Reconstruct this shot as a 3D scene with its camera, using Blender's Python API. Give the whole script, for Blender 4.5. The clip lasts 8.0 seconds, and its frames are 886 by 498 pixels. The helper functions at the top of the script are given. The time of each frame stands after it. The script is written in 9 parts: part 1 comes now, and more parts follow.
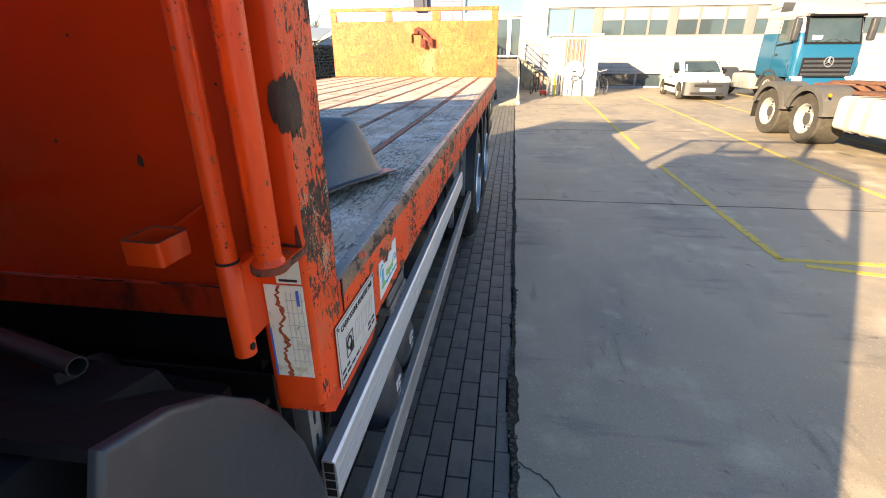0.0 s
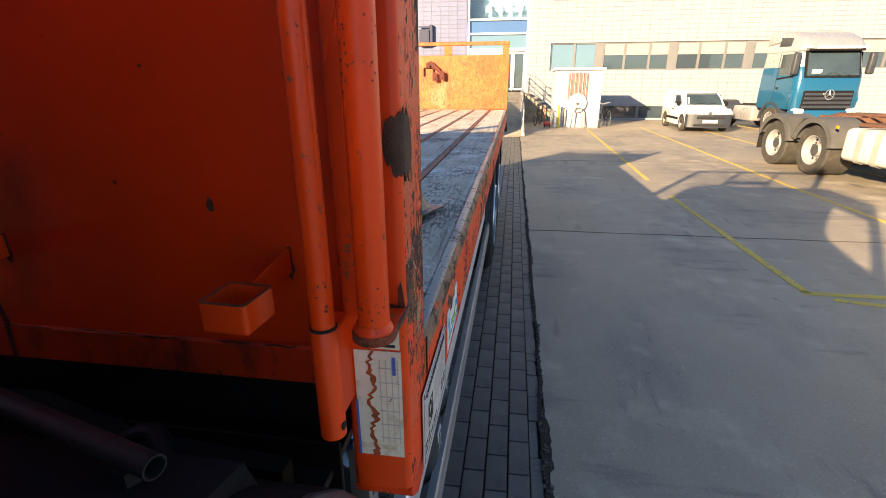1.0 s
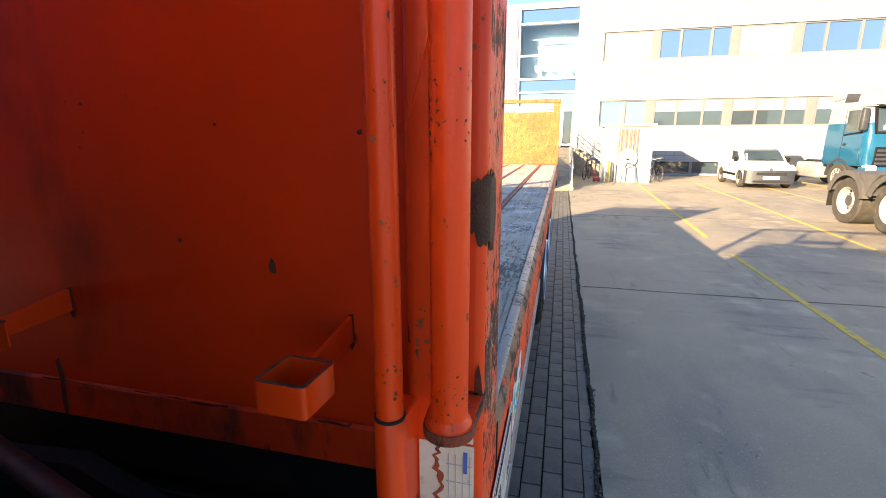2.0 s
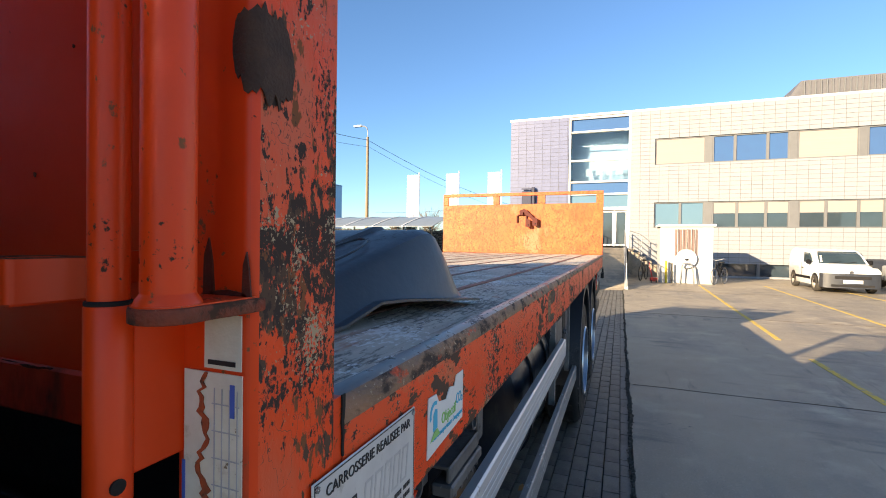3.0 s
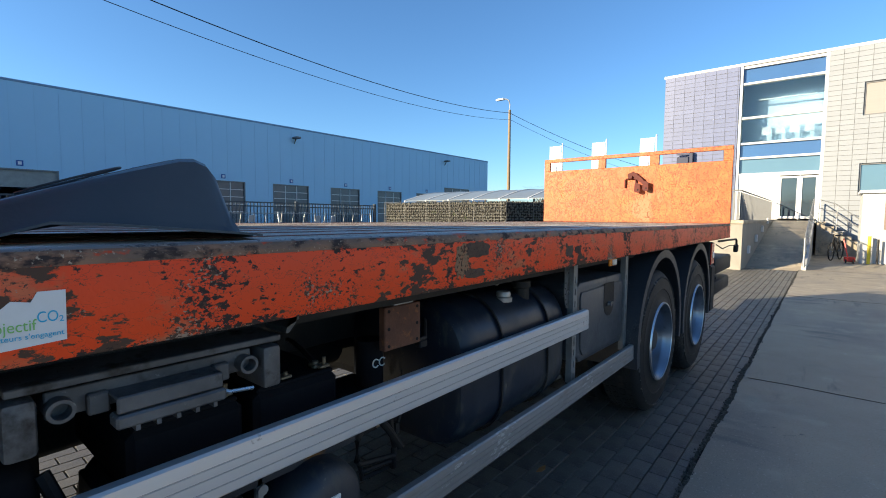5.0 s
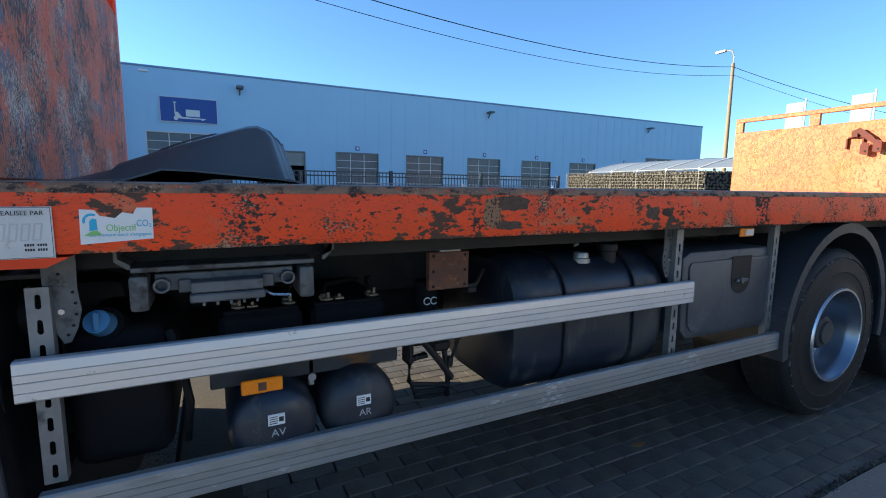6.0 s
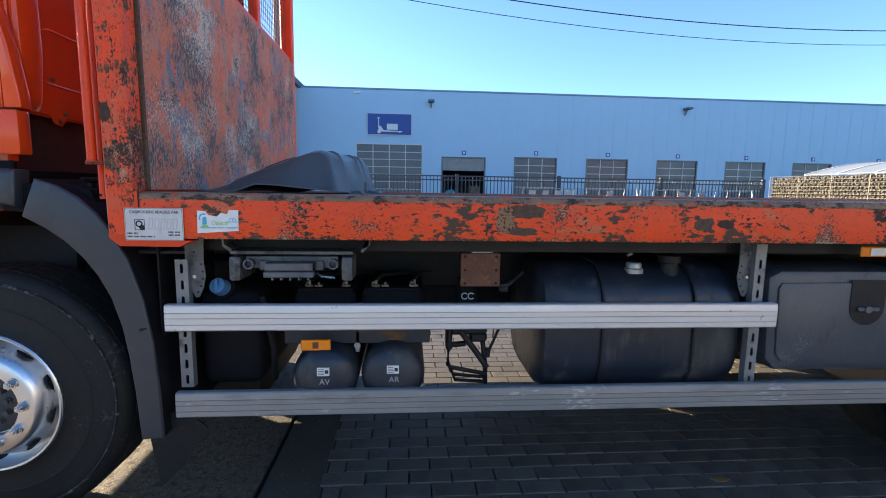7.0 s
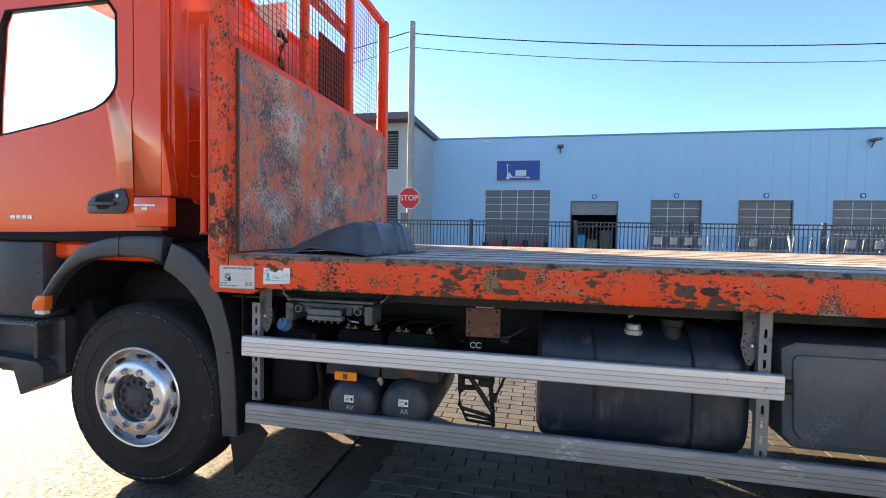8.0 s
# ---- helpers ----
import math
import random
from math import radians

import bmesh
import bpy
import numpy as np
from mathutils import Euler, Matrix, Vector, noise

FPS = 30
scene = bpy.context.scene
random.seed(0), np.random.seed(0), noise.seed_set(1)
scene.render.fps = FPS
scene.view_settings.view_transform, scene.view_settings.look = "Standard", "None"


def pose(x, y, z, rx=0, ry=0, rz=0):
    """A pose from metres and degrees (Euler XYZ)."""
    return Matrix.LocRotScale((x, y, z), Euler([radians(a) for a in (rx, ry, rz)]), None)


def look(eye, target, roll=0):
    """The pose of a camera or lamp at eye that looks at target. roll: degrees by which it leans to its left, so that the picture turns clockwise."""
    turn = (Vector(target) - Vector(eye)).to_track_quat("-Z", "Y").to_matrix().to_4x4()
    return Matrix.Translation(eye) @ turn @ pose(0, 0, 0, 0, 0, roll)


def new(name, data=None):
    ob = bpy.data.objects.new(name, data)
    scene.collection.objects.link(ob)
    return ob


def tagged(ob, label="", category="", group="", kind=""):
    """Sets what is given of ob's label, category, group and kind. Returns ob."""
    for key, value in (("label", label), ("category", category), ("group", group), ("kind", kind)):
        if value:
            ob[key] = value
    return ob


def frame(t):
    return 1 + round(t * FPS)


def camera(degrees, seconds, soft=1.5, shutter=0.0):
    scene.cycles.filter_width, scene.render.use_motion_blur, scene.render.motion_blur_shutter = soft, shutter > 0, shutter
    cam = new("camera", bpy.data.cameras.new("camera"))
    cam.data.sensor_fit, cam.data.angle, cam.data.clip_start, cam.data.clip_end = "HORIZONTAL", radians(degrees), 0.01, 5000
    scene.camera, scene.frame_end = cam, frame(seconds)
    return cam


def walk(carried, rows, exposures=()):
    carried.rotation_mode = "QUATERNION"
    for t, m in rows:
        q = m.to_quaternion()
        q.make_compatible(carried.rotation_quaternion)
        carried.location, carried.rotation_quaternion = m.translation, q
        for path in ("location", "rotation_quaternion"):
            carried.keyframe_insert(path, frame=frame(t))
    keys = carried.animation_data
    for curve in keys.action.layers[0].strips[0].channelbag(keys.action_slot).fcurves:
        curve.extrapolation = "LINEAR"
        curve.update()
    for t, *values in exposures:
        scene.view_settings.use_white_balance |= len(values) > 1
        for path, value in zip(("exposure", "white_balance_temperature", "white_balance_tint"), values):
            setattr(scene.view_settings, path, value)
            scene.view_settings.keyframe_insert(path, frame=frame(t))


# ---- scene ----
cam = camera(87.8, 8.0, soft=1.0)
PATH = [
    (0, (0.258, -0.481, 1.777), (-0.006, 1.34, 0.993), -0.2),
    (0.5, (0.2, -0.466, 1.753), (-0.019, 1.382, 1.021), -0.2),
    (1, (0.108, -0.409, 1.776), (-0.171, 1.456, 1.109), -0.2),
    (1.5, (0.006, -0.39, 1.787), (-0.388, 1.489, 1.226), -0.3),
    (2, (0.06, -0.354, 1.78), (-0.42, 1.533, 1.326), -0.1),
    (2.2, (0.12, -0.322, 1.756), (-0.394, 1.578, 1.4), -0.1),
    (3.3, (0.321, -0.208, 1.561), (-0.485, 1.622, 1.588), 0.8),
    (3.5, (0.401, -0.218, 1.584), (-0.454, 1.59, 1.621), 0.6),
    (4, (0.53, -0.096, 1.551), (-0.375, 1.687, 1.549), 0.7),
    (4.2, (0.596, 0.008, 1.515), (-0.344, 1.773, 1.49), 0.6),
    (5.3, (1.012, 0.424, 1.475), (-0.426, 1.801, 1.284), 0.4),
    (5.5, (1.096, 0.481, 1.453), (-0.452, 1.728, 1.234), 0.5),
    (6, (1.356, 0.636, 1.432), (-0.416, 1.526, 1.173), 0.7),
    (6.5, (1.633, 0.859, 1.454), (-0.284, 1.357, 1.179), 0.7),
    (7, (1.763, 1.133, 1.461), (-0.216, 1.283, 1.209), 0.9),
    (7.5, (1.905, 1.431, 1.49), (-0.081, 1.281, 1.309), 0.8),
    (8, (2.079, 1.733, 1.573), (0.126, 1.309, 1.497), 1.0),
]
EXPOSURES = [(0.0, 2.22, 7500, 10), (0.5, 1.76, 7500, 11), (1.0, 1.80, 7500, 12), (1.5, 1.99, 7500, 13), (2.0, 2.28, 7400, 12), (2.2, 2.18, 7300, 11), (3.3, 1.46, 6600, 9), (4.2, 1.36, 6250, 6), (5.5, 1.32, 5950, 4), (6.0, 1.67, 5950, 6), (7.0, 2.12, 6450, 12), (8.0, 2.26, 7050, 12)]
walk(cam, [(t, look(eye, target, roll)) for t, eye, target, roll in PATH], EXPOSURES)

# ---- world, sun, exposure ----
SUN_AZ = (-0.543, -0.840)          # horizontal way towards the sun
SUN_EL = radians(16.7)
world = bpy.data.worlds.new("world")
scene.world = world
world.use_nodes = True
wn = world.node_tree
sky = wn.nodes.new("ShaderNodeTexSky")
sky.sky_type = "NISHITA"
sky.sun_disc = False
sky.sun_elevation = SUN_EL
sky.sun_rotation = math.atan2(SUN_AZ[0], SUN_AZ[1])
sky.altitude, sky.air_density, sky.dust_density, sky.ozone_density = 50, 1.0, 0.2, 5.0
wn.nodes["Background"].inputs["Strength"].default_value = 0.089
wn.links.new(sky.outputs["Color"], wn.nodes["Background"].inputs["Color"])
sun = new("sun", bpy.data.lights.new("sun", "SUN"))
sun.data.energy, sun.data.angle, sun.data.color = 5.6, radians(0.55), (1.0, 0.79, 0.53)
sun.matrix_world = look((0, 0, 0), (-SUN_AZ[0], -SUN_AZ[1], -math.tan(SUN_EL)))

# ---- materials ----
ONE = (1, 1, 1)


def surf(name, base, alt=None, scale=6.0, rough=0.6, metal=0.0, bump=0.15, bump_scale=None, layers=(), stretch=(1, 1, 1),
         rough_var=0.12, per_object=0.0, spec=0.35, coat=0.0, ridges=(), zones=(), islands=False):
    """A worn surface: two tones mixed by a noise, then layers of (colour, scale, low, high, stretch, roughness[, size of the clusters]),
    then ridges, thin wandering lines of (colour, scale, half width, stretch).
    zones: (from, full, full, to, strength) of the heights where the clustered layers gather."""
    m = bpy.data.materials.new(name)
    m.use_nodes = True
    n, l = m.node_tree.nodes, m.node_tree.links
    b = n["Principled BSDF"]
    tc = n.new("ShaderNodeTexCoord")
    alt = alt or tuple(c * 0.8 for c in base)

    def noise_at(sc, st, detail=6.0):
        mp = n.new("ShaderNodeMapping")
        mp.inputs["Scale"].default_value = st
        l.new(tc.outputs["Object"], mp.inputs["Vector"])
        t = n.new("ShaderNodeTexNoise")
        t.inputs["Scale"].default_value, t.inputs["Detail"].default_value = sc, detail
        t.inputs["Roughness"].default_value = 0.62
        l.new(mp.outputs["Vector"], t.inputs["Vector"])
        return t.outputs["Fac"]

    def stepped(src, lo, hi):
        r = n.new("ShaderNodeMapRange")
        r.inputs["From Min"].default_value, r.inputs["From Max"].default_value = lo, hi
        l.new(src, r.inputs["Value"])
        return r.outputs["Result"]

    def mixed(fac, a, c):
        x = n.new("ShaderNodeMix")
        x.data_type = "RGBA"
        for sock, v in ((x.inputs["A"], a), (x.inputs["B"], c)):
            if isinstance(v, tuple):
                sock.default_value = (*v, 1)
            else:
                l.new(v, sock)
        l.new(fac, x.inputs["Factor"])
        return x.outputs["Result"]

    def mixed_value(fac, a, c):
        x = n.new("ShaderNodeMix")
        x.data_type = "FLOAT"
        for sock, v in ((x.inputs["A"], a), (x.inputs["B"], c)):
            if isinstance(v, (int, float)):
                sock.default_value = v
            else:
                l.new(v, sock)
        l.new(fac, x.inputs["Factor"])
        return x.outputs["Result"]

    first = noise_at(scale, stretch)
    col = mixed(stepped(first, 0.35, 0.65), base, alt)
    fine = noise_at(scale * 9, stretch, 3.0)
    rgh = mixed_value(fine, max(rough - rough_var, 0.03), min(rough + rough_var, 1.0))
    height = fine
    for colour, sc, lo, hi, st, rg, *cluster in layers:
        src = noise_at(sc, st, 9.0)
        if cluster:
            gather = n.new("ShaderNodeMath")
            gather.operation = "MULTIPLY_ADD"
            gather.inputs[1].default_value, gather.inputs[2].default_value = 0.9, -0.45
            l.new(noise_at(cluster[0], ONE, 3.0), gather.inputs[0])
            total = n.new("ShaderNodeMath")
            total.operation = "ADD"
            l.new(src, total.inputs[0])
            l.new(gather.outputs[0], total.inputs[1])
            src = total.outputs[0]
            for z0, z1, z2, z3, strength in zones:   # wear gathers in stretches of the height
                sep = n.new("ShaderNodeSeparateXYZ")
                l.new(tc.outputs["Object"], sep.inputs[0])
                both = n.new("ShaderNodeMath")
                both.operation = "MULTIPLY"
                l.new(stepped(sep.outputs["Z"], z0, z1), both.inputs[0])
                l.new(stepped(sep.outputs["Z"], z3, z2), both.inputs[1])
                more = n.new("ShaderNodeMath")
                more.operation = "MULTIPLY_ADD"
                more.inputs[1].default_value = strength
                l.new(both.outputs[0], more.inputs[0])
                l.new(src, more.inputs[2])
                src = more.outputs[0]
        f = stepped(src, lo, hi)
        col = mixed(f, col, colour)
        rgh = mixed_value(f, rgh, rg)
        height = mixed_value(f, height, 0.0)
    for colour, sc, width, st in ridges:
        off = n.new("ShaderNodeMath")
        off.operation = "SUBTRACT"
        off.inputs[1].default_value = 0.5
        l.new(noise_at(sc, st, 4.0), off.inputs[0])
        mag = n.new("ShaderNodeMath")
        mag.operation = "ABSOLUTE"
        l.new(off.outputs[0], mag.inputs[0])
        f = stepped(mag.outputs[0], width, width * 0.4)
        col = mixed(f, col, colour)
        height = mixed_value(f, height, 0.0)
    if per_object:
        oi = n.new("ShaderNodeNewGeometry" if islands else "ShaderNodeObjectInfo")
        rnd = stepped(oi.outputs["Random Per Island" if islands else "Random"], 0.0, 1.0)
        hv = n.new("ShaderNodeHueSaturation")
        hv.inputs["Value"].default_value = 1.0
        r2 = n.new("ShaderNodeMapRange")
        r2.inputs["To Min"].default_value, r2.inputs["To Max"].default_value = 1 - per_object, 1 + per_object
        l.new(rnd, r2.inputs["Value"])
        l.new(r2.outputs["Result"], hv.inputs["Value"])
        l.new(col, hv.inputs["Color"])
        col = hv.outputs["Color"]
    l.new(col, b.inputs["Base Color"])
    l.new(rgh, b.inputs["Roughness"])
    b.inputs["Metallic"].default_value = metal
    b.inputs["Specular IOR Level"].default_value = spec
    b.inputs["Coat Weight"].default_value = coat
    if bump:
        bp = n.new("ShaderNodeBump")
        bp.inputs["Strength"].default_value, bp.inputs["Distance"].default_value = bump, 0.004
        l.new(height, bp.inputs["Height"])
        l.new(bp.outputs["Normal"], b.inputs["Normal"])
    return m


def glass(name, colour=(0.8, 0.9, 0.95), rough=0.0):
    m = bpy.data.materials.new(name)
    m.use_nodes = True
    b = m.node_tree.nodes["Principled BSDF"]
    b.inputs["Base Color"].default_value = (*colour, 1)
    b.inputs["Transmission Weight"].default_value = 1.0
    b.inputs["Roughness"].default_value, b.inputs["IOR"].default_value = rough, 1.45
    return m


RUST = (0.055, 0.028, 0.016)
RUST_LIGHT = (0.20, 0.075, 0.03)
BROWN, BROWN_DARK = (0.088, 0.052, 0.034), (0.045, 0.030, 0.024)
ORANGE, ORANGE_DEEP = (0.77, 0.057, 0.004), (0.66, 0.047, 0.004)

M = {}
M["paint"] = surf("orange_paint", ORANGE, ORANGE_DEEP, 3.0, 0.42, 0, 0.06, layers=[
    (RUST_LIGHT, 60, 0.78, 0.82, ONE, 0.8, 6), (RUST, 45, 0.82, 0.85, ONE, 0.85, 5)])
# Orange deepened to carry the gap's shade behind the cab; blotches are grime.
M["paint_sheet"] = surf("grimy_shaded_orange_paint", (0.72, 0.043, 0.003), (0.58, 0.036, 0.003), 2.0, 0.45, 0, 0.08, layers=[
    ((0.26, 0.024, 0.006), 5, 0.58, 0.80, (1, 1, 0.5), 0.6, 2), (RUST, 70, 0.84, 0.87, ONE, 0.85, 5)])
M["paint_fold"] = surf("stained_orange_fold", (0.66, 0.044, 0.005), (0.48, 0.034, 0.005), 6.0, 0.5, 0, 0.1, layers=[
    ((0.13, 0.020, 0.008), 16, 0.51, 0.70, (1, 1, 0.35), 0.7, 5), ((0.07, 0.016, 0.009), 40, 0.68, 0.76, (1, 1, 0.3), 0.75, 5)])
M["paint_chipped"] = surf("orange_paint_chipped", (0.84, 0.066, 0.006), (0.75, 0.070, 0.011), 4.0, 0.5, 0, 0.35, zones=[(1.405, 1.436, 1.44, 1.45, 0.16), (1.25, 1.26, 1.264, 1.282, 0.12)], layers=[
    ((0.58, 0.14, 0.055), 14, 0.60, 0.72, (1, 0.6, 1), 0.6, 2.5),
    (RUST_LIGHT, 34, 0.600, 0.64, (1, 0.6, 1.2), 0.85, 3.4), (BROWN, 34, 0.620, 0.640, (1, 0.6, 1.2), 0.9, 3.4), (BROWN_DARK, 70, 0.632, 0.66, (1, 0.7, 1.1), 0.9, 4.6),
    (BROWN, 130, 0.632, 0.66, (1, 0.8, 1), 0.9, 5.0), (BROWN_DARK, 90, 0.72, 0.74, ONE, 0.9, 9.0), ((0.36, 0.26, 0.18), 170, 0.70, 0.74, (1, 0.6, 1), 0.8, 5)],
    ridges=[((0.11, 0.05, 0.028), 9, 0.0016, (1, 0.5, 1.3)), ((0.13, 0.05, 0.025), 21, 0.0022, (1, 0.45, 1.2))])
M["paint_worn"] = surf("orange_paint_worn_off", (0.83, 0.064, 0.005), (0.76, 0.068, 0.010), 6.0, 0.5, 0, 0.45, zones=[(1.435, 1.49, 1.60, 1.74, 0.115), (1.66, 1.70, 2.4, 2.9, 0.035)], layers=[
    ((0.64, 0.110, 0.045), 11, 0.53, 0.74, (1, 1, 0.5), 0.6, 5),
    (RUST_LIGHT, 80, 0.625, 0.66, (1, 1, 0.42), 0.9, 11), (BROWN, 84, 0.64, 0.66, (1, 1, 0.42), 0.9, 11), (BROWN_DARK, 120, 0.635, 0.665, (1, 1, 0.6), 0.9, 13), ((0.70, 0.095, 0.030), 150, 0.60, 0.64, (1, 1, 0.5), 0.6),
    (BROWN_DARK, 230, 0.69, 0.73, (1, 1, 0.7), 0.9, 14), ((0.42, 0.32, 0.20), 260, 0.72, 0.76, ONE, 0.85, 16)],
    ridges=[((0.13, 0.05, 0.028), 16, 0.0022, (1, 1, 0.6))])
M["seam"] = surf("worn_seam", (0.34, 0.15, 0.07), (0.22, 0.16, 0.09), 60, 0.75, 0, 0.4, layers=[(RUST, 90, 0.50, 0.58, ONE, 0.9)])
M["collar_worn"] = surf("worn_collar", (0.24, 0.042, 0.018), (0.10, 0.045, 0.028), 30, 0.7, 0.05, 0.5, layers=[(RUST, 60, 0.52, 0.60, ONE, 0.9), ((0.45, 0.30, 0.20), 150, 0.66, 0.71, ONE, 0.8)])
M["tear"] = surf("torn_paper_back", (0.42, 0.075, 0.018), (0.20, 0.06, 0.03), 60, 0.8, 0, 0.3, layers=[((0.10, 0.045, 0.025), 120, 0.55, 0.65, ONE, 0.9)])
M["paper"] = surf("yellowed_paper", (0.70, 0.66, 0.55), (0.62, 0.57, 0.45), 30, 0.75, 0, 0.15, layers=[((0.42, 0.34, 0.22), 40, 0.62, 0.75, ONE, 0.85, 8), ((0.22, 0.16, 0.10), 120, 0.70, 0.74, ONE, 0.9, 12)])
M["stain"] = surf("dark_smear", (0.12, 0.022, 0.010), (0.06, 0.018, 0.010), 40, 0.7, 0, 0.3)
M["paint_top"] = surf("trodden_bed_edge", (0.21, 0.155, 0.115), (0.14, 0.106, 0.082), 5.0, 0.30, 0.0, 0.08, spec=0.85, layers=[
    ((0.060, 0.050, 0.044), 6, 0.54, 0.66, (1, 0.30, 1), 0.34), ((0.46, 0.075, 0.022), 18, 0.66, 0.71, (1, 0.35, 1), 0.6, 3), ((0.42, 0.35, 0.27), 110, 0.62, 0.70, (1, 0.5, 1), 0.8, 5), ((0.05, 0.042, 0.038), 130, 0.62, 0.68, ONE, 0.8, 6)])
M["edge_tan"] = surf("edge_worn_to_tan", (0.30, 0.155, 0.085), (0.16, 0.105, 0.070), 22, 0.6, 0.1, 0.5, stretch=(1, 0.4, 1), layers=[(BROWN_DARK, 30, 0.50, 0.60, (1, 0.5, 1), 0.8), ((0.66, 0.075, 0.015), 26, 0.58, 0.64, (1, 0.5, 1), 0.6), ((0.46, 0.36, 0.25), 140, 0.60, 0.68, ONE, 0.75)])
# Base and pale washes lifted for sun haze; streaks and scratches are wear.
M["board_back"] = surf("scuffed_orange_board", (0.70, 0.145, 0.052), (0.58, 0.150, 0.070), 3.0, 0.55, 0, 0.5, layers=[
    ((0.42, 0.235, 0.145), 9, 0.46, 0.66, (1.4, 1.4, 0.6), 0.65),
    ((0.30, 0.20, 0.145), 55, 0.51, 0.60, (1.5, 1.5, 0.25), 0.7, 2.2),
    ((0.155, 0.180, 0.215), 24, 0.51, 0.62, (1.3, 1.3, 0.40), 0.7, 2.6),
    ((0.080, 0.078, 0.080), 95, 0.53, 0.59, (1.2, 1.2, 0.35), 0.75, 2.2),
    ((0.60, 0.17, 0.075), 130, 0.57, 0.64, (1.4, 1.4, 0.35), 0.7, 6.0),
    ((0.56, 0.52, 0.43), 170, 0.595, 0.645, (1.4, 1.4, 0.5), 0.75, 4.0),
    ((0.075, 0.06, 0.05), 190, 0.60, 0.66, (1.2, 1.2, 0.6), 0.8, 8)],
    ridges=[((0.10, 0.065, 0.05), 5, 0.0024, (1, 1, 0.5)), ((0.085, 0.06, 0.05), 12, 0.0030, (0.5, 0.5, 1.6)), ((0.48, 0.40, 0.30), 15, 0.0016, (1, 1, 0.7))])
M["paint_cab"] = surf("orange_cab_paint", (0.80, 0.075, 0.012), (0.78, 0.072, 0.011), 1.5, 0.22, 0, 0.01, coat=0.35)
M["tail_paint"] = surf("faded_orange_paint", (0.50, 0.110, 0.026), (0.44, 0.090, 0.022), 3.0, 0.5, 0, 0.35, layers=[
    ((0.50, 0.17, 0.05), 4, 0.5, 0.7, ONE, 0.6), ((0.27, 0.17, 0.085), 5, 0.60, 0.74, (1, 1, 0.5), 0.7, 1.2), ((0.26, 0.08, 0.03), 60, 0.66, 0.70, ONE, 0.8, 4)],
    ridges=[((0.15, 0.032, 0.011), 6, 0.0075, (1, 1, 0.5)), ((0.15, 0.032, 0.011), 11, 0.011, (1, 1, 0.6)), ((0.17, 0.036, 0.012), 19, 0.012, (1, 1, 0.8))])
M["rusty"] = surf("rusty_plate", (0.16, 0.075, 0.045), (0.10, 0.05, 0.035), 12, 0.8, 0.1, 0.5, layers=[((0.28, 0.12, 0.05), 30, 0.58, 0.68, ONE, 0.9)])
M["alu"] = surf("anodised_aluminium", (0.66, 0.66, 0.66), (0.60, 0.60, 0.61), 5, 0.42, 0.6, 0.05, stretch=(1, 0.15, 1), layers=[((0.30, 0.29, 0.28), 24, 0.66, 0.72, ONE, 0.6)])
M["alu_dull"] = surf("dull_aluminium", (0.325, 0.32, 0.315), (0.255, 0.25, 0.245), 5, 0.5, 0.5, 0.2, stretch=(1, 0.2, 1), layers=[((0.24, 0.225, 0.205), 14, 0.55, 0.7, (1, 0.25, 1), 0.7), ((0.46, 0.46, 0.46), 60, 0.66, 0.74, (1, 0.3, 1), 0.45, 4)])
M["groove"] = surf("dark_groove", (0.085, 0.055, 0.032), (0.06, 0.042, 0.028), 8, 0.8)
M["galv"] = surf("galvanised_steel", (0.34, 0.345, 0.35), (0.24, 0.245, 0.25), 9, 0.5, 0.6, 0.15, layers=[((0.12, 0.11, 0.10), 7, 0.58, 0.72, ONE, 0.7)])
M["galv_mid"] = surf("weathered_galvanised_steel", (0.255, 0.26, 0.262), (0.19, 0.19, 0.19), 9, 0.55, 0.5, 0.2, layers=[((0.10, 0.09, 0.08), 10, 0.60, 0.74, ONE, 0.8), ((0.34, 0.34, 0.34), 60, 0.66, 0.74, ONE, 0.5)])
M["clamp"] = surf("tarnished_clamp", (0.28, 0.24, 0.17), (0.18, 0.15, 0.11), 40, 0.5, 0.6, 0.2)
M["galv_dark"] = surf("dull_galvanised_steel", (0.15, 0.155, 0.16), (0.095, 0.098, 0.102), 9, 0.55, 0.5, 0.2, layers=[((0.050, 0.044, 0.038), 12, 0.54, 0.68, ONE, 0.8), ((0.22, 0.22, 0.22), 60, 0.64, 0.72, ONE, 0.5)])
M["tray"] = surf("stained_tray", (0.040, 0.044, 0.052), (0.03, 0.032, 0.038), 6, 0.55, 0.2, 0.2, layers=[((0.16, 0.075, 0.02), 8, 0.62, 0.74, (1, 0.5, 1), 0.85, 3)])
M["black_plastic"] = surf("black_plastic", (0.009, 0.009, 0.011), (0.012, 0.012, 0.014), 5, 0.72, 0, 0.2, spec=0.10, bump_scale=200, layers=[((0.020, 0.019, 0.018), 6, 0.6, 0.85, ONE, 0.7)])
M["grey_plastic"] = surf("grey_plastic", (0.030, 0.033, 0.040), (0.038, 0.041, 0.048), 4, 0.48, 0, 0.25, layers=[((0.062, 0.062, 0.062), 5, 0.55, 0.80, (1, 1, 0.6), 0.65), ((0.018, 0.018, 0.020), 9, 0.60, 0.74, (1, 1, 0.5), 0.7), ((0.09, 0.088, 0.085), 110, 0.66, 0.74, ONE, 0.7, 5)])
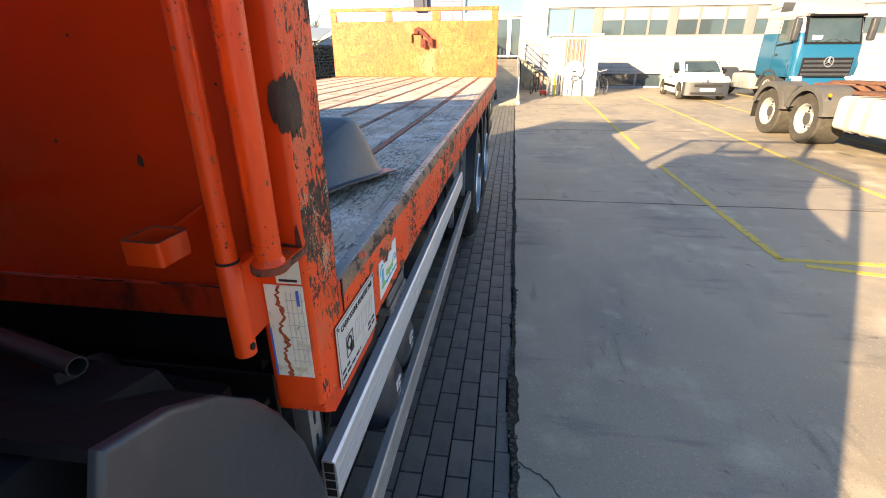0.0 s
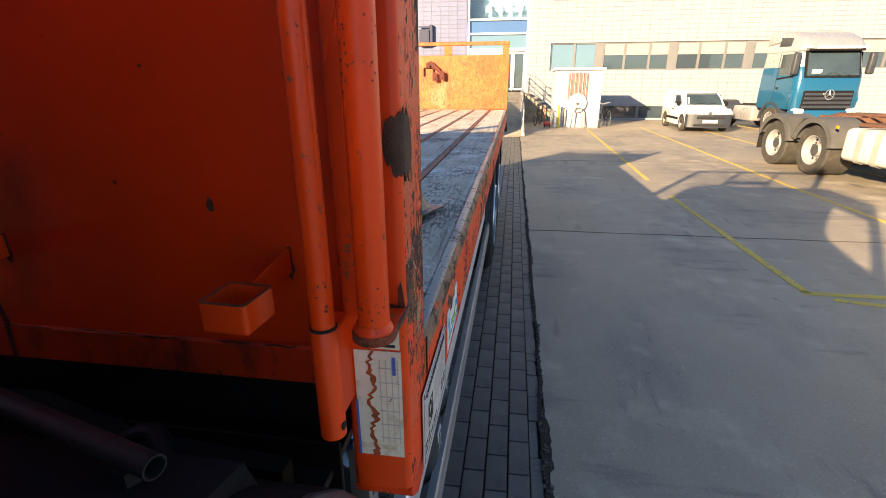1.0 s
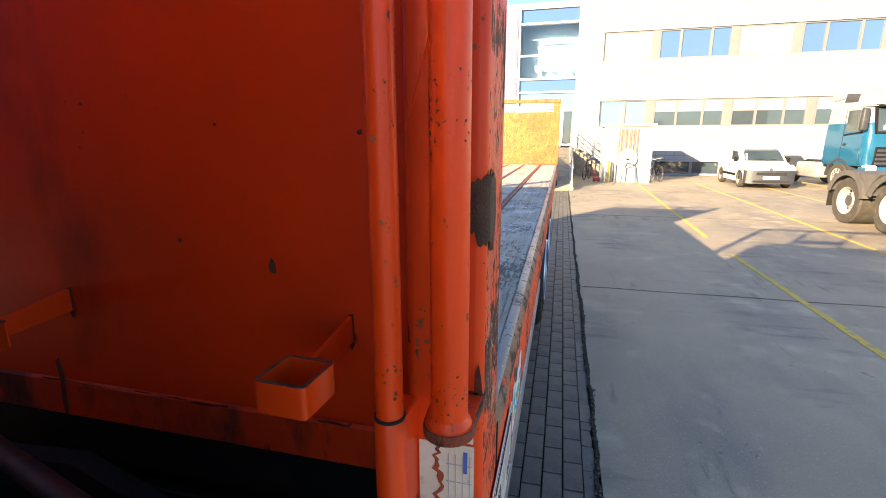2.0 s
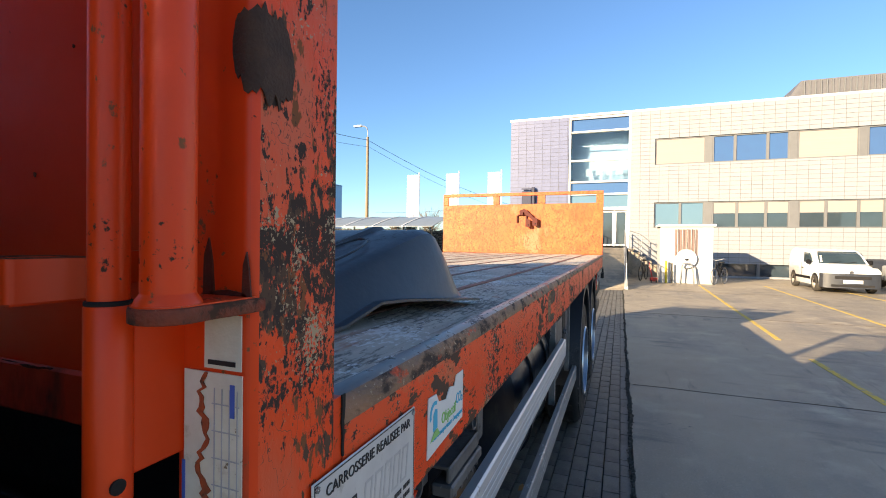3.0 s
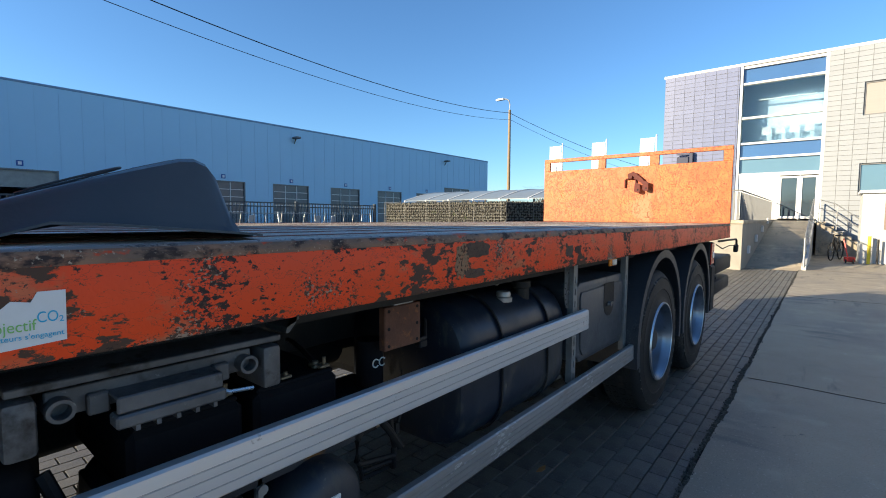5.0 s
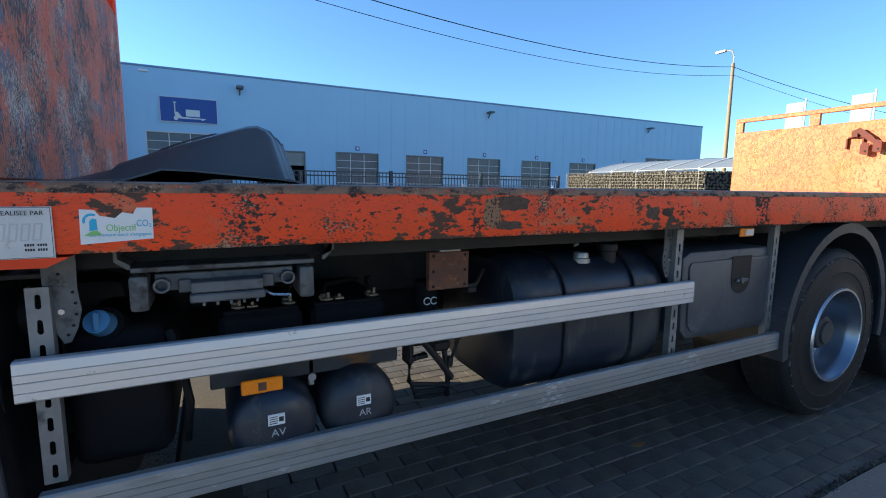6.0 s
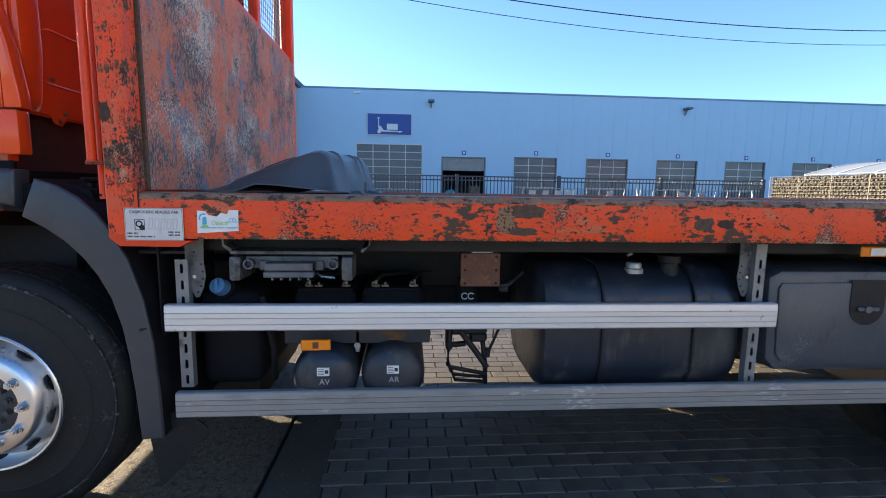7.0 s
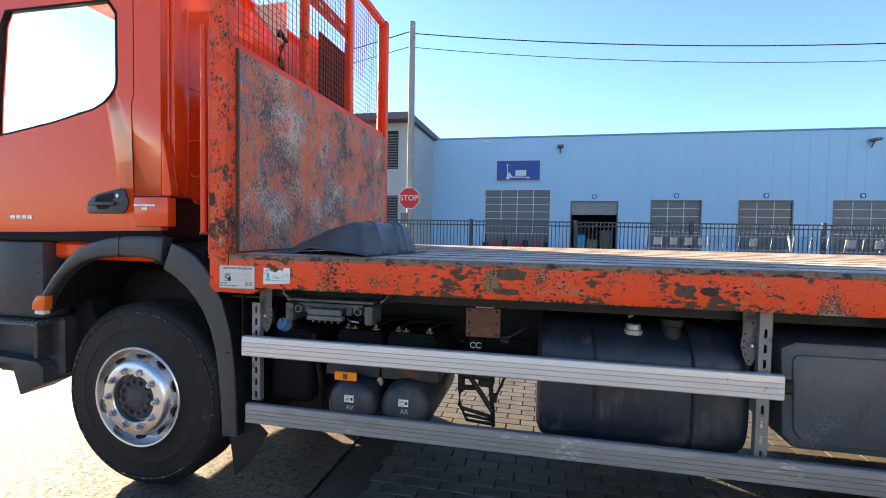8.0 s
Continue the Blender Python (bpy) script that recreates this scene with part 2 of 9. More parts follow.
M["tool_plastic"] = surf("dusty_box_plastic", (0.050, 0.056, 0.066), (0.064, 0.070, 0.080), 3, 0.42, 0, 0.25, spec=0.5, layers=[((0.095, 0.095, 0.096), 4, 0.55, 0.80, (1, 1, 0.6), 0.6), ((0.025, 0.026, 0.03), 9, 0.60, 0.74, (1, 1, 0.5), 0.6), ((0.13, 0.13, 0.125), 110, 0.66, 0.74, ONE, 0.7, 5)])
M["cover"] = surf("dark_moulded_plastic", (0.047, 0.055, 0.065), (0.059, 0.067, 0.077), 5, 0.38, 0, 0.25, spec=0.5, layers=[((0.075, 0.077, 0.08), 5, 0.58, 0.85, ONE, 0.6), ((0.075, 0.073, 0.07), 80, 0.68, 0.76, ONE, 0.7, 5)])
M["fender"] = surf("fender_plastic", (0.029, 0.033, 0.042), (0.036, 0.040, 0.049), 4, 0.40, 0, 0.25, spec=0.5, layers=[((0.075, 0.074, 0.074), 7, 0.6, 0.85, ONE, 0.6)])
M["chassis"] = surf("chassis_black", (0.012, 0.012, 0.013), (0.020, 0.018, 0.017), 6, 0.6, 0.1, 0.25, layers=[((0.045, 0.038, 0.03), 9, 0.62, 0.78, ONE, 0.85)])
M["tank"] = surf("painted_tank", (0.009, 0.014, 0.026), (0.015, 0.021, 0.034), 3, 0.36, 0.0, 0.12, spec=0.45, layers=[((0.040, 0.042, 0.042), 4, 0.54, 0.78, (1, 1, 0.5), 0.6, 1.5), ((0.055, 0.055, 0.052), 22, 0.60, 0.72, (1, 1, 0.25), 0.7, 3), ((0.10, 0.095, 0.085), 90, 0.72, 0.78, ONE, 0.8, 3)])
M["rubber"] = surf("tyre_rubber", (0.007, 0.007, 0.0077), (0.010, 0.0097, 0.0094), 7, 0.66, 0, 0.3, layers=[((0.019, 0.0175, 0.016), 5, 0.55, 0.8, ONE, 0.8), ((0.05, 0.046, 0.042), 60, 0.66, 0.74, ONE, 0.85, 4)])
M["scuff"] = surf("scuffed_rubber", (0.030, 0.029, 0.028), (0.012, 0.012, 0.012), 22, 0.75, 0, 0.4, layers=[((0.16, 0.15, 0.14), 30, 0.54, 0.62, ONE, 0.85)])
M["tread"] = surf("tread_rubber", (0.011, 0.011, 0.011), (0.022, 0.020, 0.019), 20, 0.85, 0, 0.6)
M["rim"] = surf("silver_wheel_paint", (0.50, 0.50, 0.50), (0.42, 0.42, 0.43), 5, 0.36, 0.55, 0, rough_var=0.03, layers=[((0.26, 0.24, 0.22), 9, 0.60, 0.80, ONE, 0.5)])
M["alloy"] = surf("polished_alloy", (0.72, 0.73, 0.75), (0.64, 0.65, 0.67), 6, 0.33, 1.0, 0.02, rough_var=0.05, layers=[((0.46, 0.43, 0.39), 9, 0.60, 0.80, ONE, 0.40), ((0.30, 0.27, 0.24), 60, 0.68, 0.76, ONE, 0.5, 5)])
M["rim_rear"] = surf("grey_wheel_paint", (0.27, 0.29, 0.34), (0.22, 0.24, 0.28), 5, 0.30, 0.85, 0, rough_var=0.04, layers=[((0.10, 0.095, 0.09), 9, 0.62, 0.80, ONE, 0.6)])
M["rim_dirty"] = surf("dirty_steel_wheel", (0.30, 0.28, 0.25), (0.22, 0.20, 0.18), 12, 0.6, 0.3, 0.1, layers=[((0.12, 0.09, 0.06), 20, 0.55, 0.7, ONE, 0.8)])
M["wing"] = surf("dusty_grey_wing", (0.085, 0.083, 0.080), (0.07, 0.069, 0.068), 4, 0.6, 0, 0.1, layers=[((0.12, 0.112, 0.10), 6, 0.56, 0.8, ONE, 0.8)])
M["rubber_dusty"] = surf("dusty_tyre", (0.050, 0.045, 0.038), (0.035, 0.032, 0.028), 7, 0.85, 0, 0.3, layers=[((0.10, 0.088, 0.07), 6, 0.55, 0.8, ONE, 0.9)])
M["hub_grey"] = surf("dusty_hub", (0.050, 0.050, 0.052), (0.065, 0.064, 0.063), 14, 0.6, 0.2, 0.2, layers=[((0.03, 0.03, 0.03), 20, 0.58, 0.70, ONE, 0.6)])
M["steel_bright"] = surf("bright_steel", (0.62, 0.62, 0.63), (0.5, 0.5, 0.5), 9, 0.28, 0.9, 0.05)
M["dark_hole"] = surf("dark_inside", (0.01, 0.01, 0.01), (0.014, 0.013, 0.012), 5, 0.9, 0, 0)
M["deck"] = surf("weathered_plank", (0.58, 0.50, 0.395), (0.44, 0.372, 0.29), 5, 0.78, 0, 0.12, stretch=(9, 0.45, 9), per_object=0.12, layers=[
    ((0.15, 0.118, 0.090), 9, 0.55, 0.70, (6, 0.30, 6), 0.85), ((0.17, 0.145, 0.12), 70, 0.54, 0.66, (1.5, 0.4, 1.5), 0.85, 4), ((0.70, 0.66, 0.60), 110, 0.59, 0.67, (1, 0.5, 1), 0.8, 5), ((0.62, 0.58, 0.53), 16, 0.60, 0.72, (5, 0.6, 5), 0.8), ((0.33, 0.11, 0.05), 4, 0.66, 0.74, (2, 0.5, 2), 0.8)])
M["strip"] = surf("painted_deck_strip", (0.25, 0.085, 0.045), (0.17, 0.085, 0.06), 6, 0.6, 0.1, 0.3, stretch=(3, 0.5, 3), layers=[(RUST, 10, 0.55, 0.65, (3, 0.5, 3), 0.85)])
M["plate_white"] = surf("white_plate", (0.60, 0.59, 0.57), (0.52, 0.51, 0.49), 14, 0.45, 0.1, 0.05, layers=[((0.36, 0.34, 0.31), 24, 0.62, 0.72, ONE, 0.7)])
M["sticker"] = surf("white_sticker", (0.74, 0.73, 0.70), (0.68, 0.67, 0.64), 12, 0.55, 0, 0.05)
M["ink"] = surf("black_ink", (0.02, 0.02, 0.022), (0.03, 0.03, 0.03), 12, 0.6, 0, 0)
M["ink_grey"] = surf("grey_ink", (0.36, 0.36, 0.37), (0.42, 0.42, 0.42), 12, 0.6, 0, 0)
M["ink_pale"] = surf("pale_grey_ink", (0.45, 0.44, 0.43), (0.48, 0.47, 0.46), 12, 0.6, 0, 0)
M["ink_blue"] = surf("blue_ink", (0.06, 0.12, 0.45), (0.07, 0.13, 0.42), 12, 0.6, 0, 0)
M["ink_faded"] = surf("faded_blue_ink", (0.40, 0.47, 0.66), (0.46, 0.52, 0.68), 3, 0.6, 0, 0)
M["ink_cyan"] = surf("cyan_ink", (0.05, 0.42, 0.62), (0.06, 0.40, 0.6), 12, 0.6, 0, 0)
M["ink_green"] = surf("green_ink", (0.25, 0.52, 0.14), (0.24, 0.5, 0.15), 12, 0.6, 0, 0)
M["amber_red"] = surf("orange_lens", (0.75, 0.13, 0.02), (0.7, 0.12, 0.02), 20, 0.25, 0, 0.05)
M["amber"] = surf("amber_reflector", (0.90, 0.25, 0.008), (0.85, 0.23, 0.008), 20, 0.25, 0, 0.05)
M["red_lens"] = surf("red_lens", (0.5, 0.02, 0.02), (0.45, 0.02, 0.02), 20, 0.2, 0, 0.05)
M["white_lens"] = surf("white_lens", (0.75, 0.75, 0.72), (0.7, 0.7, 0.68), 20, 0.25, 0, 0.05)
M["cap_blue"] = surf("blue_cap", (0.10, 0.26, 0.48), (0.09, 0.24, 0.45), 10, 0.45, 0, 0.05)
M["cap_white"] = surf("pale_cap", (0.40, 0.40, 0.39), (0.32, 0.32, 0.31), 10, 0.4, 0.5, 0.05)

M["concrete"] = surf("yard_concrete", (0.315, 0.260, 0.186), (0.232, 0.195, 0.144), 0.45, 0.56, 0, 0.5, spec=0.7, layers=[
    ((0.165, 0.150, 0.130), 1.0, 0.50, 0.72, (1, 0.30, 1), 0.6, 0.33), ((0.42, 0.36, 0.27), 2.4, 0.56, 0.80, ONE, 0.8, 0.6), ((0.135, 0.124, 0.108), 4, 0.60, 0.76, (0.22, 1, 1), 0.65, 0.7),
    ((0.120, 0.111, 0.098), 7, 0.64, 0.78, (1, 0.16, 1), 0.65, 0.5), ((0.10, 0.092, 0.08), 14, 0.72, 0.80, ONE, 0.75, 1.3), ((0.44, 0.40, 0.335), 60, 0.58, 0.70, ONE, 0.8),
    ((0.125, 0.114, 0.10), 110, 0.57, 0.67, ONE, 0.8), ((0.46, 0.42, 0.36), 9, 0.80, 0.86, (1, 0.3, 1), 0.9, 2), ((0.060, 0.055, 0.05), 32, 0.80, 0.85, ONE, 0.85, 3)])
# Darker concrete copy; the truck's shade over the drain is in its base.
M["concrete_dark"] = surf("stained_shaded_concrete", (0.070, 0.063, 0.054), (0.055, 0.050, 0.043), 1.5, 0.88, 0, 0.5, layers=[
    ((0.05, 0.046, 0.041), 3, 0.55, 0.75, ONE, 0.85), ((0.16, 0.146, 0.125), 50, 0.60, 0.72, ONE, 0.9)])
M["concrete_rough"] = surf("rough_concrete", (0.092, 0.079, 0.061), (0.060, 0.052, 0.042), 18, 0.62, 0, 1.0, spec=0.35, layers=[
    ((0.042, 0.038, 0.033), 26, 0.50, 0.60, ONE, 0.8), ((0.22, 0.19, 0.15), 55, 0.58, 0.68, ONE, 0.6), ((0.035, 0.031, 0.027), 75, 0.54, 0.62, ONE, 0.85)])
M["paver"] = surf("concrete_paver", (0.096, 0.088, 0.073), (0.075, 0.069, 0.058), 6, 0.56, 0, 0.5, spec=0.8, per_object=0.18, layers=[((0.042, 0.039, 0.035), 3, 0.53, 0.70, ONE, 0.6), ((0.18, 0.165, 0.14), 90, 0.57, 0.67, ONE, 0.7), ((0.045, 0.04, 0.036), 150, 0.60, 0.68, ONE, 0.9)])
M["joint"] = surf("joint_sand", (0.012, 0.011, 0.010), (0.020, 0.018, 0.015), 9, 0.95, 0, 0.5, layers=[((0.05, 0.065, 0.025), 4, 0.6, 0.7, ONE, 0.95)])
M["line_yellow"] = surf("yellow_line_paint", (0.66, 0.46, 0.055), (0.56, 0.40, 0.07), 3, 0.75, 0, 0.2, layers=[((0.36, 0.30, 0.20), 14, 0.53, 0.59, ONE, 0.85), ((0.30, 0.25, 0.18), 50, 0.60, 0.66, ONE, 0.9)])
M["crack_dirt"] = surf("dark_joint_dirt", (0.020, 0.019, 0.015), (0.042, 0.040, 0.030), 40, 0.95, 0, 1.0, layers=[((0.10, 0.095, 0.075), 120, 0.56, 0.64, ONE, 0.95), ((0.028, 0.040, 0.016), 20, 0.58, 0.68, ONE, 0.95)])
M["kerb_edge"] = surf("broken_edge", (0.05, 0.048, 0.042), (0.11, 0.10, 0.085), 14, 0.95, 0, 0.8)
M["earth"] = surf("ground_earth", (0.10, 0.098, 0.085), (0.075, 0.085, 0.05), 0.1, 0.95, 0, 0.4)

M["clad_blue"] = surf("pale_blue_cladding", (0.375, 0.560, 0.715), (0.362, 0.545, 0.70), 0.4, 0.5, 0.1, 0.05)
M["clad_joint"] = surf("cladding_joint", (0.366, 0.545, 0.695), (0.355, 0.53, 0.68), 1, 0.6, 0, 0)
M["clad_trim"] = surf("cladding_trim", (0.20, 0.29, 0.42), (0.19, 0.28, 0.40), 1, 0.6, 0, 0)
M["cream_wall"] = surf("weathered_render", (0.30, 0.275, 0.235), (0.26, 0.24, 0.205), 0.7, 0.85, 0, 0.2, layers=[((0.20, 0.185, 0.16), 2, 0.58, 0.74, (1, 1, 0.3), 0.9)])
M["white_wall"] = surf("white_render", (0.44, 0.44, 0.43), (0.41, 0.41, 0.40), 0.7, 0.85, 0, 0.1)
M["tile_white"] = surf("white_facade_tile", (0.255, 0.269, 0.290), (0.242, 0.255, 0.276), 2, 0.45, 0, 0.03, per_object=0.03)
M["tile_joint"] = surf("facade_joint", (0.125, 0.127, 0.134), (0.115, 0.117, 0.124), 2, 0.8, 0, 0)
M["tile_lilac"] = surf("lilac_facade_tile", (0.140, 0.158, 0.255), (0.128, 0.145, 0.238), 2, 0.35, 0, 0.03, per_object=0.05)
M["frame_grey"] = surf("grey_window_frame", (0.165, 0.167, 0.170), (0.15, 0.152, 0.155), 4, 0.5, 0.2, 0.02)
M["blind"] = surf("cream_blind", (0.285, 0.258, 0.243), (0.272, 0.246, 0.231), 3, 0.7, 0, 0.05, stretch=(0.2, 1, 8))
M["white_frame"] = surf("white_frame_paint", (0.60, 0.60, 0.60), (0.56, 0.56, 0.56), 4, 0.45, 0, 0.02)
M["pane_dark"] = surf("window_pane", (0.04, 0.058, 0.075), (0.03, 0.045, 0.055), 0.5, 0.06, 0.0, 0, spec=1.0, rough_var=0.02)
M["pane_blue"] = surf("blue_window_pane", (0.05, 0.11, 0.24), (0.05, 0.10, 0.22), 0.5, 0.06, 0.0, 0, spec=1.0, rough_var=0.02)
M["pane_teal"] = surf("pale_window_pane", (0.10, 0.175, 0.235), (0.09, 0.16, 0.22), 0.5, 0.06, 0.0, 0, spec=1.0, rough_var=0.02)
M["door_pane"] = surf("dusty_door_pane", (0.125, 0.135, 0.15), (0.10, 0.11, 0.125), 1.0, 0.2, 0.0, 0)
M["fence"] = surf("fence_paint", (0.045, 0.06, 0.075), (0.05, 0.065, 0.08), 4, 0.5, 0.1, 0.05)
M["gabion"] = surf("gabion_stone", (0.125, 0.118, 0.098), (0.078, 0.074, 0.062), 5, 0.9, 0, 0.6, per_object=0.2)
M["wire"] = surf("wire", (0.10, 0.10, 0.10), (0.13, 0.13, 0.13), 5, 0.5, 0.7, 0)
M["poly"] = surf("pale_canopy_sheet", (0.22, 0.25, 0.27), (0.19, 0.22, 0.24), 2, 0.35, 0, 0.05)
M["pole"] = surf("concrete_pole", (0.33, 0.32, 0.29), (0.27, 0.26, 0.24), 3, 0.9, 0, 0.3)
M["wood_pole"] = surf("weathered_pole", (0.27, 0.205, 0.13), (0.21, 0.16, 0.105), 5, 0.85, 0, 0.4, stretch=(5, 5, 0.5))
M["cable"] = surf("black_cable", (0.012, 0.012, 0.012), (0.015, 0.015, 0.015), 5, 0.6, 0, 0)
M["sign_blue"] = surf("blue_sign", (0.025, 0.075, 0.30), (0.03, 0.08, 0.29), 1, 0.4, 0, 0.02)
M["stair_wall"] = surf("blue_backdrop", (0.24, 0.33, 0.42), (0.22, 0.31, 0.40), 1, 0.8)
M["box_navy"] = surf("navy_box_paint", (0.02, 0.024, 0.055), (0.025, 0.028, 0.06), 3, 0.5)
M["glass_bay"] = glass("tinted_bay_glass", (0.66, 0.77, 0.85))
M["sign_red"] = surf("red_sign", (0.55, 0.02, 0.025), (0.5, 0.02, 0.025), 3, 0.4, 0, 0.02)
M["white_paint"] = surf("white_car_paint", (0.76, 0.76, 0.75), (0.73, 0.73, 0.72), 1, 0.2, 0, 0.01, coat=0.5)
M["blue_paint"] = surf("blue_truck_paint", (0.008, 0.085, 0.165), (0.008, 0.080, 0.155), 1, 0.22, 0.1, 0.01, coat=0.6)
M["silver_paint"] = surf("silver_truck_paint", (0.42, 0.42, 0.42), (0.38, 0.38, 0.39), 1, 0.3, 0.5, 0.02)
M["white_tank"] = surf("dusty_white_tank", (0.66, 0.63, 0.57), (0.58, 0.55, 0.49), 2, 0.5, 0.1, 0.05)
# Teal base stands for the sky mirrored in vehicle glass.
M["glass_dark"] = surf("sky_toned_glass", (0.045, 0.065, 0.07), (0.03, 0.045, 0.05), 1, 0.05, 0, 0, spec=0.9, rough_var=0.01)
M["rack_glass"] = glass("clear_rack_sheet", (0.80, 0.88, 0.94), 0.06)
M["screen"] = glass("cab_glass", (0.72, 0.80, 0.80))
M["seat"] = surf("dark_cloth", (0.03, 0.03, 0.032), (0.04, 0.04, 0.042), 20, 0.9)
M["red_frame"] = surf("red_paint", (0.52, 0.035, 0.02), (0.48, 0.03, 0.02), 5, 0.4)
M["yellow_paint"] = surf("yellow_paint", (0.70, 0.52, 0.03), (0.66, 0.48, 0.03), 5, 0.5)
M["brown_panel"] = surf("brown_ribbed_panel", (0.20, 0.14, 0.125), (0.22, 0.16, 0.14), 5, 0.5, 0.2, 0.05)
M["leaf_dry"] = surf("dry_leaf", (0.32, 0.16, 0.05), (0.24, 0.12, 0.04), 40, 0.8)
M["roof_dark"] = surf("dark_roof", (0.10, 0.10, 0.11), (0.13, 0.13, 0.14), 2, 0.7)
M["twig"] = surf("twig_bark", (0.16, 0.12, 0.08), (0.12, 0.09, 0.06), 5, 0.9)
M["paver_far"] = surf("concrete_paver_beyond", (0.096, 0.088, 0.073), (0.075, 0.069, 0.058), 6, 0.56, 0, 0.5, spec=0.8, per_object=0.18, islands=True, layers=[((0.042, 0.039, 0.035), 3, 0.53, 0.70, ONE, 0.6), ((0.18, 0.165, 0.14), 90, 0.57, 0.67, ONE, 0.7), ((0.045, 0.04, 0.036), 150, 0.60, 0.68, ONE, 0.9)])
M["wire_orange"] = surf("grimy_orange_wire", (0.30, 0.055, 0.022), (0.20, 0.05, 0.03), 20, 0.6, 0, 0)
M["brown_dark"] = surf("dark_brown_screen", (0.060, 0.030, 0.028), (0.045, 0.024, 0.024), 8, 0.6, 0.1, 0.1)
M["cream_plate"] = surf("cream_paint", (0.62, 0.54, 0.42), (0.56, 0.48, 0.37), 8, 0.6, 0, 0.1, layers=[((0.30, 0.18, 0.10), 30, 0.66, 0.74, ONE, 0.8)])
M["bare_brown"] = surf("bare_rail_metal", BROWN, (0.115, 0.075, 0.048), 40, 0.75, 0.1, 0.5, layers=[(BROWN_DARK, 110, 0.55, 0.64, ONE, 0.85), ((0.26, 0.19, 0.12), 200, 0.66, 0.72, (1, 0.5, 1), 0.8)])
M["bare"] = surf("bare_brown_metal", (0.045, 0.026, 0.018), (0.075, 0.04, 0.025), 40, 0.75, 0.1, 0.5)
M["bracket_red"] = surf("dark_red_paint", (0.10, 0.016, 0.009), (0.07, 0.013, 0.009), 10, 0.7, 0, 0.3)
M["paint_spotted"] = surf("orange_paint_spotted", ORANGE, ORANGE_DEEP, 3.0, 0.40, 0, 0.15, layers=[
    (RUST_LIGHT, 75, 0.635, 0.67, (1, 1, 0.7), 0.8), (RUST, 70, 0.655, 0.675, (1, 1, 0.8), 0.85), (RUST, 190, 0.72, 0.75, ONE, 0.9, 10)])
M["paint_front"] = surf("orange_paint_freckled", (0.72, 0.056, 0.006), (0.60, 0.044, 0.005), 3.0, 0.42, 0, 0.15, zones=[(1.49, 1.53, 1.60, 1.68, 0.05)], layers=[
    ((0.40, 0.045, 0.012), 14, 0.66, 0.80, (1, 1, 0.4), 0.6, 6), (RUST_LIGHT, 90, 0.70, 0.74, ONE, 0.8, 9), (RUST, 80, 0.73, 0.76, (1, 1, 0.7), 0.85, 9)])

# ---- building helpers ----
def part(name, bm, material, parent=None, label="", smooth=True):
    """Links a bmesh as one mesh object under a thing or a part."""
    me = bpy.data.meshes.new(name)
    bm.normal_update()
    bm.to_mesh(me)
    bm.free()
    for m in (material if isinstance(material, (list, tuple)) else [material]):
        me.materials.append(m)
    if smooth:
        me.shade_smooth()
        me.set_sharp_from_angle(angle=0.6)
    ob = new(name, me)
    if parent is not None:
        ob.parent = parent
        ob.matrix_parent_inverse = Matrix.Identity(4) if parent.data is not None else parent.matrix_basis.inverted()
    if label:
        tagged(ob, label)
    return ob


def thing(name, at, label, category, group="", kind=""):
    ob = new(name)
    ob.empty_display_size = 0.2
    ob.matrix_basis = Matrix.Translation(at)
    return tagged(ob, label, category, group, kind)


def structure(name, bm, material, label="", category=""):
    return tagged(part(name, bm, material), label, category, "", "structure")


def B():
    return bmesh.new()


def box(bm, x0, x1, y0, y1, z0, z1, bevel=0.0, m=None, seg=1):
    mat = Matrix.Translation(((x0 + x1) / 2, (y0 + y1) / 2, (z0 + z1) / 2)) @ Matrix.Diagonal((abs(x1 - x0), abs(y1 - y0), abs(z1 - z0), 1))
    if m is not None:
        mat = m @ mat
    vs = bmesh.ops.create_cube(bm, size=1, matrix=mat)["verts"]
    if bevel:
        es = list({e for v in vs for e in v.link_edges})
        bmesh.ops.bevel(bm, geom=es, offset=bevel, segments=seg, affect="EDGES", profile=0.5)
    return bm


def rod(bm, a, b, r, seg=10, r2=None):
    a, b = Vector(a), Vector(b)
    d = b - a
    q = d.to_track_quat("Z", "Y").to_matrix().to_4x4()
    bmesh.ops.create_cone(bm, cap_ends=True, segments=seg, radius1=r, radius2=r if r2 is None else r2, depth=d.length,
                          matrix=Matrix.Translation((a + b) / 2) @ q)
    return bm


def sweep(bm, pts, r, seg=8, closed=False):
    """A tube along a line of points."""
    pts = [Vector(p) for p in pts]
    rings = []
    for i, p in enumerate(pts):
        a = pts[i - 1] if (i > 0 or closed) else p
        b = pts[(i + 1) % len(pts)] if (i < len(pts) - 1 or closed) else p
        q = (b - a).to_track_quat("Z", "Y")
        rings.append([bm.verts.new(p + q @ Vector((math.cos(6.2832 * k / seg) * r, math.sin(6.2832 * k / seg) * r, 0))) for k in range(seg)])
    n = len(rings)
    for i in range(n if closed else n - 1):
        s, t = rings[i], rings[(i + 1) % n]
        for k in range(seg):
            bm.faces.new((s[k], s[(k + 1) % seg], t[(k + 1) % seg], t[k]))
    if not closed:
        bm.faces.new(rings[0][::-1])
        bm.faces.new(rings[-1])
    return bm


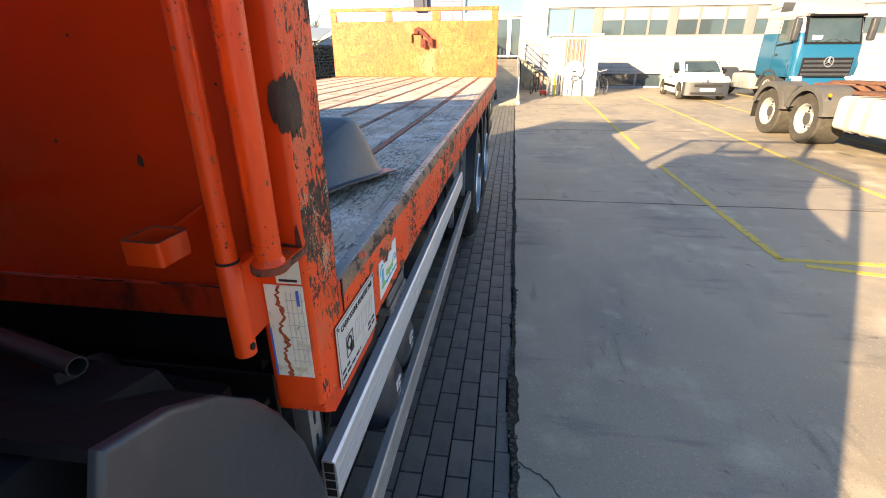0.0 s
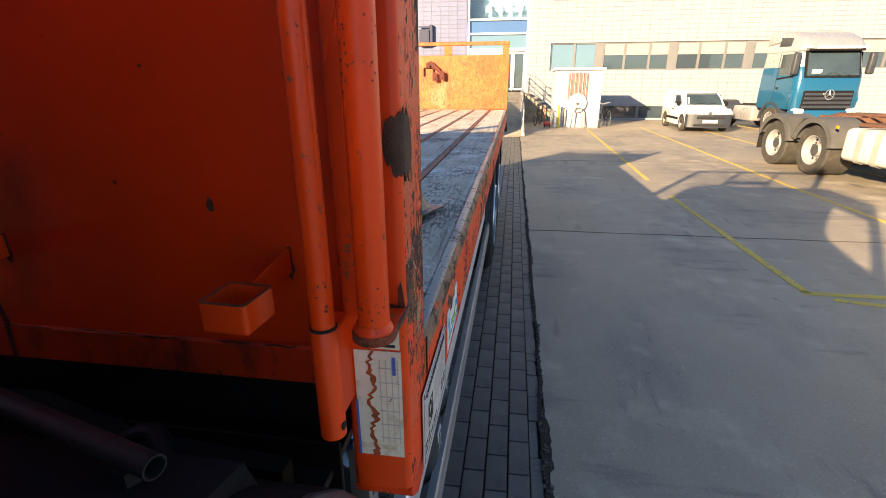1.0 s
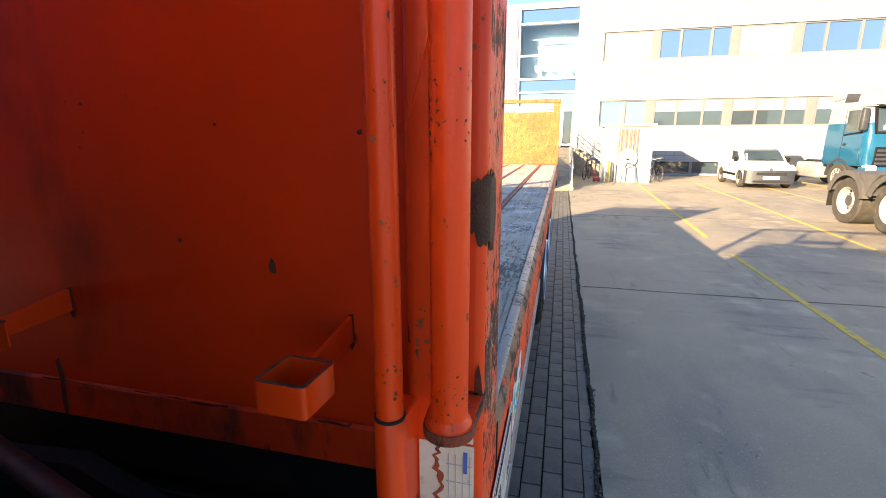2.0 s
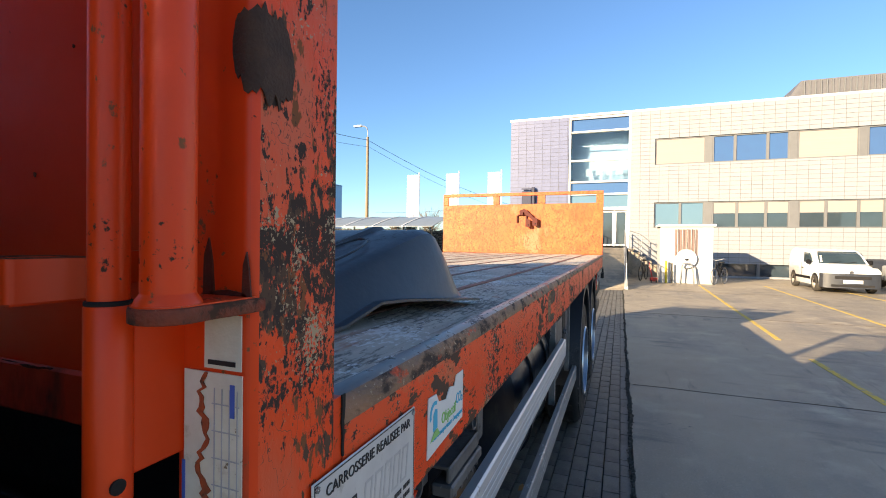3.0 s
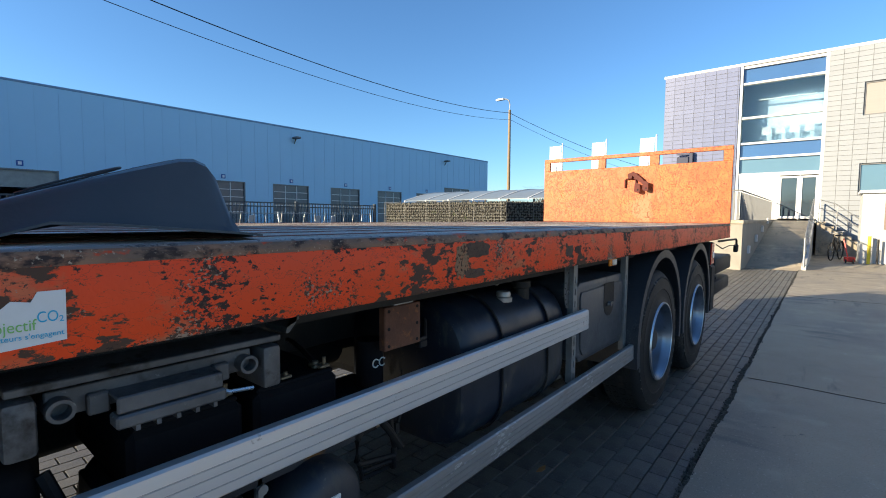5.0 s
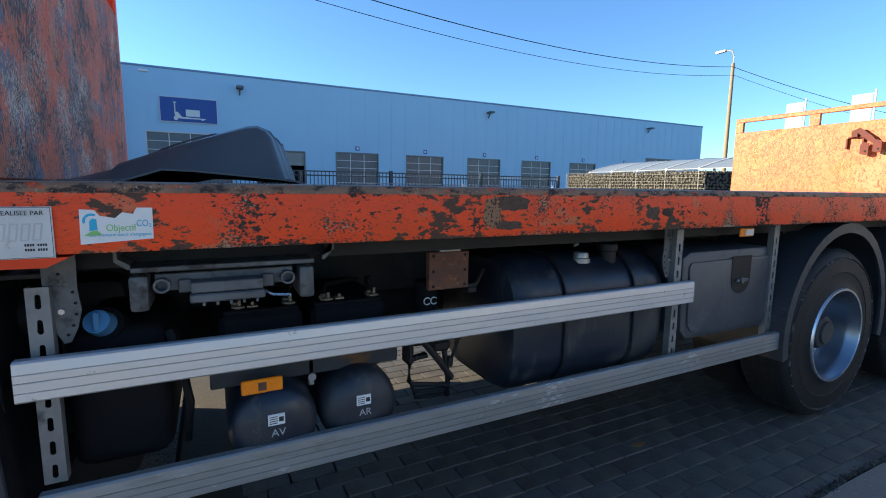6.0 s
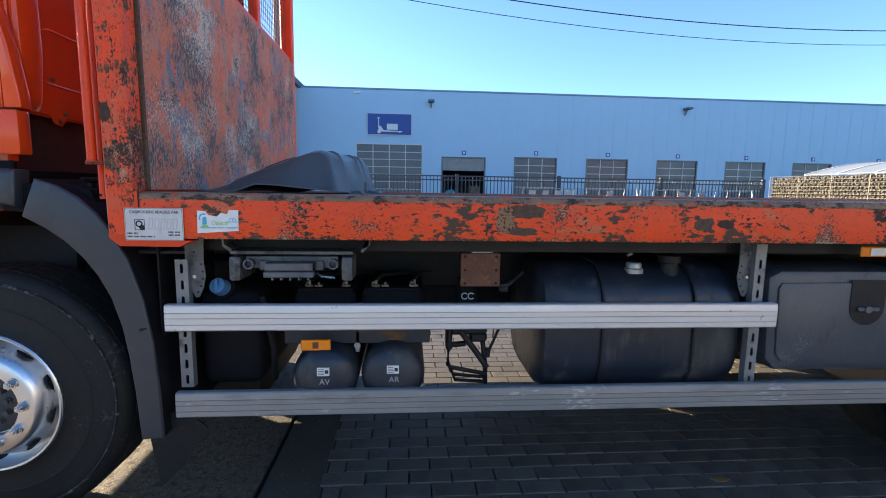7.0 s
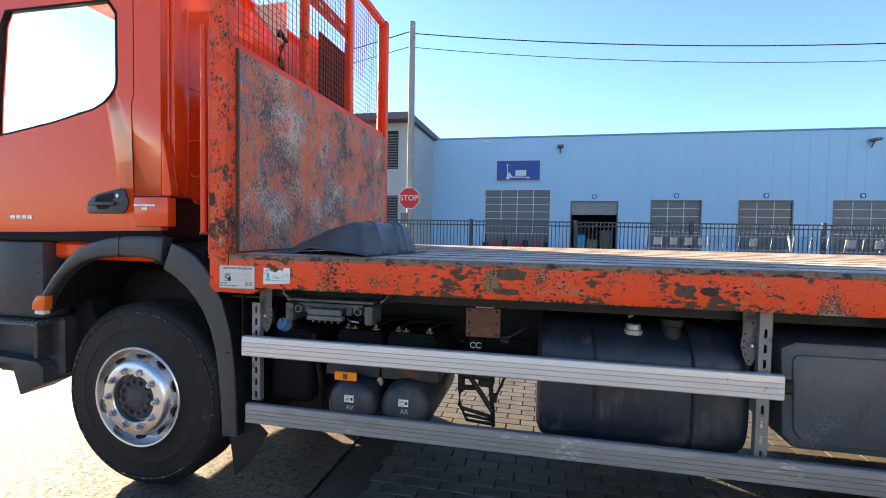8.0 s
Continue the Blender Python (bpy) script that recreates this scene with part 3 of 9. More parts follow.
def lathe(bm, profile, centre, axis="x", seg=40, start=0.0, sweep_angle=2 * math.pi):
    """Turns a profile of (radius, place along the axis) round an axis through centre."""
    full = abs(sweep_angle - 2 * math.pi) < 1e-6
    n = seg if full else seg + 1
    c = Vector(centre)
    rings = []
    for r, h in profile:
        ring = []
        for k in range(n):
            a = start + sweep_angle * k / seg
            u, v = r * math.cos(a), r * math.sin(a)
            ring.append(bm.verts.new(c + Vector({"x": (h, u, v), "y": (u, h, v), "z": (u, v, h)}[axis])))
        rings.append(ring)
    for i in range(len(rings) - 1):
        for k in range(seg):
            k2 = (k + 1) % n
            bm.faces.new((rings[i][k], rings[i + 1][k], rings[i + 1][k2], rings[i][k2]))
    bmesh.ops.remove_doubles(bm, verts=[v for ring in rings for v in ring], dist=1e-5)
    bmesh.ops.recalc_face_normals(bm, faces=bm.faces)
    return bm


def prism(bm, poly, axis, a, b, bevel=0.0):
    """A polygon in the two other axes (in their order), drawn out along the axis from a to b."""
    def at(p, h):
        return {"x": (h, p[0], p[1]), "y": (p[0], h, p[1]), "z": (p[0], p[1], h)}[axis]
    lo = [bm.verts.new(at(p, a)) for p in poly]
    hi = [bm.verts.new(at(p, b)) for p in poly]
    n = len(poly)
    fs = [bm.faces.new(lo), bm.faces.new(hi[::-1])]
    fs += [bm.faces.new((lo[i], hi[i], hi[(i + 1) % n], lo[(i + 1) % n])) for i in range(n)]
    bmesh.ops.recalc_face_normals(bm, faces=fs)
    if bevel:
        bmesh.ops.bevel(bm, geom=list({e for f in fs for e in f.edges}), offset=bevel, segments=2, affect="EDGES", profile=0.5)
    return bm


def band(bm, outer, inner, axis, a, b):
    """A strip between two lines of points (an arch or a frame), drawn out along the axis."""
    def at(p, h):
        return {"x": (h, p[0], p[1]), "y": (p[0], h, p[1]), "z": (p[0], p[1], h)}[axis]
    rows = [[bm.verts.new(at(p, h)) for p in line] for line, h in ((outer, a), (outer, b), (inner, b), (inner, a))]
    n = len(outer)
    for r in range(4):
        s, t = rows[r], rows[(r + 1) % 4]
        for i in range(n - 1):
            bm.faces.new((s[i], s[i + 1], t[i + 1], t[i]))
    for i in (0, n - 1):
        bm.faces.new([rows[r][i] for r in range(4)])
    bmesh.ops.recalc_face_normals(bm, faces=bm.faces)
    return bm


def writing(name, text, size, material, m, parent, label=""):
    """Letters as a thin mesh at the pose m."""
    cu = bpy.data.curves.new(name, "FONT")
    cu.body, cu.size, cu.extrude, cu.align_x, cu.align_y = text, size, 0.0006, "CENTER", "CENTER"
    tmp = bpy.data.objects.new(name, cu)
    me = bpy.data.meshes.new_from_object(tmp)
    bpy.data.objects.remove(tmp)
    me.transform(m)
    me.materials.append(material)
    ob = new(name, me)
    ob.parent = parent
    ob.matrix_parent_inverse = Matrix.Identity(4) if parent.data is not None else parent.matrix_basis.inverted()
    if label:
        tagged(ob, label)
    return ob


SIDE = pose(0, 0, 0, 90, 0, 90)      # a sheet that faces +x, its text running along +y

# ---- ground ----
bm = B()
box(bm, -700, 700, -500, 900, -0.30, -0.07)
structure("ground", bm, M["earth"], "bare ground reaching the horizon", "ground")
bm = B()
box(bm, 0.36, 60, -30, 60, -0.06, 0.0)
structure("yard_concrete", bm, M["concrete"], "worn grey concrete yard with cast joints and cracks", "concrete")
bm = B()
box(bm, -2.9, 0.352, -30, 0.40, -0.06, -0.002)
structure("concrete_apron", bm, M["concrete_rough"], "rough concrete slab under the truck's front axle", "concrete")
bm = B()
box(bm, -2.9, 0.30, 0.42, 0.72, -0.06, -0.006, 0.006)
structure("drain_strip", bm, M["concrete_dark"], "dark concrete drain strip across the paving", "drain")
bm = B()
box(bm, -40, 0.352, 0.40, 60, -0.065, -0.022)
structure("paving_bed", bm, M["joint"], "sand bed between the pavers", "pavement")
bm = B()
box(bm, -40, -2.9, -30, 0.40, -0.065, -0.008)
structure("pavement", bm, M["concrete"], "concrete paving beyond the truck", "pavement")

# the crack filled with dirt where concrete meets the pavers
bm = B()
rnd = random.Random(4)
pts = [(0.348 + 0.007 * math.sin(i * 0.11) + 0.005 * math.sin(i * 0.37) + rnd.uniform(-0.003, 0.003), 0.4 + i * 0.032) for i in range(620)]
wid = [0.005 + 0.013 * (1 if 1.40 < 0.4 + i * 0.032 < 1.78 else 0) + 0.014 * max(0.0, math.sin(i * 0.043 + 1.2) * 0.5 + math.sin(i * 0.017) * 0.5 + rnd.uniform(-0.3, 0.4)) for i in range(620)]
band(bm, [(x + w_ * 1.1 + rnd.uniform(0.0, 0.009), y) for (x, y), w_ in zip(pts, wid)], [(x - w_ * 0.7 - rnd.uniform(0.0, 0.008), y) for (x, y), w_ in zip(pts, wid)], "z", -0.01, 0.0022)
structure("crack", bm, M["crack_dirt"], "crumbled joint between concrete and pavers", "crack")
bm = B()
for i in range(0, 1500):
    x, y = pts[i % 300][0] + rnd.gauss(0.0, 0.011), pts[i % 300][1] + rnd.uniform(-0.02, 0.02)
    r = 0.0015 + 0.007 * rnd.random() ** 3
    box(bm, x - r, x + r, y - r * rnd.uniform(0.7, 1.5), y + r, 0.0025, 0.003 + r * rnd.uniform(0.6, 1.3), 0)
tagged(part("crumbs", bm, M["kerb_edge"]), "grit and crumbs along the broken joint", "grit", "", "stuff")
bm = B()
side = [(0.37, 1.16), (0.39, 1.15), (0.405, 1.128), (0.43, 1.122), (0.447, 1.104), (0.475, 1.098), (0.49, 1.075), (0.505, 1.068), (0.53, 1.035), (0.538, 1.01), (0.555, 0.99)]
band(bm, [(x + rnd.uniform(0.001, 0.004), y + rnd.uniform(0.001, 0.005)) for x, y in side], [(x - 0.001, y - rnd.uniform(0.001, 0.003)) for x, y in side], "z", -0.002, 0.003)
structure("crack", bm, M["groove"], "thin branching crack in the concrete", "crack")
for yj in (5.46, 11.6, 17.8):
    bm = B()
    n = 60
    e = [(0.40 + 20 * i / n, yj + 0.004 * i / n * 20 + rnd.uniform(-0.012, 0.012)) for i in range(n + 1)]
    band(bm, [(x, y + rnd.uniform(0.006, 0.012)) for x, y in e], [(x, y - rnd.uniform(0.004, 0.01)) for x, y in e], "z", -0.002, 0.003)
    structure("slab_joint", bm, M["groove"], "cast joint across the concrete yard", "joint")


def yellow_line(pts, w=0.075):
    bm = B()
    for (x0, y0), (x1, y1) in zip(pts, pts[1:]):
        d = Vector((x1 - x0, y1 - y0)).normalized()
        nx, ny = -d.y * w / 2, d.x * w / 2
        k = max(2, int(math.hypot(x1 - x0, y1 - y0) / 0.4))
        ln = [(x0 + (x1 - x0) * i / k, y0 + (y1 - y0) * i / k) for i in range(k + 1)]
        band(bm, [(x + nx + rnd.uniform(-0.006, 0.006), y + ny) for x, y in ln], [(x - nx + rnd.uniform(-0.006, 0.006), y - ny) for x, y in ln], "z", -0.002, 0.004)
    structure("yellow_line", bm, M["line_yellow"], "worn yellow parking line painted on the concrete", "road marking")


yellow_line([(2.80, 3.83), (2.80, 7.75)])
yellow_line([(2.80, 9.2), (3.26, 21.0)], 0.08)
yellow_line([(2.76, 3.82), (8.0, 3.76)])
yellow_line([(2.95, 3.70), (6.4, 2.9)])
yellow_line([(5.15, 3.2), (5.23, 8.6), (5.75, 22.0)], 0.08)
yellow_line([(7.6, 9.0), (7.9, 22.0)], 0.08)
yellow_line([(10.2, 12.0), (10.5, 24.0)], 0.10)

# ---- office building ----
YB, TOP = 27.0, 8.85


def wall_with_holes(x0, x1, z0, z1, holes, y0, y1):
    """A wall along x whose openings go through it."""
    bm = B()
    xs = sorted({x0, x1, *[h[0] for h in holes], *[h[1] for h in holes]})
    for a, b in zip(xs, xs[1:]):
        cuts = sorted((h[2], h[3]) for h in holes if h[0] <= a and h[1] >= b)
        z = z0
        for c, d in cuts:
            if c > z:
                box(bm, a, b, y0, y1, z, c)
            z = max(z, d)
        if z < z1:
            box(bm, a, b, y0, y1, z, z1)
    bmesh.ops.remove_doubles(bm, verts=bm.verts, dist=1e-4)
    return bm


WEST, EAST = 0.70, 34.0
UP = (1.89, 33.0, 5.93, 7.33)
LOW = (1.89, 33.0, 2.55, 3.92)
BASE = (4.95, 16.0, 0.10, 0.72)
office = thing("office_building", (14, 27, 0), "white tiled two-storey office building with ribbon windows", "building")
part("wall", wall_with_holes(WEST, EAST, -0.1, TOP, [UP, LOW, BASE], YB + 0.012, YB + 0.40), M["tile_joint"], office)
bm = B()
box(bm, -6.05, EAST, YB + 0.02, YB + 12, TOP, TOP + 0.14, 0.02)
part("roof", bm, M["white_frame"], office, "white roof edge")
bm = B()
box(bm, -6.0, EAST, YB + 11.5, YB + 11.9, -0.1, TOP)
box(bm, -6.0, -5.7, YB + 0.4, YB + 11.5, -0.1, TOP)
box(bm, EAST - 0.3, EAST, YB + 0.4, YB + 11.5, -0.1, TOP)
part("back_wall", bm, M["white_wall"], office)
bm = B()
box(bm, -5.7, EAST - 0.3, YB + 0.41, YB + 11.4, 1.35, 1.50)
box(bm, -5.7, EAST - 0.3, YB + 0.41, YB + 11.4, 4.95, 5.10)
part("floor_slab", bm, M["white_wall"], office)
bm = B()
box(bm, 0.75, EAST - 0.3, YB + 5.0, YB + 5.15, 1.5, TOP - 0.1)
part("inner_wall", bm, M["white_wall"], office)
# Made-up sheet close behind the glass; sunlit, it brightens the bay panes.
bm = B()
box(bm, -2.62, 0.70, YB + 1.5, YB + 1.6, 3.75, TOP - 0.1)
part("stair_wall", bm, M["stair_wall"], office)
# roof storey behind
bm = B()
prism(bm, [(8.2, TOP + 0.14), (9.2, 10.6), (26, 10.6), (26, TOP + 0.14)], "y", YB + 3.0, YB + 9.0)
part("roof_storey", bm, M["roof_dark"], office, "dark grey ribbed rooftop plant room")
for k in range(67):
    bm = B()
    box(bm, 9.3 + k * 0.25, 9.36 + k * 0.25, YB + 2.94, YB + 3.0, TOP + 0.2, 10.55)
    part("rib", bm, M["frame_grey"], office)


def ribbon(z0, z1, bays, low):
    """A band of windows: (from, to, kind) with kind blind, pane or post."""
    for a, b, kind in bays:
        if kind == "post":
            bm = B()
            box(bm, a, b, YB + 0.06, YB + 0.22, z0, z1, 0.01)
            part("window_post", bm, M["frame_grey"], office)
            continue
        win = B()
        t = 0.06
        for q in ((a, a + t, z0, z1), (b - t, b, z0, z1), (a + t, b - t, z0, z0 + t), (a + t, b - t, z1 - t, z1)):
            box(win, q[0], q[1], YB + 0.07, YB + 0.20, q[2], q[3])
        w = part("window", win, M["frame_grey"], office)
        if kind in ("pane", "half"):
            top = z1 - t if kind == "pane" else z0 + (z1 - z0) * 0.55
            bm = B()
            box(bm, a + t, b - t, YB + 0.13, YB + 0.145, z0 + t, top)
            part("pane", bm, M["pane_teal"] if low == "teal" else (M["pane_dark"] if low else M["pane_blue"]), w)
        if kind in ("blind", "half"):
            bot = z0 + t if kind == "blind" else z0 + (z1 - z0) * 0.55
            bm = B()
            box(bm, a + t, b - t, YB + 0.10, YB + 0.125, bot, z1 - t)
            part("blind", bm, M["blind"], w, "cream roller blind")


up, low = [], []
x = 1.89
for n in range(5):
    up += [(x, x + 2.40, "blind"), (x + 2.40, x + 2.72, "post"), (x + 2.72, x + 3.72, "pane"), (x + 3.72, x + 5.13, "pane"), (x + 5.13, x + 6.03, "pane"), (x + 6.03, x + 6.35, "post")]
    x += 6.35
low = [(1.89, 3.15, "pane"), (3.15, 4.28, "pane"), (4.28, 4.64, "post")]
x = 4.64
for n in range(7):
    low += [(x, x + 1.1, "half"), (x + 1.1, x + 2.35, "half"), (x + 2.35, x + 3.33, "half"), (x + 3.33, x + 3.69, "post")]
    x += 3.69
ribbon(UP[2], UP[3], up, "")
ribbon(LOW[2], LOW[3], low[:3], "teal")
ribbon(LOW[2], LOW[3], low[3:], "dark")
for a in np.arange(BASE[0], BASE[1] - 0.1, 1.84):
    bm = B()
    box(bm, a, a + 1.70, YB + 0.16, YB + 0.175, BASE[2], BASE[3])
    part("basement_pane", bm, M["pane_dark"], office)
    bm = B()
    box(bm, a + 1.70, a + 1.84, YB + 0.06, YB + 0.2, BASE[2], BASE[3])
    part("basement_post", bm, M["frame_grey"], office)
# glazed stair bay and lilac wing
for z0, z1, mt in ((8.05, 8.72, "pane_blue"), (6.42, 7.95, "glass_bay"), (5.20, 6.32, "glass_bay"), (4.50, 5.10, "pane_blue"), (3.72, 4.40, "pane_teal")):
    bm = B()
    box(bm, -2.50, 0.60, YB + 0.22, YB + 0.24, z0, z1)
    part("bay_pane", bm, M[mt], office).visible_shadow = mt != "glass_bay"
for z0, z1 in ((8.72, TOP), (7.95, 8.05), (6.32, 6.42), (5.10, 5.20), (4.40, 4.50), (3.55, 3.72)):
    bm = B()
    box(bm, -2.50, 0.60, YB + 0.10, YB + 0.36, z0, z1, 0.01)
    part("transom", bm, M["white_frame"], office)
for a in (-2.62, 0.58):
    bm = B()
    box(bm, a, a + 0.12, YB + 0.05, YB + 0.40, 1.4, TOP)
    part("mullion", bm, M["white_frame"], office)
for a, b in ((-0.86, -0.12), (-0.08, 0.56)):
    w = B()
    for q in ((a, a + 0.08, 1.55, 3.5), (b - 0.08, b, 1.55, 3.5), (a + 0.08, b - 0.08, 3.42, 3.5), (a + 0.08, b - 0.08, 1.55, 1.65)):
        box(w, q[0], q[1], YB + 0.10, YB + 0.22, q[2], q[3])
    door = part("door", w, M["white_frame"], office, "white framed glass entrance door")
    bm = B()
    box(bm, a + 0.08, b - 0.08, YB + 0.15, YB + 0.165, 1.65, 3.42)
    part("door_pane", bm, M["pane_dark"], door)
bm = B()
for a, b in ((-2.50, -0.86), (-0.12, -0.08), (0.56, 0.58)):
    box(bm, a, b, YB + 0.12, YB + 0.3, 1.5, 3.55)
part("entrance_wall", bm, M["white_frame"], office)
bm = B()
box(bm, -5.98, -2.62, YB + 0.012, YB + 0.40, -0.1, TOP)
part("wing_wall", bm, M["tile_joint"], office, "lilac tiled wing")
bm = B()
box(bm, -5.22, -4.66, YB - 0.30, YB - 0.05, 3.85, 4.68, 0.03)
box(bm, -5.26, -4.56, YB - 0.22, YB - 0.15, 4.80, 4.86)
box(bm, -4.66, -4.48, YB - 0.24, YB - 0.06, 3.9, 4.92, 0.02)
part("wall_box", bm, M["box_navy"], office, "dark blue box on the lilac wall")
bm = B()
box(bm, -1.9, 0.3, YB + 0.9, YB + 1.0, 7.3, 7.36)
part("stair_lamp", bm, M["poly"], office)
for i in range(4):
    bm = B()
    box(bm, -1.72 + i * 0.55, -1.36 + i * 0.55, YB + 0.9, YB + 0.95, 5.62, 5.98)
    part("chair_back", bm, M["poly"], office, "pale chair seen behind the glass")

# ---- ramp, landing and stair to the entrance ----
ramp = thing("entrance_ramp", (-1, 18, 0), "concrete wheelchair ramp with steel handrail leading to the entrance", "ramp")
bm = B()
prism(bm, [(17.4, -0.03), (17.45, 0.0), (26.0, 1.42), (27.0, 1.45), (27.0, -0.05)], "x", -0.968, 0.40)
part("slope", bm, M["concrete"], ramp)
bm = B()
prism(bm, [(17.6, -0.03), (17.6, 0.12), (26.0, 1.50), (27.0, 1.52), (27.0, -0.05)], "x", 0.401, 0.52)
part("kerb", bm, M["white_wall"], ramp)
bm = B()
box(bm, -6.2, -0.97, 16.35, 26.95, -0.05, 1.36)
part("landing_wall", bm, M["cream_wall"], ramp, "white rendered landing wall")
bm = B()
box(bm, -6.25, -0.94, 16.30, 26.95, 1.362, 1.47, 0.01)
part("coping", bm, M["concrete"], ramp)
for k in range(46):
    bm = B()
    x = -1.12 - k * 0.11
    box(bm, x - 0.03, x + 0.03, 16.44, 16.48, 1.47, 2.30)
    part("baluster", bm, M["frame_grey"], ramp)
for k in range(31):
    bm = B()
    y = 16.6 + k * 0.33
    box(bm, -1.09, -1.05, y - 0.03, y + 0.03, 1.47, 2.30)
    part("baluster", bm, M["frame_grey"], ramp)
bm = B()
sweep(bm, [(-6.1, 16.46, 2.35), (-1.07, 16.46, 2.35), (-1.07, 26.9, 2.35)], 0.025)
part("handrail", bm, M["frame_grey"], ramp)
for k in range(4):
    bm = B()
    box(bm, -0.969, -0.90, 17.6 + k * 1.9, 17.85 + k * 1.9, 0.42 + k * 0.30, 0.66 + k * 0.30, 0.01)
    part("wall_lamp", bm, M["white_frame"], ramp, "small white lamp box on the ramp wall")
rail_pts = [(0.46, 17.6 + 0.001, 0.95), (0.46, 22.0, 1.68), (0.46, 26.4, 2.40)]
for dz in (0.0, -0.3, -0.55):
    bm = B()
    sweep(bm, [(x, y, z + dz) for x, y, z in rail_pts], 0.022)
    part("handrail", bm, M["galv"], ramp)
for y in (17.6, 19.1, 20.6, 22.1, 23.6, 25.1, 26.4):
    bm = B()
    z = 0.95 + (y - 17.6) * 0.165
    rod(bm, (0.46, y, z - 0.86), (0.46, y, z), 0.026)
    part("rail_post", bm, M["galv"], ramp)
stair = thing("stair", (1.2, 25.5, 0), "concrete stair with steel handrail beside the shed", "stair")
for k in range(7):
    bm = B()
    box(bm, 0.62 + k * 0.28, 0.62 + (k + 1) * 0.28, 25.3, 26.9, -0.05, 1.42 - k * 0.2)
    part("step", bm, M["concrete"], stair)
for dz in (0.9, 0.55):
    bm = B()
    sweep(bm, [(0.65, 25.3, 1.45 + dz), (1.2, 25.3, 1.25 + dz), (2.6, 25.3, 0.1 + dz)], 0.02)
    part("handrail", bm, M["galv"], stair)
for x, z in ((0.66, 1.4), (1.25, 1.05), (2.55, 0.0)):
    bm = B()
    rod(bm, (x, 25.3, z), (x, 25.3, z + 0.95), 0.02)
    part("rail_post", bm, M["galv"], stair)

# ---- shed with what leans on it ----
shed = thing("shed", (2.85, 22.6, 0), "small white flat-roofed shed with a brown ribbed panel", "shed")
SX0, SX1, SY = 1.85, 3.86, 21.83
bm = B()
box(bm, SX0, SX1, SY, SY + 1.6, 0.0, 2.42)
part("wall", bm, M["white_wall"], shed)
bm = B()
box(bm, SX0 - 0.08, SX1 + 0.10, SY - 0.10, SY + 1.7, 2.42, 2.52, 0.01)
part("roof", bm, M["white_frame"], shed)
bm = B()
box(bm, 2.42, 3.28, SY - 0.02, SY - 0.001, 1.18, 2.30)
pan = part("panel", bm, M["brown_panel"], shed, "brown ribbed sheet")
for k in range(9):
    bm = B()
    box(bm, 2.44 + k * 0.094, 2.49 + k * 0.094, SY - 0.045, SY - 0.02, 1.18, 2.30)
    part("rib", bm, M["brown_panel"], pan)
for x in (2.52, 2.70, 2.88, 3.04, 3.18):
    bm = B()
    rod(bm, (x, SY - 0.06, 1.2), (x, SY - 0.06, 2.33), 0.016, 8)
    part("bar", bm, M["galv"], shed)
reel = thing("round_table_top", (2.86, 21.6, 0), "round white table top leaning on the shed", "table top")
bm = B()
lathe(bm, [(0.0, 0.0), (0.38, 0.0), (0.40, 0.01), (0.40, 0.03), (0.38, 0.04), (0.0, 0.04)], (2.86, SY - 0.14, 1.05), "y", 36)
part("disc", bm, M["white_frame"], reel)
bm = B()
rod(bm, (2.80, SY - 0.26, 1.02), (2.92, SY - 0.15, 1.02), 0.03)
part("hub", bm, M["chassis"], reel)
frame_leg = thing("folding_frame", (2.9, 21.4, 0), "grey bent tube frame standing before the shed", "frame")
for dx in (0.0, 0.05):
    bm = B()
    sweep(bm, [(2.64 - dx, SY - 0.34 - dx, 0.0), (2.68, SY - 0.30 - dx, 0.75), (2.74, SY - 0.28 - dx, 0.86), (3.0, SY - 0.28 - dx, 0.86), (3.06, SY - 0.30 - dx, 0.75), (3.10 + dx, SY - 0.34 - dx, 0.0)], 0.024)
    part("tube", bm, M["galv"], frame_leg)
bol = thing("bollard", (2.05, 21.6, 0), "yellow steel bollard beside the shed", "bollard")
bm = B()
rod(bm, (2.08, 21.6, 0), (2.08, 21.6, 0.95), 0.045, 14)
part("post", bm, M["yellow_paint"], bol)
bol2 = thing("bollard", (2.28, 21.6, 0), "dark grey steel bollard beside the shed", "bollard")
bm = B()
rod(bm, (2.30, 21.6, 0), (2.30, 21.6, 0.85), 0.03, 12)
part("post", bm, M["chassis"], bol2)


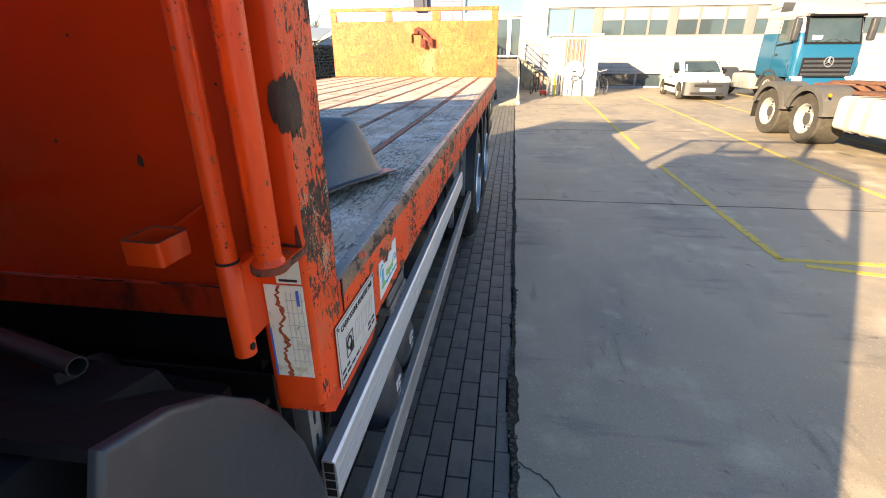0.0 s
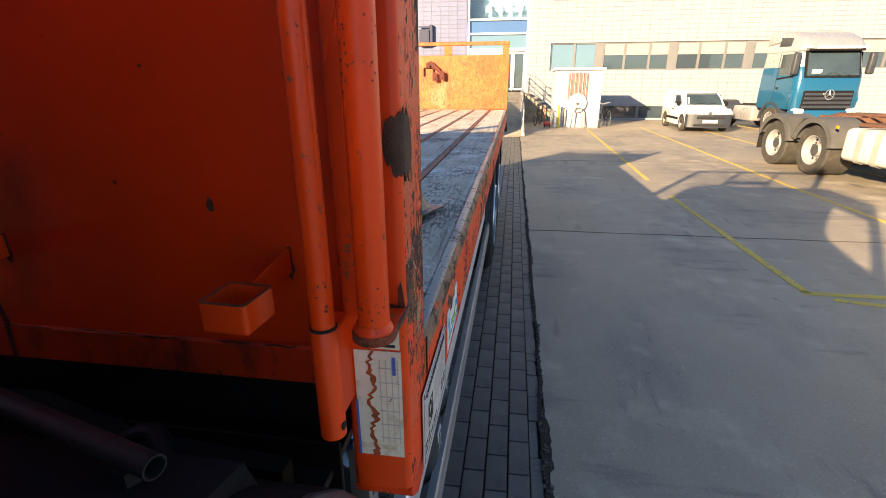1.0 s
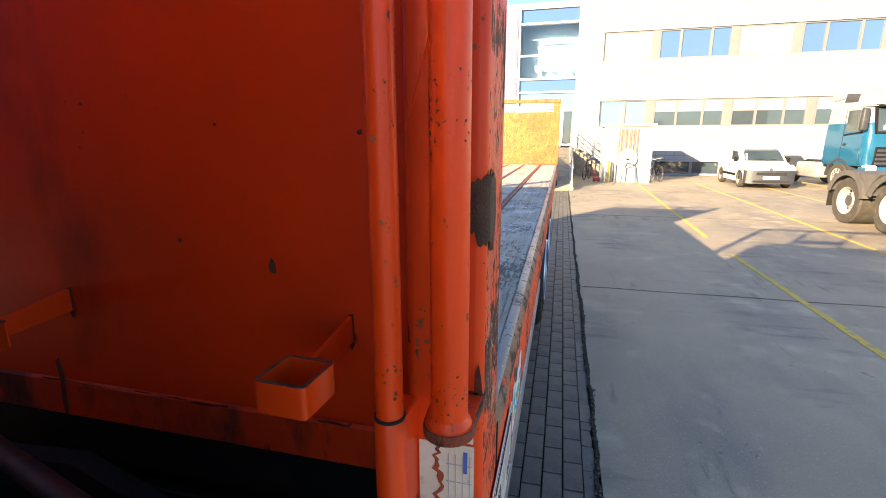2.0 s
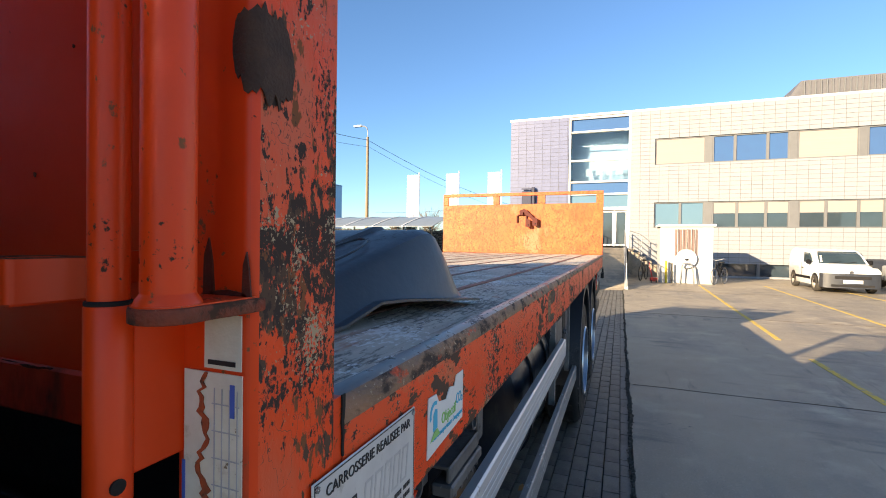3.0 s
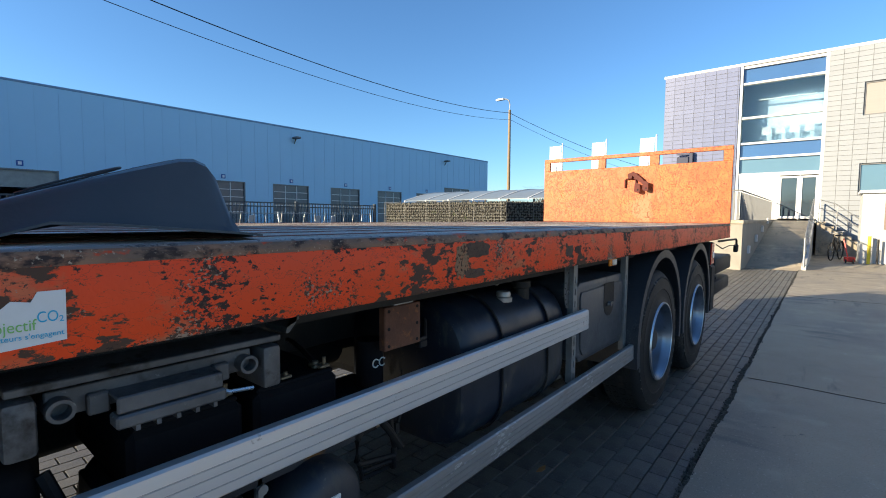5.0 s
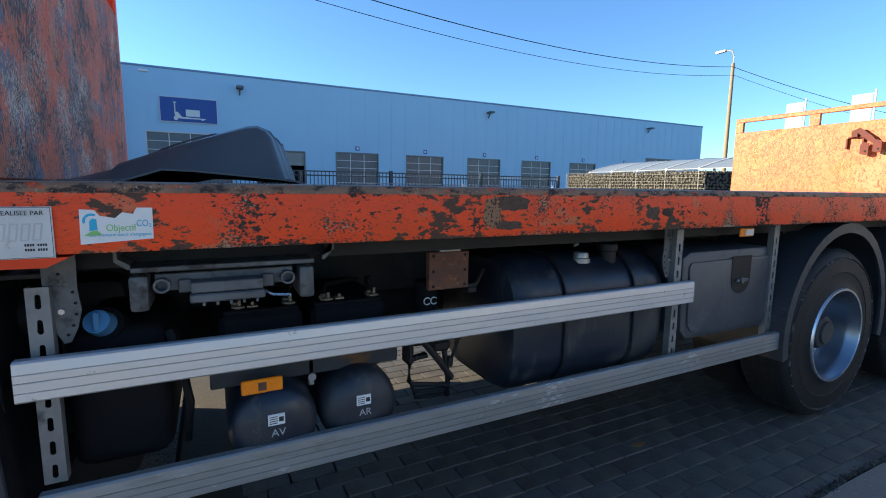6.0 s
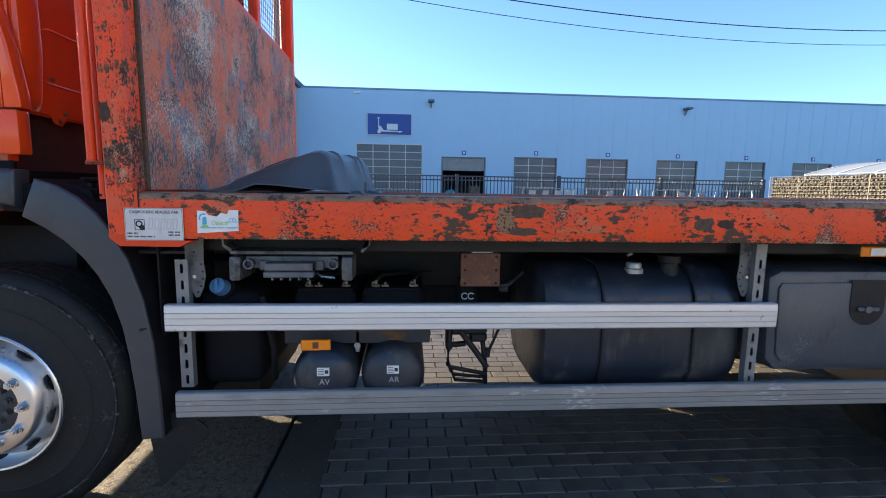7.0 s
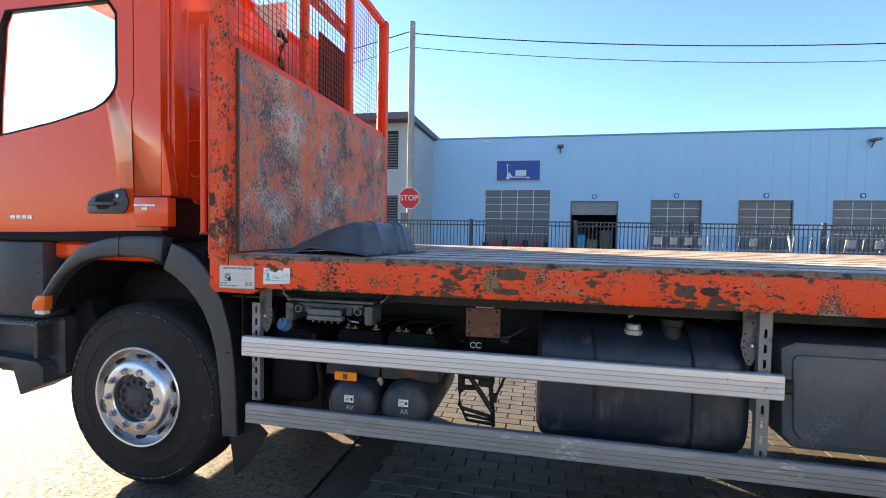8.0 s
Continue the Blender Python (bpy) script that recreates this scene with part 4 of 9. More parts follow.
def bicycle(at, turn, frame_mat, tyre_mat, label):
    """A city bicycle; local x along its length, wheels at x = -0.52 and 0.55."""
    m = Matrix.Translation(at) @ pose(0, 0, 0, 0, 0, turn)
    b = thing("bicycle", at, label, "bicycle")
    def add(name, bm, material):
        bmesh.ops.transform(bm, matrix=m, verts=bm.verts)
        return part(name, bm, material, b)
    for wx in (-0.52, 0.55):
        bm = B()
        n = 28
        sweep(bm, [(wx + 0.33 * math.cos(6.2832 * k / n), 0, 0.345 + 0.33 * math.sin(6.2832 * k / n)) for k in range(n)], 0.021, 6, True)
        w = add("wheel", bm, tyre_mat)
        bm = B()
        for k in range(12):
            a = 6.2832 * k / 12
            rod(bm, (wx, 0, 0.345), (wx + 0.32 * math.cos(a), 0, 0.345 + 0.32 * math.sin(a)), 0.003, 4)
        rod(bm, (wx, -0.04, 0.345), (wx, 0.04, 0.345), 0.025, 8)
        bmesh.ops.transform(bm, matrix=m, verts=bm.verts)
        part("spokes", bm, M["galv"], w)
    bm = B()
    for a, c in (((-0.52, 0, 0.345), (-0.05, 0, 0.30)), ((-0.05, 0, 0.30), (-0.18, 0, 0.85)), ((-0.05, 0, 0.30), (0.40, 0, 0.80)), ((-0.14, 0, 0.62), (0.38, 0, 0.84)), ((-0.52, 0, 0.345), (-0.15, 0, 0.70)), ((0.36, 0, 0.98), (0.55, 0, 0.345))):
        rod(bm, a, c, 0.018, 8)
    add("frame", bm, frame_mat)
    bm = B()
    sweep(bm, [(0.15, -0.28, 1.06), (0.30, -0.26, 1.08), (0.36, 0, 1.0), (0.30, 0.26, 1.08), (0.15, 0.28, 1.06)], 0.014)
    add("handlebar", bm, M["galv"])
    bm = B()
    box(bm, -0.33, -0.06, -0.08, 0.08, 0.88, 0.94, 0.02)
    add("saddle", bm, M["chassis"])
    bm = B()
    n = 12
    band(bm, [(-0.52 + 0.37 * math.cos(0.3 + 2.6 * k / n), 0.345 + 0.37 * math.sin(0.3 + 2.6 * k / n)) for k in range(n + 1)], [(-0.52 + 0.36 * math.cos(0.3 + 2.6 * k / n), 0.345 + 0.36 * math.sin(0.3 + 2.6 * k / n)) for k in range(n + 1)], "y", -0.025, 0.025)
    add("mudguard", bm, M["chassis"])
    return b


bicycle((4.15, 22.05, 0), 240, M["chassis"], M["galv"], "dark city bicycle with pale tyres beside the shed")
bicycle((1.25, 22.9, 0), 255, M["chassis"], M["rubber"], "dark bicycle leaning by the stair")
pump = thing("pallet_jack", (1.6, 21.7, 0), "small red pallet jack beside the shed", "pallet jack")
bm = B()
box(bm, 1.45, 1.75, 21.5, 21.8, 0.05, 0.22, 0.02)
rod(bm, (1.55, 21.6, 0.2), (1.42, 21.75, 0.85), 0.02)
part("body", bm, M["red_frame"], pump)
for x in (1.50, 1.70):
    bm = B()
    rod(bm, (x - 0.02, 21.5, 0.07), (x + 0.02, 21.5, 0.07), 0.07, 14)
    part("wheel", bm, M["rubber"], pump)

# ---- blue warehouse ----
WX = -38.0
hall = thing("warehouse", (-44, 25, 0), "long pale blue metal-clad warehouse with sectional doors", "warehouse")
openings = [(-3.35, 2.30, 5.32), (3.90, 7.70, 4.33)]
y = 10.17
while y < 46:
    openings.append((y, y + 3.78, 4.42))
    y += 6.38
openings.append((47.45, 52.95, 5.40))
bm = B()
outline = [(-8.6, -0.1)]
for a, b, top in openings:
    outline += [(a, -0.1), (a, top), (b, top), (b, -0.1)]
outline += [(57.5, -0.1), (57.5, 9.65), (-8.6, 9.65)]
prism(bm, outline, "x", WX - 0.2, WX)
part("wall", bm, M["clad_blue"], hall)
for q in ((WX - 20, WX - 19.8, -8.6, 57.5), (WX - 19.8, WX - 0.21, -8.6, -8.4), (WX - 19.8, WX - 0.21, 57.3, 57.5)):
    bm = B()
    box(bm, *q, -0.1, 9.6)
    part("end_wall", bm, M["clad_blue"], hall)
bm = B()
box(bm, WX - 20.05, WX + 0.04, -8.65, 57.55, 9.65, 9.80, 0.02)
part("roof", bm, M["clad_trim"], hall, "blue roof edge trim")
for k in range(54):
    bm = B()
    yj = -8.0 + k * 1.22
    top = max([o[2] for o in openings if o[0] - 0.02 <= yj <= o[1] + 0.02], default=0.0)
    box(bm, WX + 0.001, WX + 0.012, yj - 0.012, yj + 0.012, top + 0.02, 9.6)
    part("panel_joint", bm, M["clad_joint"], hall)


def sectional_door(y0, y1, top, cols, rows, open_part=False):
    bm = B()
    for q in ((y0, y0 + 0.10, 0, top), (y1 - 0.10, y1, 0, top), (y0 + 0.10, y1 - 0.10, top - 0.10, top)):
        box(bm, WX - 0.14, WX + 0.02, q[0], q[1], q[2], q[3])
    d = part("sectional_door", bm, M["white_frame"] if cols == 4 else M["frame_grey"], hall, "open loading door" if open_part else "closed sectional door with glazed panels")
    if open_part:
        bm = B()
        box(bm, WX - 0.12, WX - 0.08, y0 + 0.1, y1 - 0.1, top - 1.15, top - 0.1)
        part("shutter", bm, M["pole"], d)
        return
    h = 0.62
    for r in range(rows):
        z1 = top - 0.10 - r * h
        z0 = z1 - h
        bm = B()
        box(bm, WX - 0.08, WX - 0.05, y0 + 0.1, y1 - 0.1, z0, z0 + 0.05)
        part("rail", bm, M["white_frame"], d)
        w = (y1 - y0 - 0.2) / cols
        for c in range(cols):
            bm = B()
            a = y0 + 0.1 + c * w
            box(bm, WX - 0.11, WX - 0.09, a + 0.03, a + w - 0.03, z0 + 0.05, z1)
            part("pane", bm, M["door_pane"], d)
    for c in range(1, cols):
        bm = B()
        a = y0 + 0.1 + c * (y1 - y0 - 0.2) / cols
        box(bm, WX - 0.115, WX - 0.04, a - 0.03, a + 0.03, max(top - 0.1 - rows * h, 0), top - 0.1)
        part("rail", bm, M["white_frame"], d)
    bm = B()
    box(bm, WX - 0.13, WX - 0.06, y0 + 0.1, y1 - 0.1, 0, max(top - 0.1 - rows * h, 0.02))
    part("lower_panel", bm, M["frame_grey"], d)


for i, (a, b, top) in enumerate(openings):
    sectional_door(a, b, top, 4 if i == 0 else 3, 6 if i == 0 else 4, i == 1)
for k, (a, b, top) in enumerate(openings[1:-1]):
    bm = B()
    yc = (a + b) / 2
    box(bm, WX + 0.0, WX + 0.05, yc - 0.17, yc + 0.17, top + 0.18, top + 0.52)
    plate = part("number_plate", bm, M["sign_blue"], hall)
    bm = B()
    box(bm, WX + 0.05, WX + 0.056, yc - 0.09, yc + 0.09, top + 0.25, top + 0.45)
    part("bar", bm, M["sticker"], plate)
for yl, kind in ((2.95, 1), (25.2, 1), (47.5, 1), (-3.2, 0)):
    bm = B()
    if kind:
        box(bm, WX + 0.02, WX + 0.8, yl - 0.25, yl + 0.25, 8.72, 8.90, 0.04, None)
        rod(bm, (WX, yl, 8.3), (WX + 0.3, yl, 8.75), 0.05)
    else:
        box(bm, WX + 0.0, WX + 0.12, yl - 0.3, yl + 0.3, 9.30, 9.46, 0.03)
    part("wall_lamp", bm, M["frame_grey"] if kind else M["white_lens"], hall, "floodlight on the wall")
sgn = thing("wall_sign", (WX + 0.05, -0.7, 5.9), "blue sign with a white pallet truck picture on the warehouse", "sign")
bm = B()
box(bm, WX + 0.005, WX + 0.10, -2.37, 1.37, 5.98, 7.78)
part("rim", bm, M["white_frame"], sgn)
bm = B()
box(bm, WX + 0.10, WX + 0.115, -2.31, 1.31, 6.04, 7.72)
part("board", bm, M["sign_blue"], sgn)
bm = B()
DX0, DX1 = WX + 0.115, WX + 0.125
box(bm, DX0, DX1, -1.44, -1.37, 6.55, 7.40)
box(bm, DX0, DX1, -1.50, -1.31, 7.34, 7.42)
prism(bm, [(-1.46, 6.30), (-1.36, 6.72), (-1.22, 6.72), (-0.98, 6.38), (0.55, 6.34), (0.55, 6.27), (-1.1, 6.27)], "x", DX0, DX1)
box(bm, DX0, DX1, -0.72, 0.18, 6.44, 6.92)
for yy in (-1.36, 0.34):
    rod(bm, (DX0, yy, 6.27), (DX1 + 0.002, yy, 6.27), 0.15 if yy < 0 else 0.08, 14)
part("picture", bm, M["sticker"], sgn, "white pallet truck shape")
red = thing("stacked_machines", (-34, -2, 0), "row of red machines parked by the warehouse door", "machine")
rr = random.Random(9)
for k in range(10):
    bm = B()
    yk = -3.2 + k * 0.55
    box(bm, -36.6, -35.9, yk, yk + 0.42, 0.0, 0.55 + rr.uniform(0, 0.5), 0.05)
    rod(bm, (-36.2, yk + 0.2, 0.5), (-36.4, yk + 0.2, 1.35), 0.04)
    part("machine", bm, M["red_frame"] if k % 3 else M["chassis"], red)
for i, (yb, hh) in enumerate(((4.4, 1.5), (5.4, 1.1), (6.6, 1.9))):
    cr = thing("crate", (-40, yb, 0), "crate stacked inside the open loading door", "crate")
    bm = B()
    box(bm, -41, -39.4, yb, yb + 0.9, 0.0, hh, 0.03)
    part("box", bm, (M["ink_cyan"], M["wood_pole"], M["wood_pole"])[i], cr)

# white neighbour with louvres
nb = thing("white_house", (-30, -16, 0), "white flat-roofed building with dark louvred windows", "building")
bm = B()
box(bm, -40, -31, -24, -8.0, -0.1, 9.6)
part("wall", bm, M["white_wall"], nb)
bm = B()
box(bm, -40.5, -29.8, -24.5, -7.7, 9.6, 10.1, 0.04)
part("roof", bm, M["roof_dark"], nb, "blue-grey roof edge")
for y0, z0, z1 in ((-12.2, 6.2, 9.0), (-10.2, 6.2, 9.0), (-10.2, 1.6, 4.2)):
    bm = B()
    box(bm, -31.0, -30.94, y0, y0 + 1.2, z0, z1)
    w = part("window", bm, M["chassis"], nb)
    for k in range(int((z1 - z0) / 0.2)):
        bm = B()
        box(bm, -30.95, -30.86, y0 + 0.03, y0 + 1.17, z0 + 0.04 + k * 0.2, z0 + 0.12 + k * 0.2)
        part("slat", bm, M["frame_grey"], w)
bm = B()
box(bm, -31, -29.9, -24, -13.0, 3.4, 5.0, 0.02)
part("canopy", bm, M["pane_teal"], nb, "pale blue canopy band")

# ---- fence, bike canopy, gabions ----
def fence_run(p, q, label):
    (x0, y0), (x1, y1) = p, q
    f = thing("fence", ((x0 + x1) / 2, (y0 + y1) / 2, 0), label, "fence", "fence panels")
    length = math.hypot(x1 - x0, y1 - y0)
    turn = math.degrees(math.atan2(y1 - y0, x1 - x0))
    m = pose(x0, y0, 0, 0, 0, turn)
    n = int(length / 0.13)
    for k in range(n):
        bm = B()
        box(bm, (k + 0.5) * 0.13 - 0.013, (k + 0.5) * 0.13 + 0.013, -0.013, 0.013, 0.12, 1.96)
        bmesh.ops.transform(bm, matrix=m, verts=bm.verts)
        part("bar", bm, M["fence"], f, smooth=False)
    for z in (0.10, 1.82, 1.96):
        bm = B()
        box(bm, 0, length, -0.022, 0.022, z, z + 0.045)
        bmesh.ops.transform(bm, matrix=m, verts=bm.verts)
        part("rail", bm, M["fence"], f)
    for k in (0, 1):
        bm = B()
        box(bm, k * length - 0.06, k * length + 0.06, -0.06, 0.06, -0.05, 2.06, 0.01)
        bmesh.ops.transform(bm, matrix=m, verts=bm.verts)
        part("post", bm, M["fence"], f)


fx = [-8.0, -4.6, -0.9, 2.85, 6.61, 10.49, 14.5]
for a, b in zip(fx, fx[1:]):
    fence_run((-14.9, a), (-14.9, b), "dark grey steel bar fence")
rack = thing("poster_rack", (-13.6, 8, 0), "low clear screen with pale sheets along the fence", "screen")
for a, b in ((4.95, 8.88), (9.02, 13.03)):
    n = 9
    w = (b - a) / n
    for k in range(n):
        bm = B()
        box(bm, -0.006, 0.006, 0.012, w - 0.012, 0.0, 0.40)
        bmesh.ops.transform(bm, matrix=pose(-13.60, a + k * w, 1.19, 0, 14, 0), verts=bm.verts)
        p = part("screen", bm, M["rack_glass"], rack)
        p.visible_shadow = False
        bm = B()
        box(bm, -0.012, 0.012, -0.010, 0.010, 0.0, 0.41)
        bmesh.ops.transform(bm, matrix=pose(-13.60, a + k * w, 1.19, 0, 14, 0), verts=bm.verts)
        part("divider", bm, M["galv"], rack)
    for x, z in ((-13.60, 1.17), (-13.505, 1.585)):
        bm = B()
        box(bm, x - 0.02, x + 0.02, a, b, z - 0.012, z + 0.012)
        part("rail", bm, M["galv"], rack)
    for y in (a, b):
        bm = B()
        box(bm, -13.64, -13.58, y - 0.03, y + 0.03, -0.05, 1.20)
        part("post", bm, M["galv"], rack)
    bm = B()
    rod(bm, (-13.56, b + 0.10, 1.12), (-13.50, b - 0.02, 1.62), 0.028, 8)
    part("end_strut", bm, M["white_frame"], rack, "pale leaning end strut")
for y in (5.15, 5.62, 6.05, 6.42, 7.85, 10.4, 11.1):
    bm = B()
    box(bm, 0.008, 0.012, 0.0, 0.21, 0.10, 0.34)
    bmesh.ops.transform(bm, matrix=pose(-13.60, y, 1.19, 0, 14, 0), verts=bm.verts)
    part("sheet", bm, M["ink_pale"], rack)

gab = thing("gabion_wall", (-9.8, 13, 0), "low wall of wire baskets filled with stone", "gabion wall")
rg = random.Random(3)
def gabion(p, q, h=2.03, depth=0.5):
    (x0, y0), (x1, y1) = p, q
    length = math.hypot(x1 - x0, y1 - y0)
    m = pose(x0, y0, 0, 0, 0, math.degrees(math.atan2(y1 - y0, x1 - x0)))
    bm = B()
    box(bm, 0, length, 0.06, depth, 0, h - 0.05)
    bmesh.ops.transform(bm, matrix=m, verts=bm.verts)
    part("core", bm, M["joint"], gab)
    bm = B()
    s = 0.085
    for i in range(int(length / s)):
        for j in range(int(1.0 / s)):
            for face in range(2):
                c = ((i + rg.random() * 0.6 + 0.2) * s, 0.05 if face == 0 else 0.05 + rg.random() * 0.4, h - 0.03 - (j + rg.random() * 0.5 + 0.2) * s if face == 0 else h - 0.05)
                if face and j > 3:
                    continue
                mm = Matrix.Translation(c) @ Euler((rg.random() * 3, rg.random() * 3, rg.random() * 3)).to_matrix().to_4x4() @ Matrix.Diagonal((rg.uniform(0.034, 0.055), rg.uniform(0.03, 0.045), rg.uniform(0.022, 0.038), 1))
                bmesh.ops.create_icosphere(bm, subdivisions=1, radius=1, matrix=m @ mm)
    tagged(part("stones", bm, M["gabion"], gab, smooth=False), kind="stuff")
    bm = B()
    for k in range(int(length / 1.0) + 1):
        box(bm, k * 1.0 - 0.006, k * 1.0 + 0.006, -0.03, -0.02, 0, h)
    for k in range(11):
        box(bm, 0, length, -0.03, -0.024, h - k * 0.1, h - k * 0.1 + 0.005)
    bmesh.ops.transform(bm, matrix=m, verts=bm.verts)
    part("wire_mesh", bm, M["wire"], gab)


gabion((-11.9, 12.35), (-6.75, 12.6))
gabion((-6.75, 12.6), (-5.2, 15.6))

can = thing("arched_canopy", (-10, 16, 0), "low arched canopy with pale translucent sheets", "canopy")
n = 14
for k in range(6):
    bm = B()
    a0, a1 = 14.0, 16.6
    x0 = -12.5 + k * 1.15
    arc = [(a0 + (a1 - a0) * i / n, 2.15 + 0.45 * math.sin(math.pi * i / n * 0.5)) for i in range(n + 1)]
    band(bm, arc, [(y, z - 0.02) for y, z in arc], "x", x0 + 0.03, x0 + 1.12)
    part("sheet", bm, M["poly"], can)
    bm = B()
    band(bm, [(y, z + 0.02) for y, z in arc], [(y, z - 0.04) for y, z in arc], "x", x0 - 0.03, x0 + 0.021)
    part("rib", bm, M["white_frame"], can)
    bm = B()
    rod(bm, (x0, a1 - 0.1, 0), (x0, a1 - 0.1, 2.6), 0.04)
    part("post", bm, M["galv"], can)

# ---- poles, cables, flags ----
lamp = thing("street_lamp", (-21.9, 36, 0), "tall street lamp on a weathered pole", "street lamp")
bm = B()
rod(bm, (-21.1, 36, -0.05), (-21.1, 36, 11.0), 0.17, 12, 0.11)
part("pole", bm, M["wood_pole"], lamp)
bm = B()
sweep(bm, [(-21.1, 36, 10.6), (-21.1, 36, 11.5), (-21.2, 36, 11.85), (-21.45, 36, 12.0), (-21.8, 36, 12.05)], 0.05)
part("arm", bm, M["galv"], lamp)
bm = B()
box(bm, -22.5, -21.7, 35.85, 36.15, 11.97, 12.13, 0.05, seg=2)
part("lamp_head", bm, M["white_lens"], lamp)
pole = thing("utility_pole", (-16, -3.6, 0), "tall square concrete utility pole", "utility pole")
bm = B()
rod(bm, (-16, -3.6, -0.05), (-16, -3.6, 9.95), 0.16, 8, 0.12)
part("shaft", bm, M["pole"], pole)
for k in range(10):
    bm = B()
    rod(bm, (-15.9, -3.6, 9.6 - k * 0.45), (-15.84, -3.6, 9.6 - k * 0.45), 0.02, 6)
    part("bolt", bm, M["galv"], pole)
stop = thing("stop_sign", (-15.7, -3.6, 0), "red octagonal stop sign with a white border on a thin post", "road sign")
SC = Vector((-15.72, -3.55, 2.885))
bm = B()
rod(bm, (-15.78, -3.62, -0.05), (-15.78, -3.62, 3.3), 0.03, 10)
part("post", bm, M["galv"], stop)
for name, r, x0, mt in (("border", 0.455, -0.03, "sticker"), ("face", 0.425, 0.001, "sign_red")):
    bm = B()
    prism(bm, [(SC.y + r * math.cos(math.radians(22.5 + 45 * k)), SC.z + r * math.sin(math.radians(22.5 + 45 * k))) for k in range(8)], "x", SC.x + x0, SC.x + x0 + 0.03 + (0.004 if name == "face" else 0))
    part(name, bm, M[mt], stop)
writing("letters", "STOP", 0.315, M["sticker"], Matrix.Translation((SC.x + 0.045, SC.y, SC.z)) @ SIDE, stop, "white STOP letters")
bm = B()
box(bm, -15.75, -15.70, -3.9, -3.6, 1.9, 2.3)
part("plate", bm, M["frame_grey"], stop)


def hanging(a, b, sag, r, name="overhead_cable"):
    a, b = Vector(a), Vector(b)
    c = thing(name, (a + b) / 2, "thin black overhead cable between poles", "cable")
    bm = B()
    sweep(bm, [a.lerp(b, i / 24) - Vector((0, 0, sag * 4 * (i / 24) * (1 - i / 24))) for i in range(25)], r, 5)
    part("line", bm, M["cable"], c)


hanging((-16, -3.6, 9.5), (-21.1, 36, 10.75), 1.27, 0.021)
hanging((-16, -3.6, 8.95), (-21.1, 36, 10.15), 1.33, 0.014)
hanging((-16, -3.6, 9.6), (-24, -40, 9.0), 0.9, 0.021)
hanging((-16, -3.6, 9.0), (-24, -40, 8.6), 0.9, 0.014)
hanging((-21.1, 36, 10.75), (-12, 62, 6.5), 0.8, 0.021)
hanging((-21.1, 36, 10.2), (-12, 62, 5.6), 0.8, 0.014)
hanging((-45, 80, 7.5), (-14, 60, 7.0), 0.5, 0.02)
for x, top in ((-16.58, 7.51), (-12.96, 7.48), (-9.34, 7.45)):
    f = thing("banner_flag", (x, 36, 0), "tall white banner with pale blue print on a pole", "flag", "banner flags")
    bm = B()
    rod(bm, (x + 0.58, 36, -0.05), (x + 0.58, 36, top + 0.10), 0.055, 10)
    part("pole", bm, M["white_frame"], f)
    for z in (top - 0.12, top - 4.35):
        bm = B()
        rod(bm, (x - 0.55, 36, z), (x + 0.58, 36, z), 0.03)
        part("arm", bm, M["white_frame"], f)
    bm = B()
    n = 8
    line = [(x - 0.55 + 0.98 * i / n, 36 + 0.04 * math.sin(i * 1.1)) for i in range(n + 1)]
    band(bm, [(a, b - 0.01) for a, b in line], [(a, b + 0.01) for a, b in line], "z", top - 4.32, top - 0.15)
    part("cloth", bm, M["sticker"], f)
    for k in range(6):
        bm = B()
        box(bm, x - 0.25 + 0.05 * (k % 2), x + 0.10 - 0.06 * (k % 3), 35.93, 35.945, top - 3.75 + k * 0.55, top - 3.42 + k * 0.55, 0.004)
        part("print_bar", bm, M["ink_faded"], f)

# bare trees far behind the flags
rt = random.Random(12)
def bare_tree(at, h):
    t = thing("tree", at, "distant bare tree with a fine twig crown", "tree")
    bm = B()
    rod(bm, at, (at[0], at[1], h * 0.45), 0.2, 7, 0.1)
    part("trunk", bm, M["twig"], t)
    bm = B()
    for k in range(240):
        a, r = rt.uniform(0, 6.28), rt.uniform(0.2, 1) * h * 0.42
        s = Vector((at[0], at[1], h * rt.uniform(0.3, 0.6)))
        e = Vector((at[0] + r * math.cos(a), at[1] + r * math.sin(a), h * rt.uniform(0.45, 1.0)))
        rod(bm, s.lerp(e, 0.2), e, 0.03, 3, 0.008)
    part("crown", bm, M["twig"], t)


bare_tree((-26, 62, 0), 7.0)
bare_tree((-31, 66, 0), 6.0)
bare_tree((-38, 75, 0), 6.5)
low_h = thing("distant_house", (-24, 75, 0), "far low house with a pitched roof", "house")
bm = B()
prism(bm, [(-30, 0), (-30, 3.2), (-25, 5.2), (-20, 3.2), (-20, 0)], "y", 74, 82)
part("wall", bm, M["white_wall"], low_h)
bm = B()
prism(bm, [(-30.3, 3.15), (-25, 5.35), (-19.7, 3.15), (-25, 5.21)], "y", 73.8, 82.2)
part("roof", bm, M["rusty"], low_h)

# ---- the flatbed truck ----
DECK = 1.435
truck = thing("flatbed_truck", (-1.25, 2.0, 0), "orange three-axle flatbed truck with worn paint", "truck")
REAR = 6.93

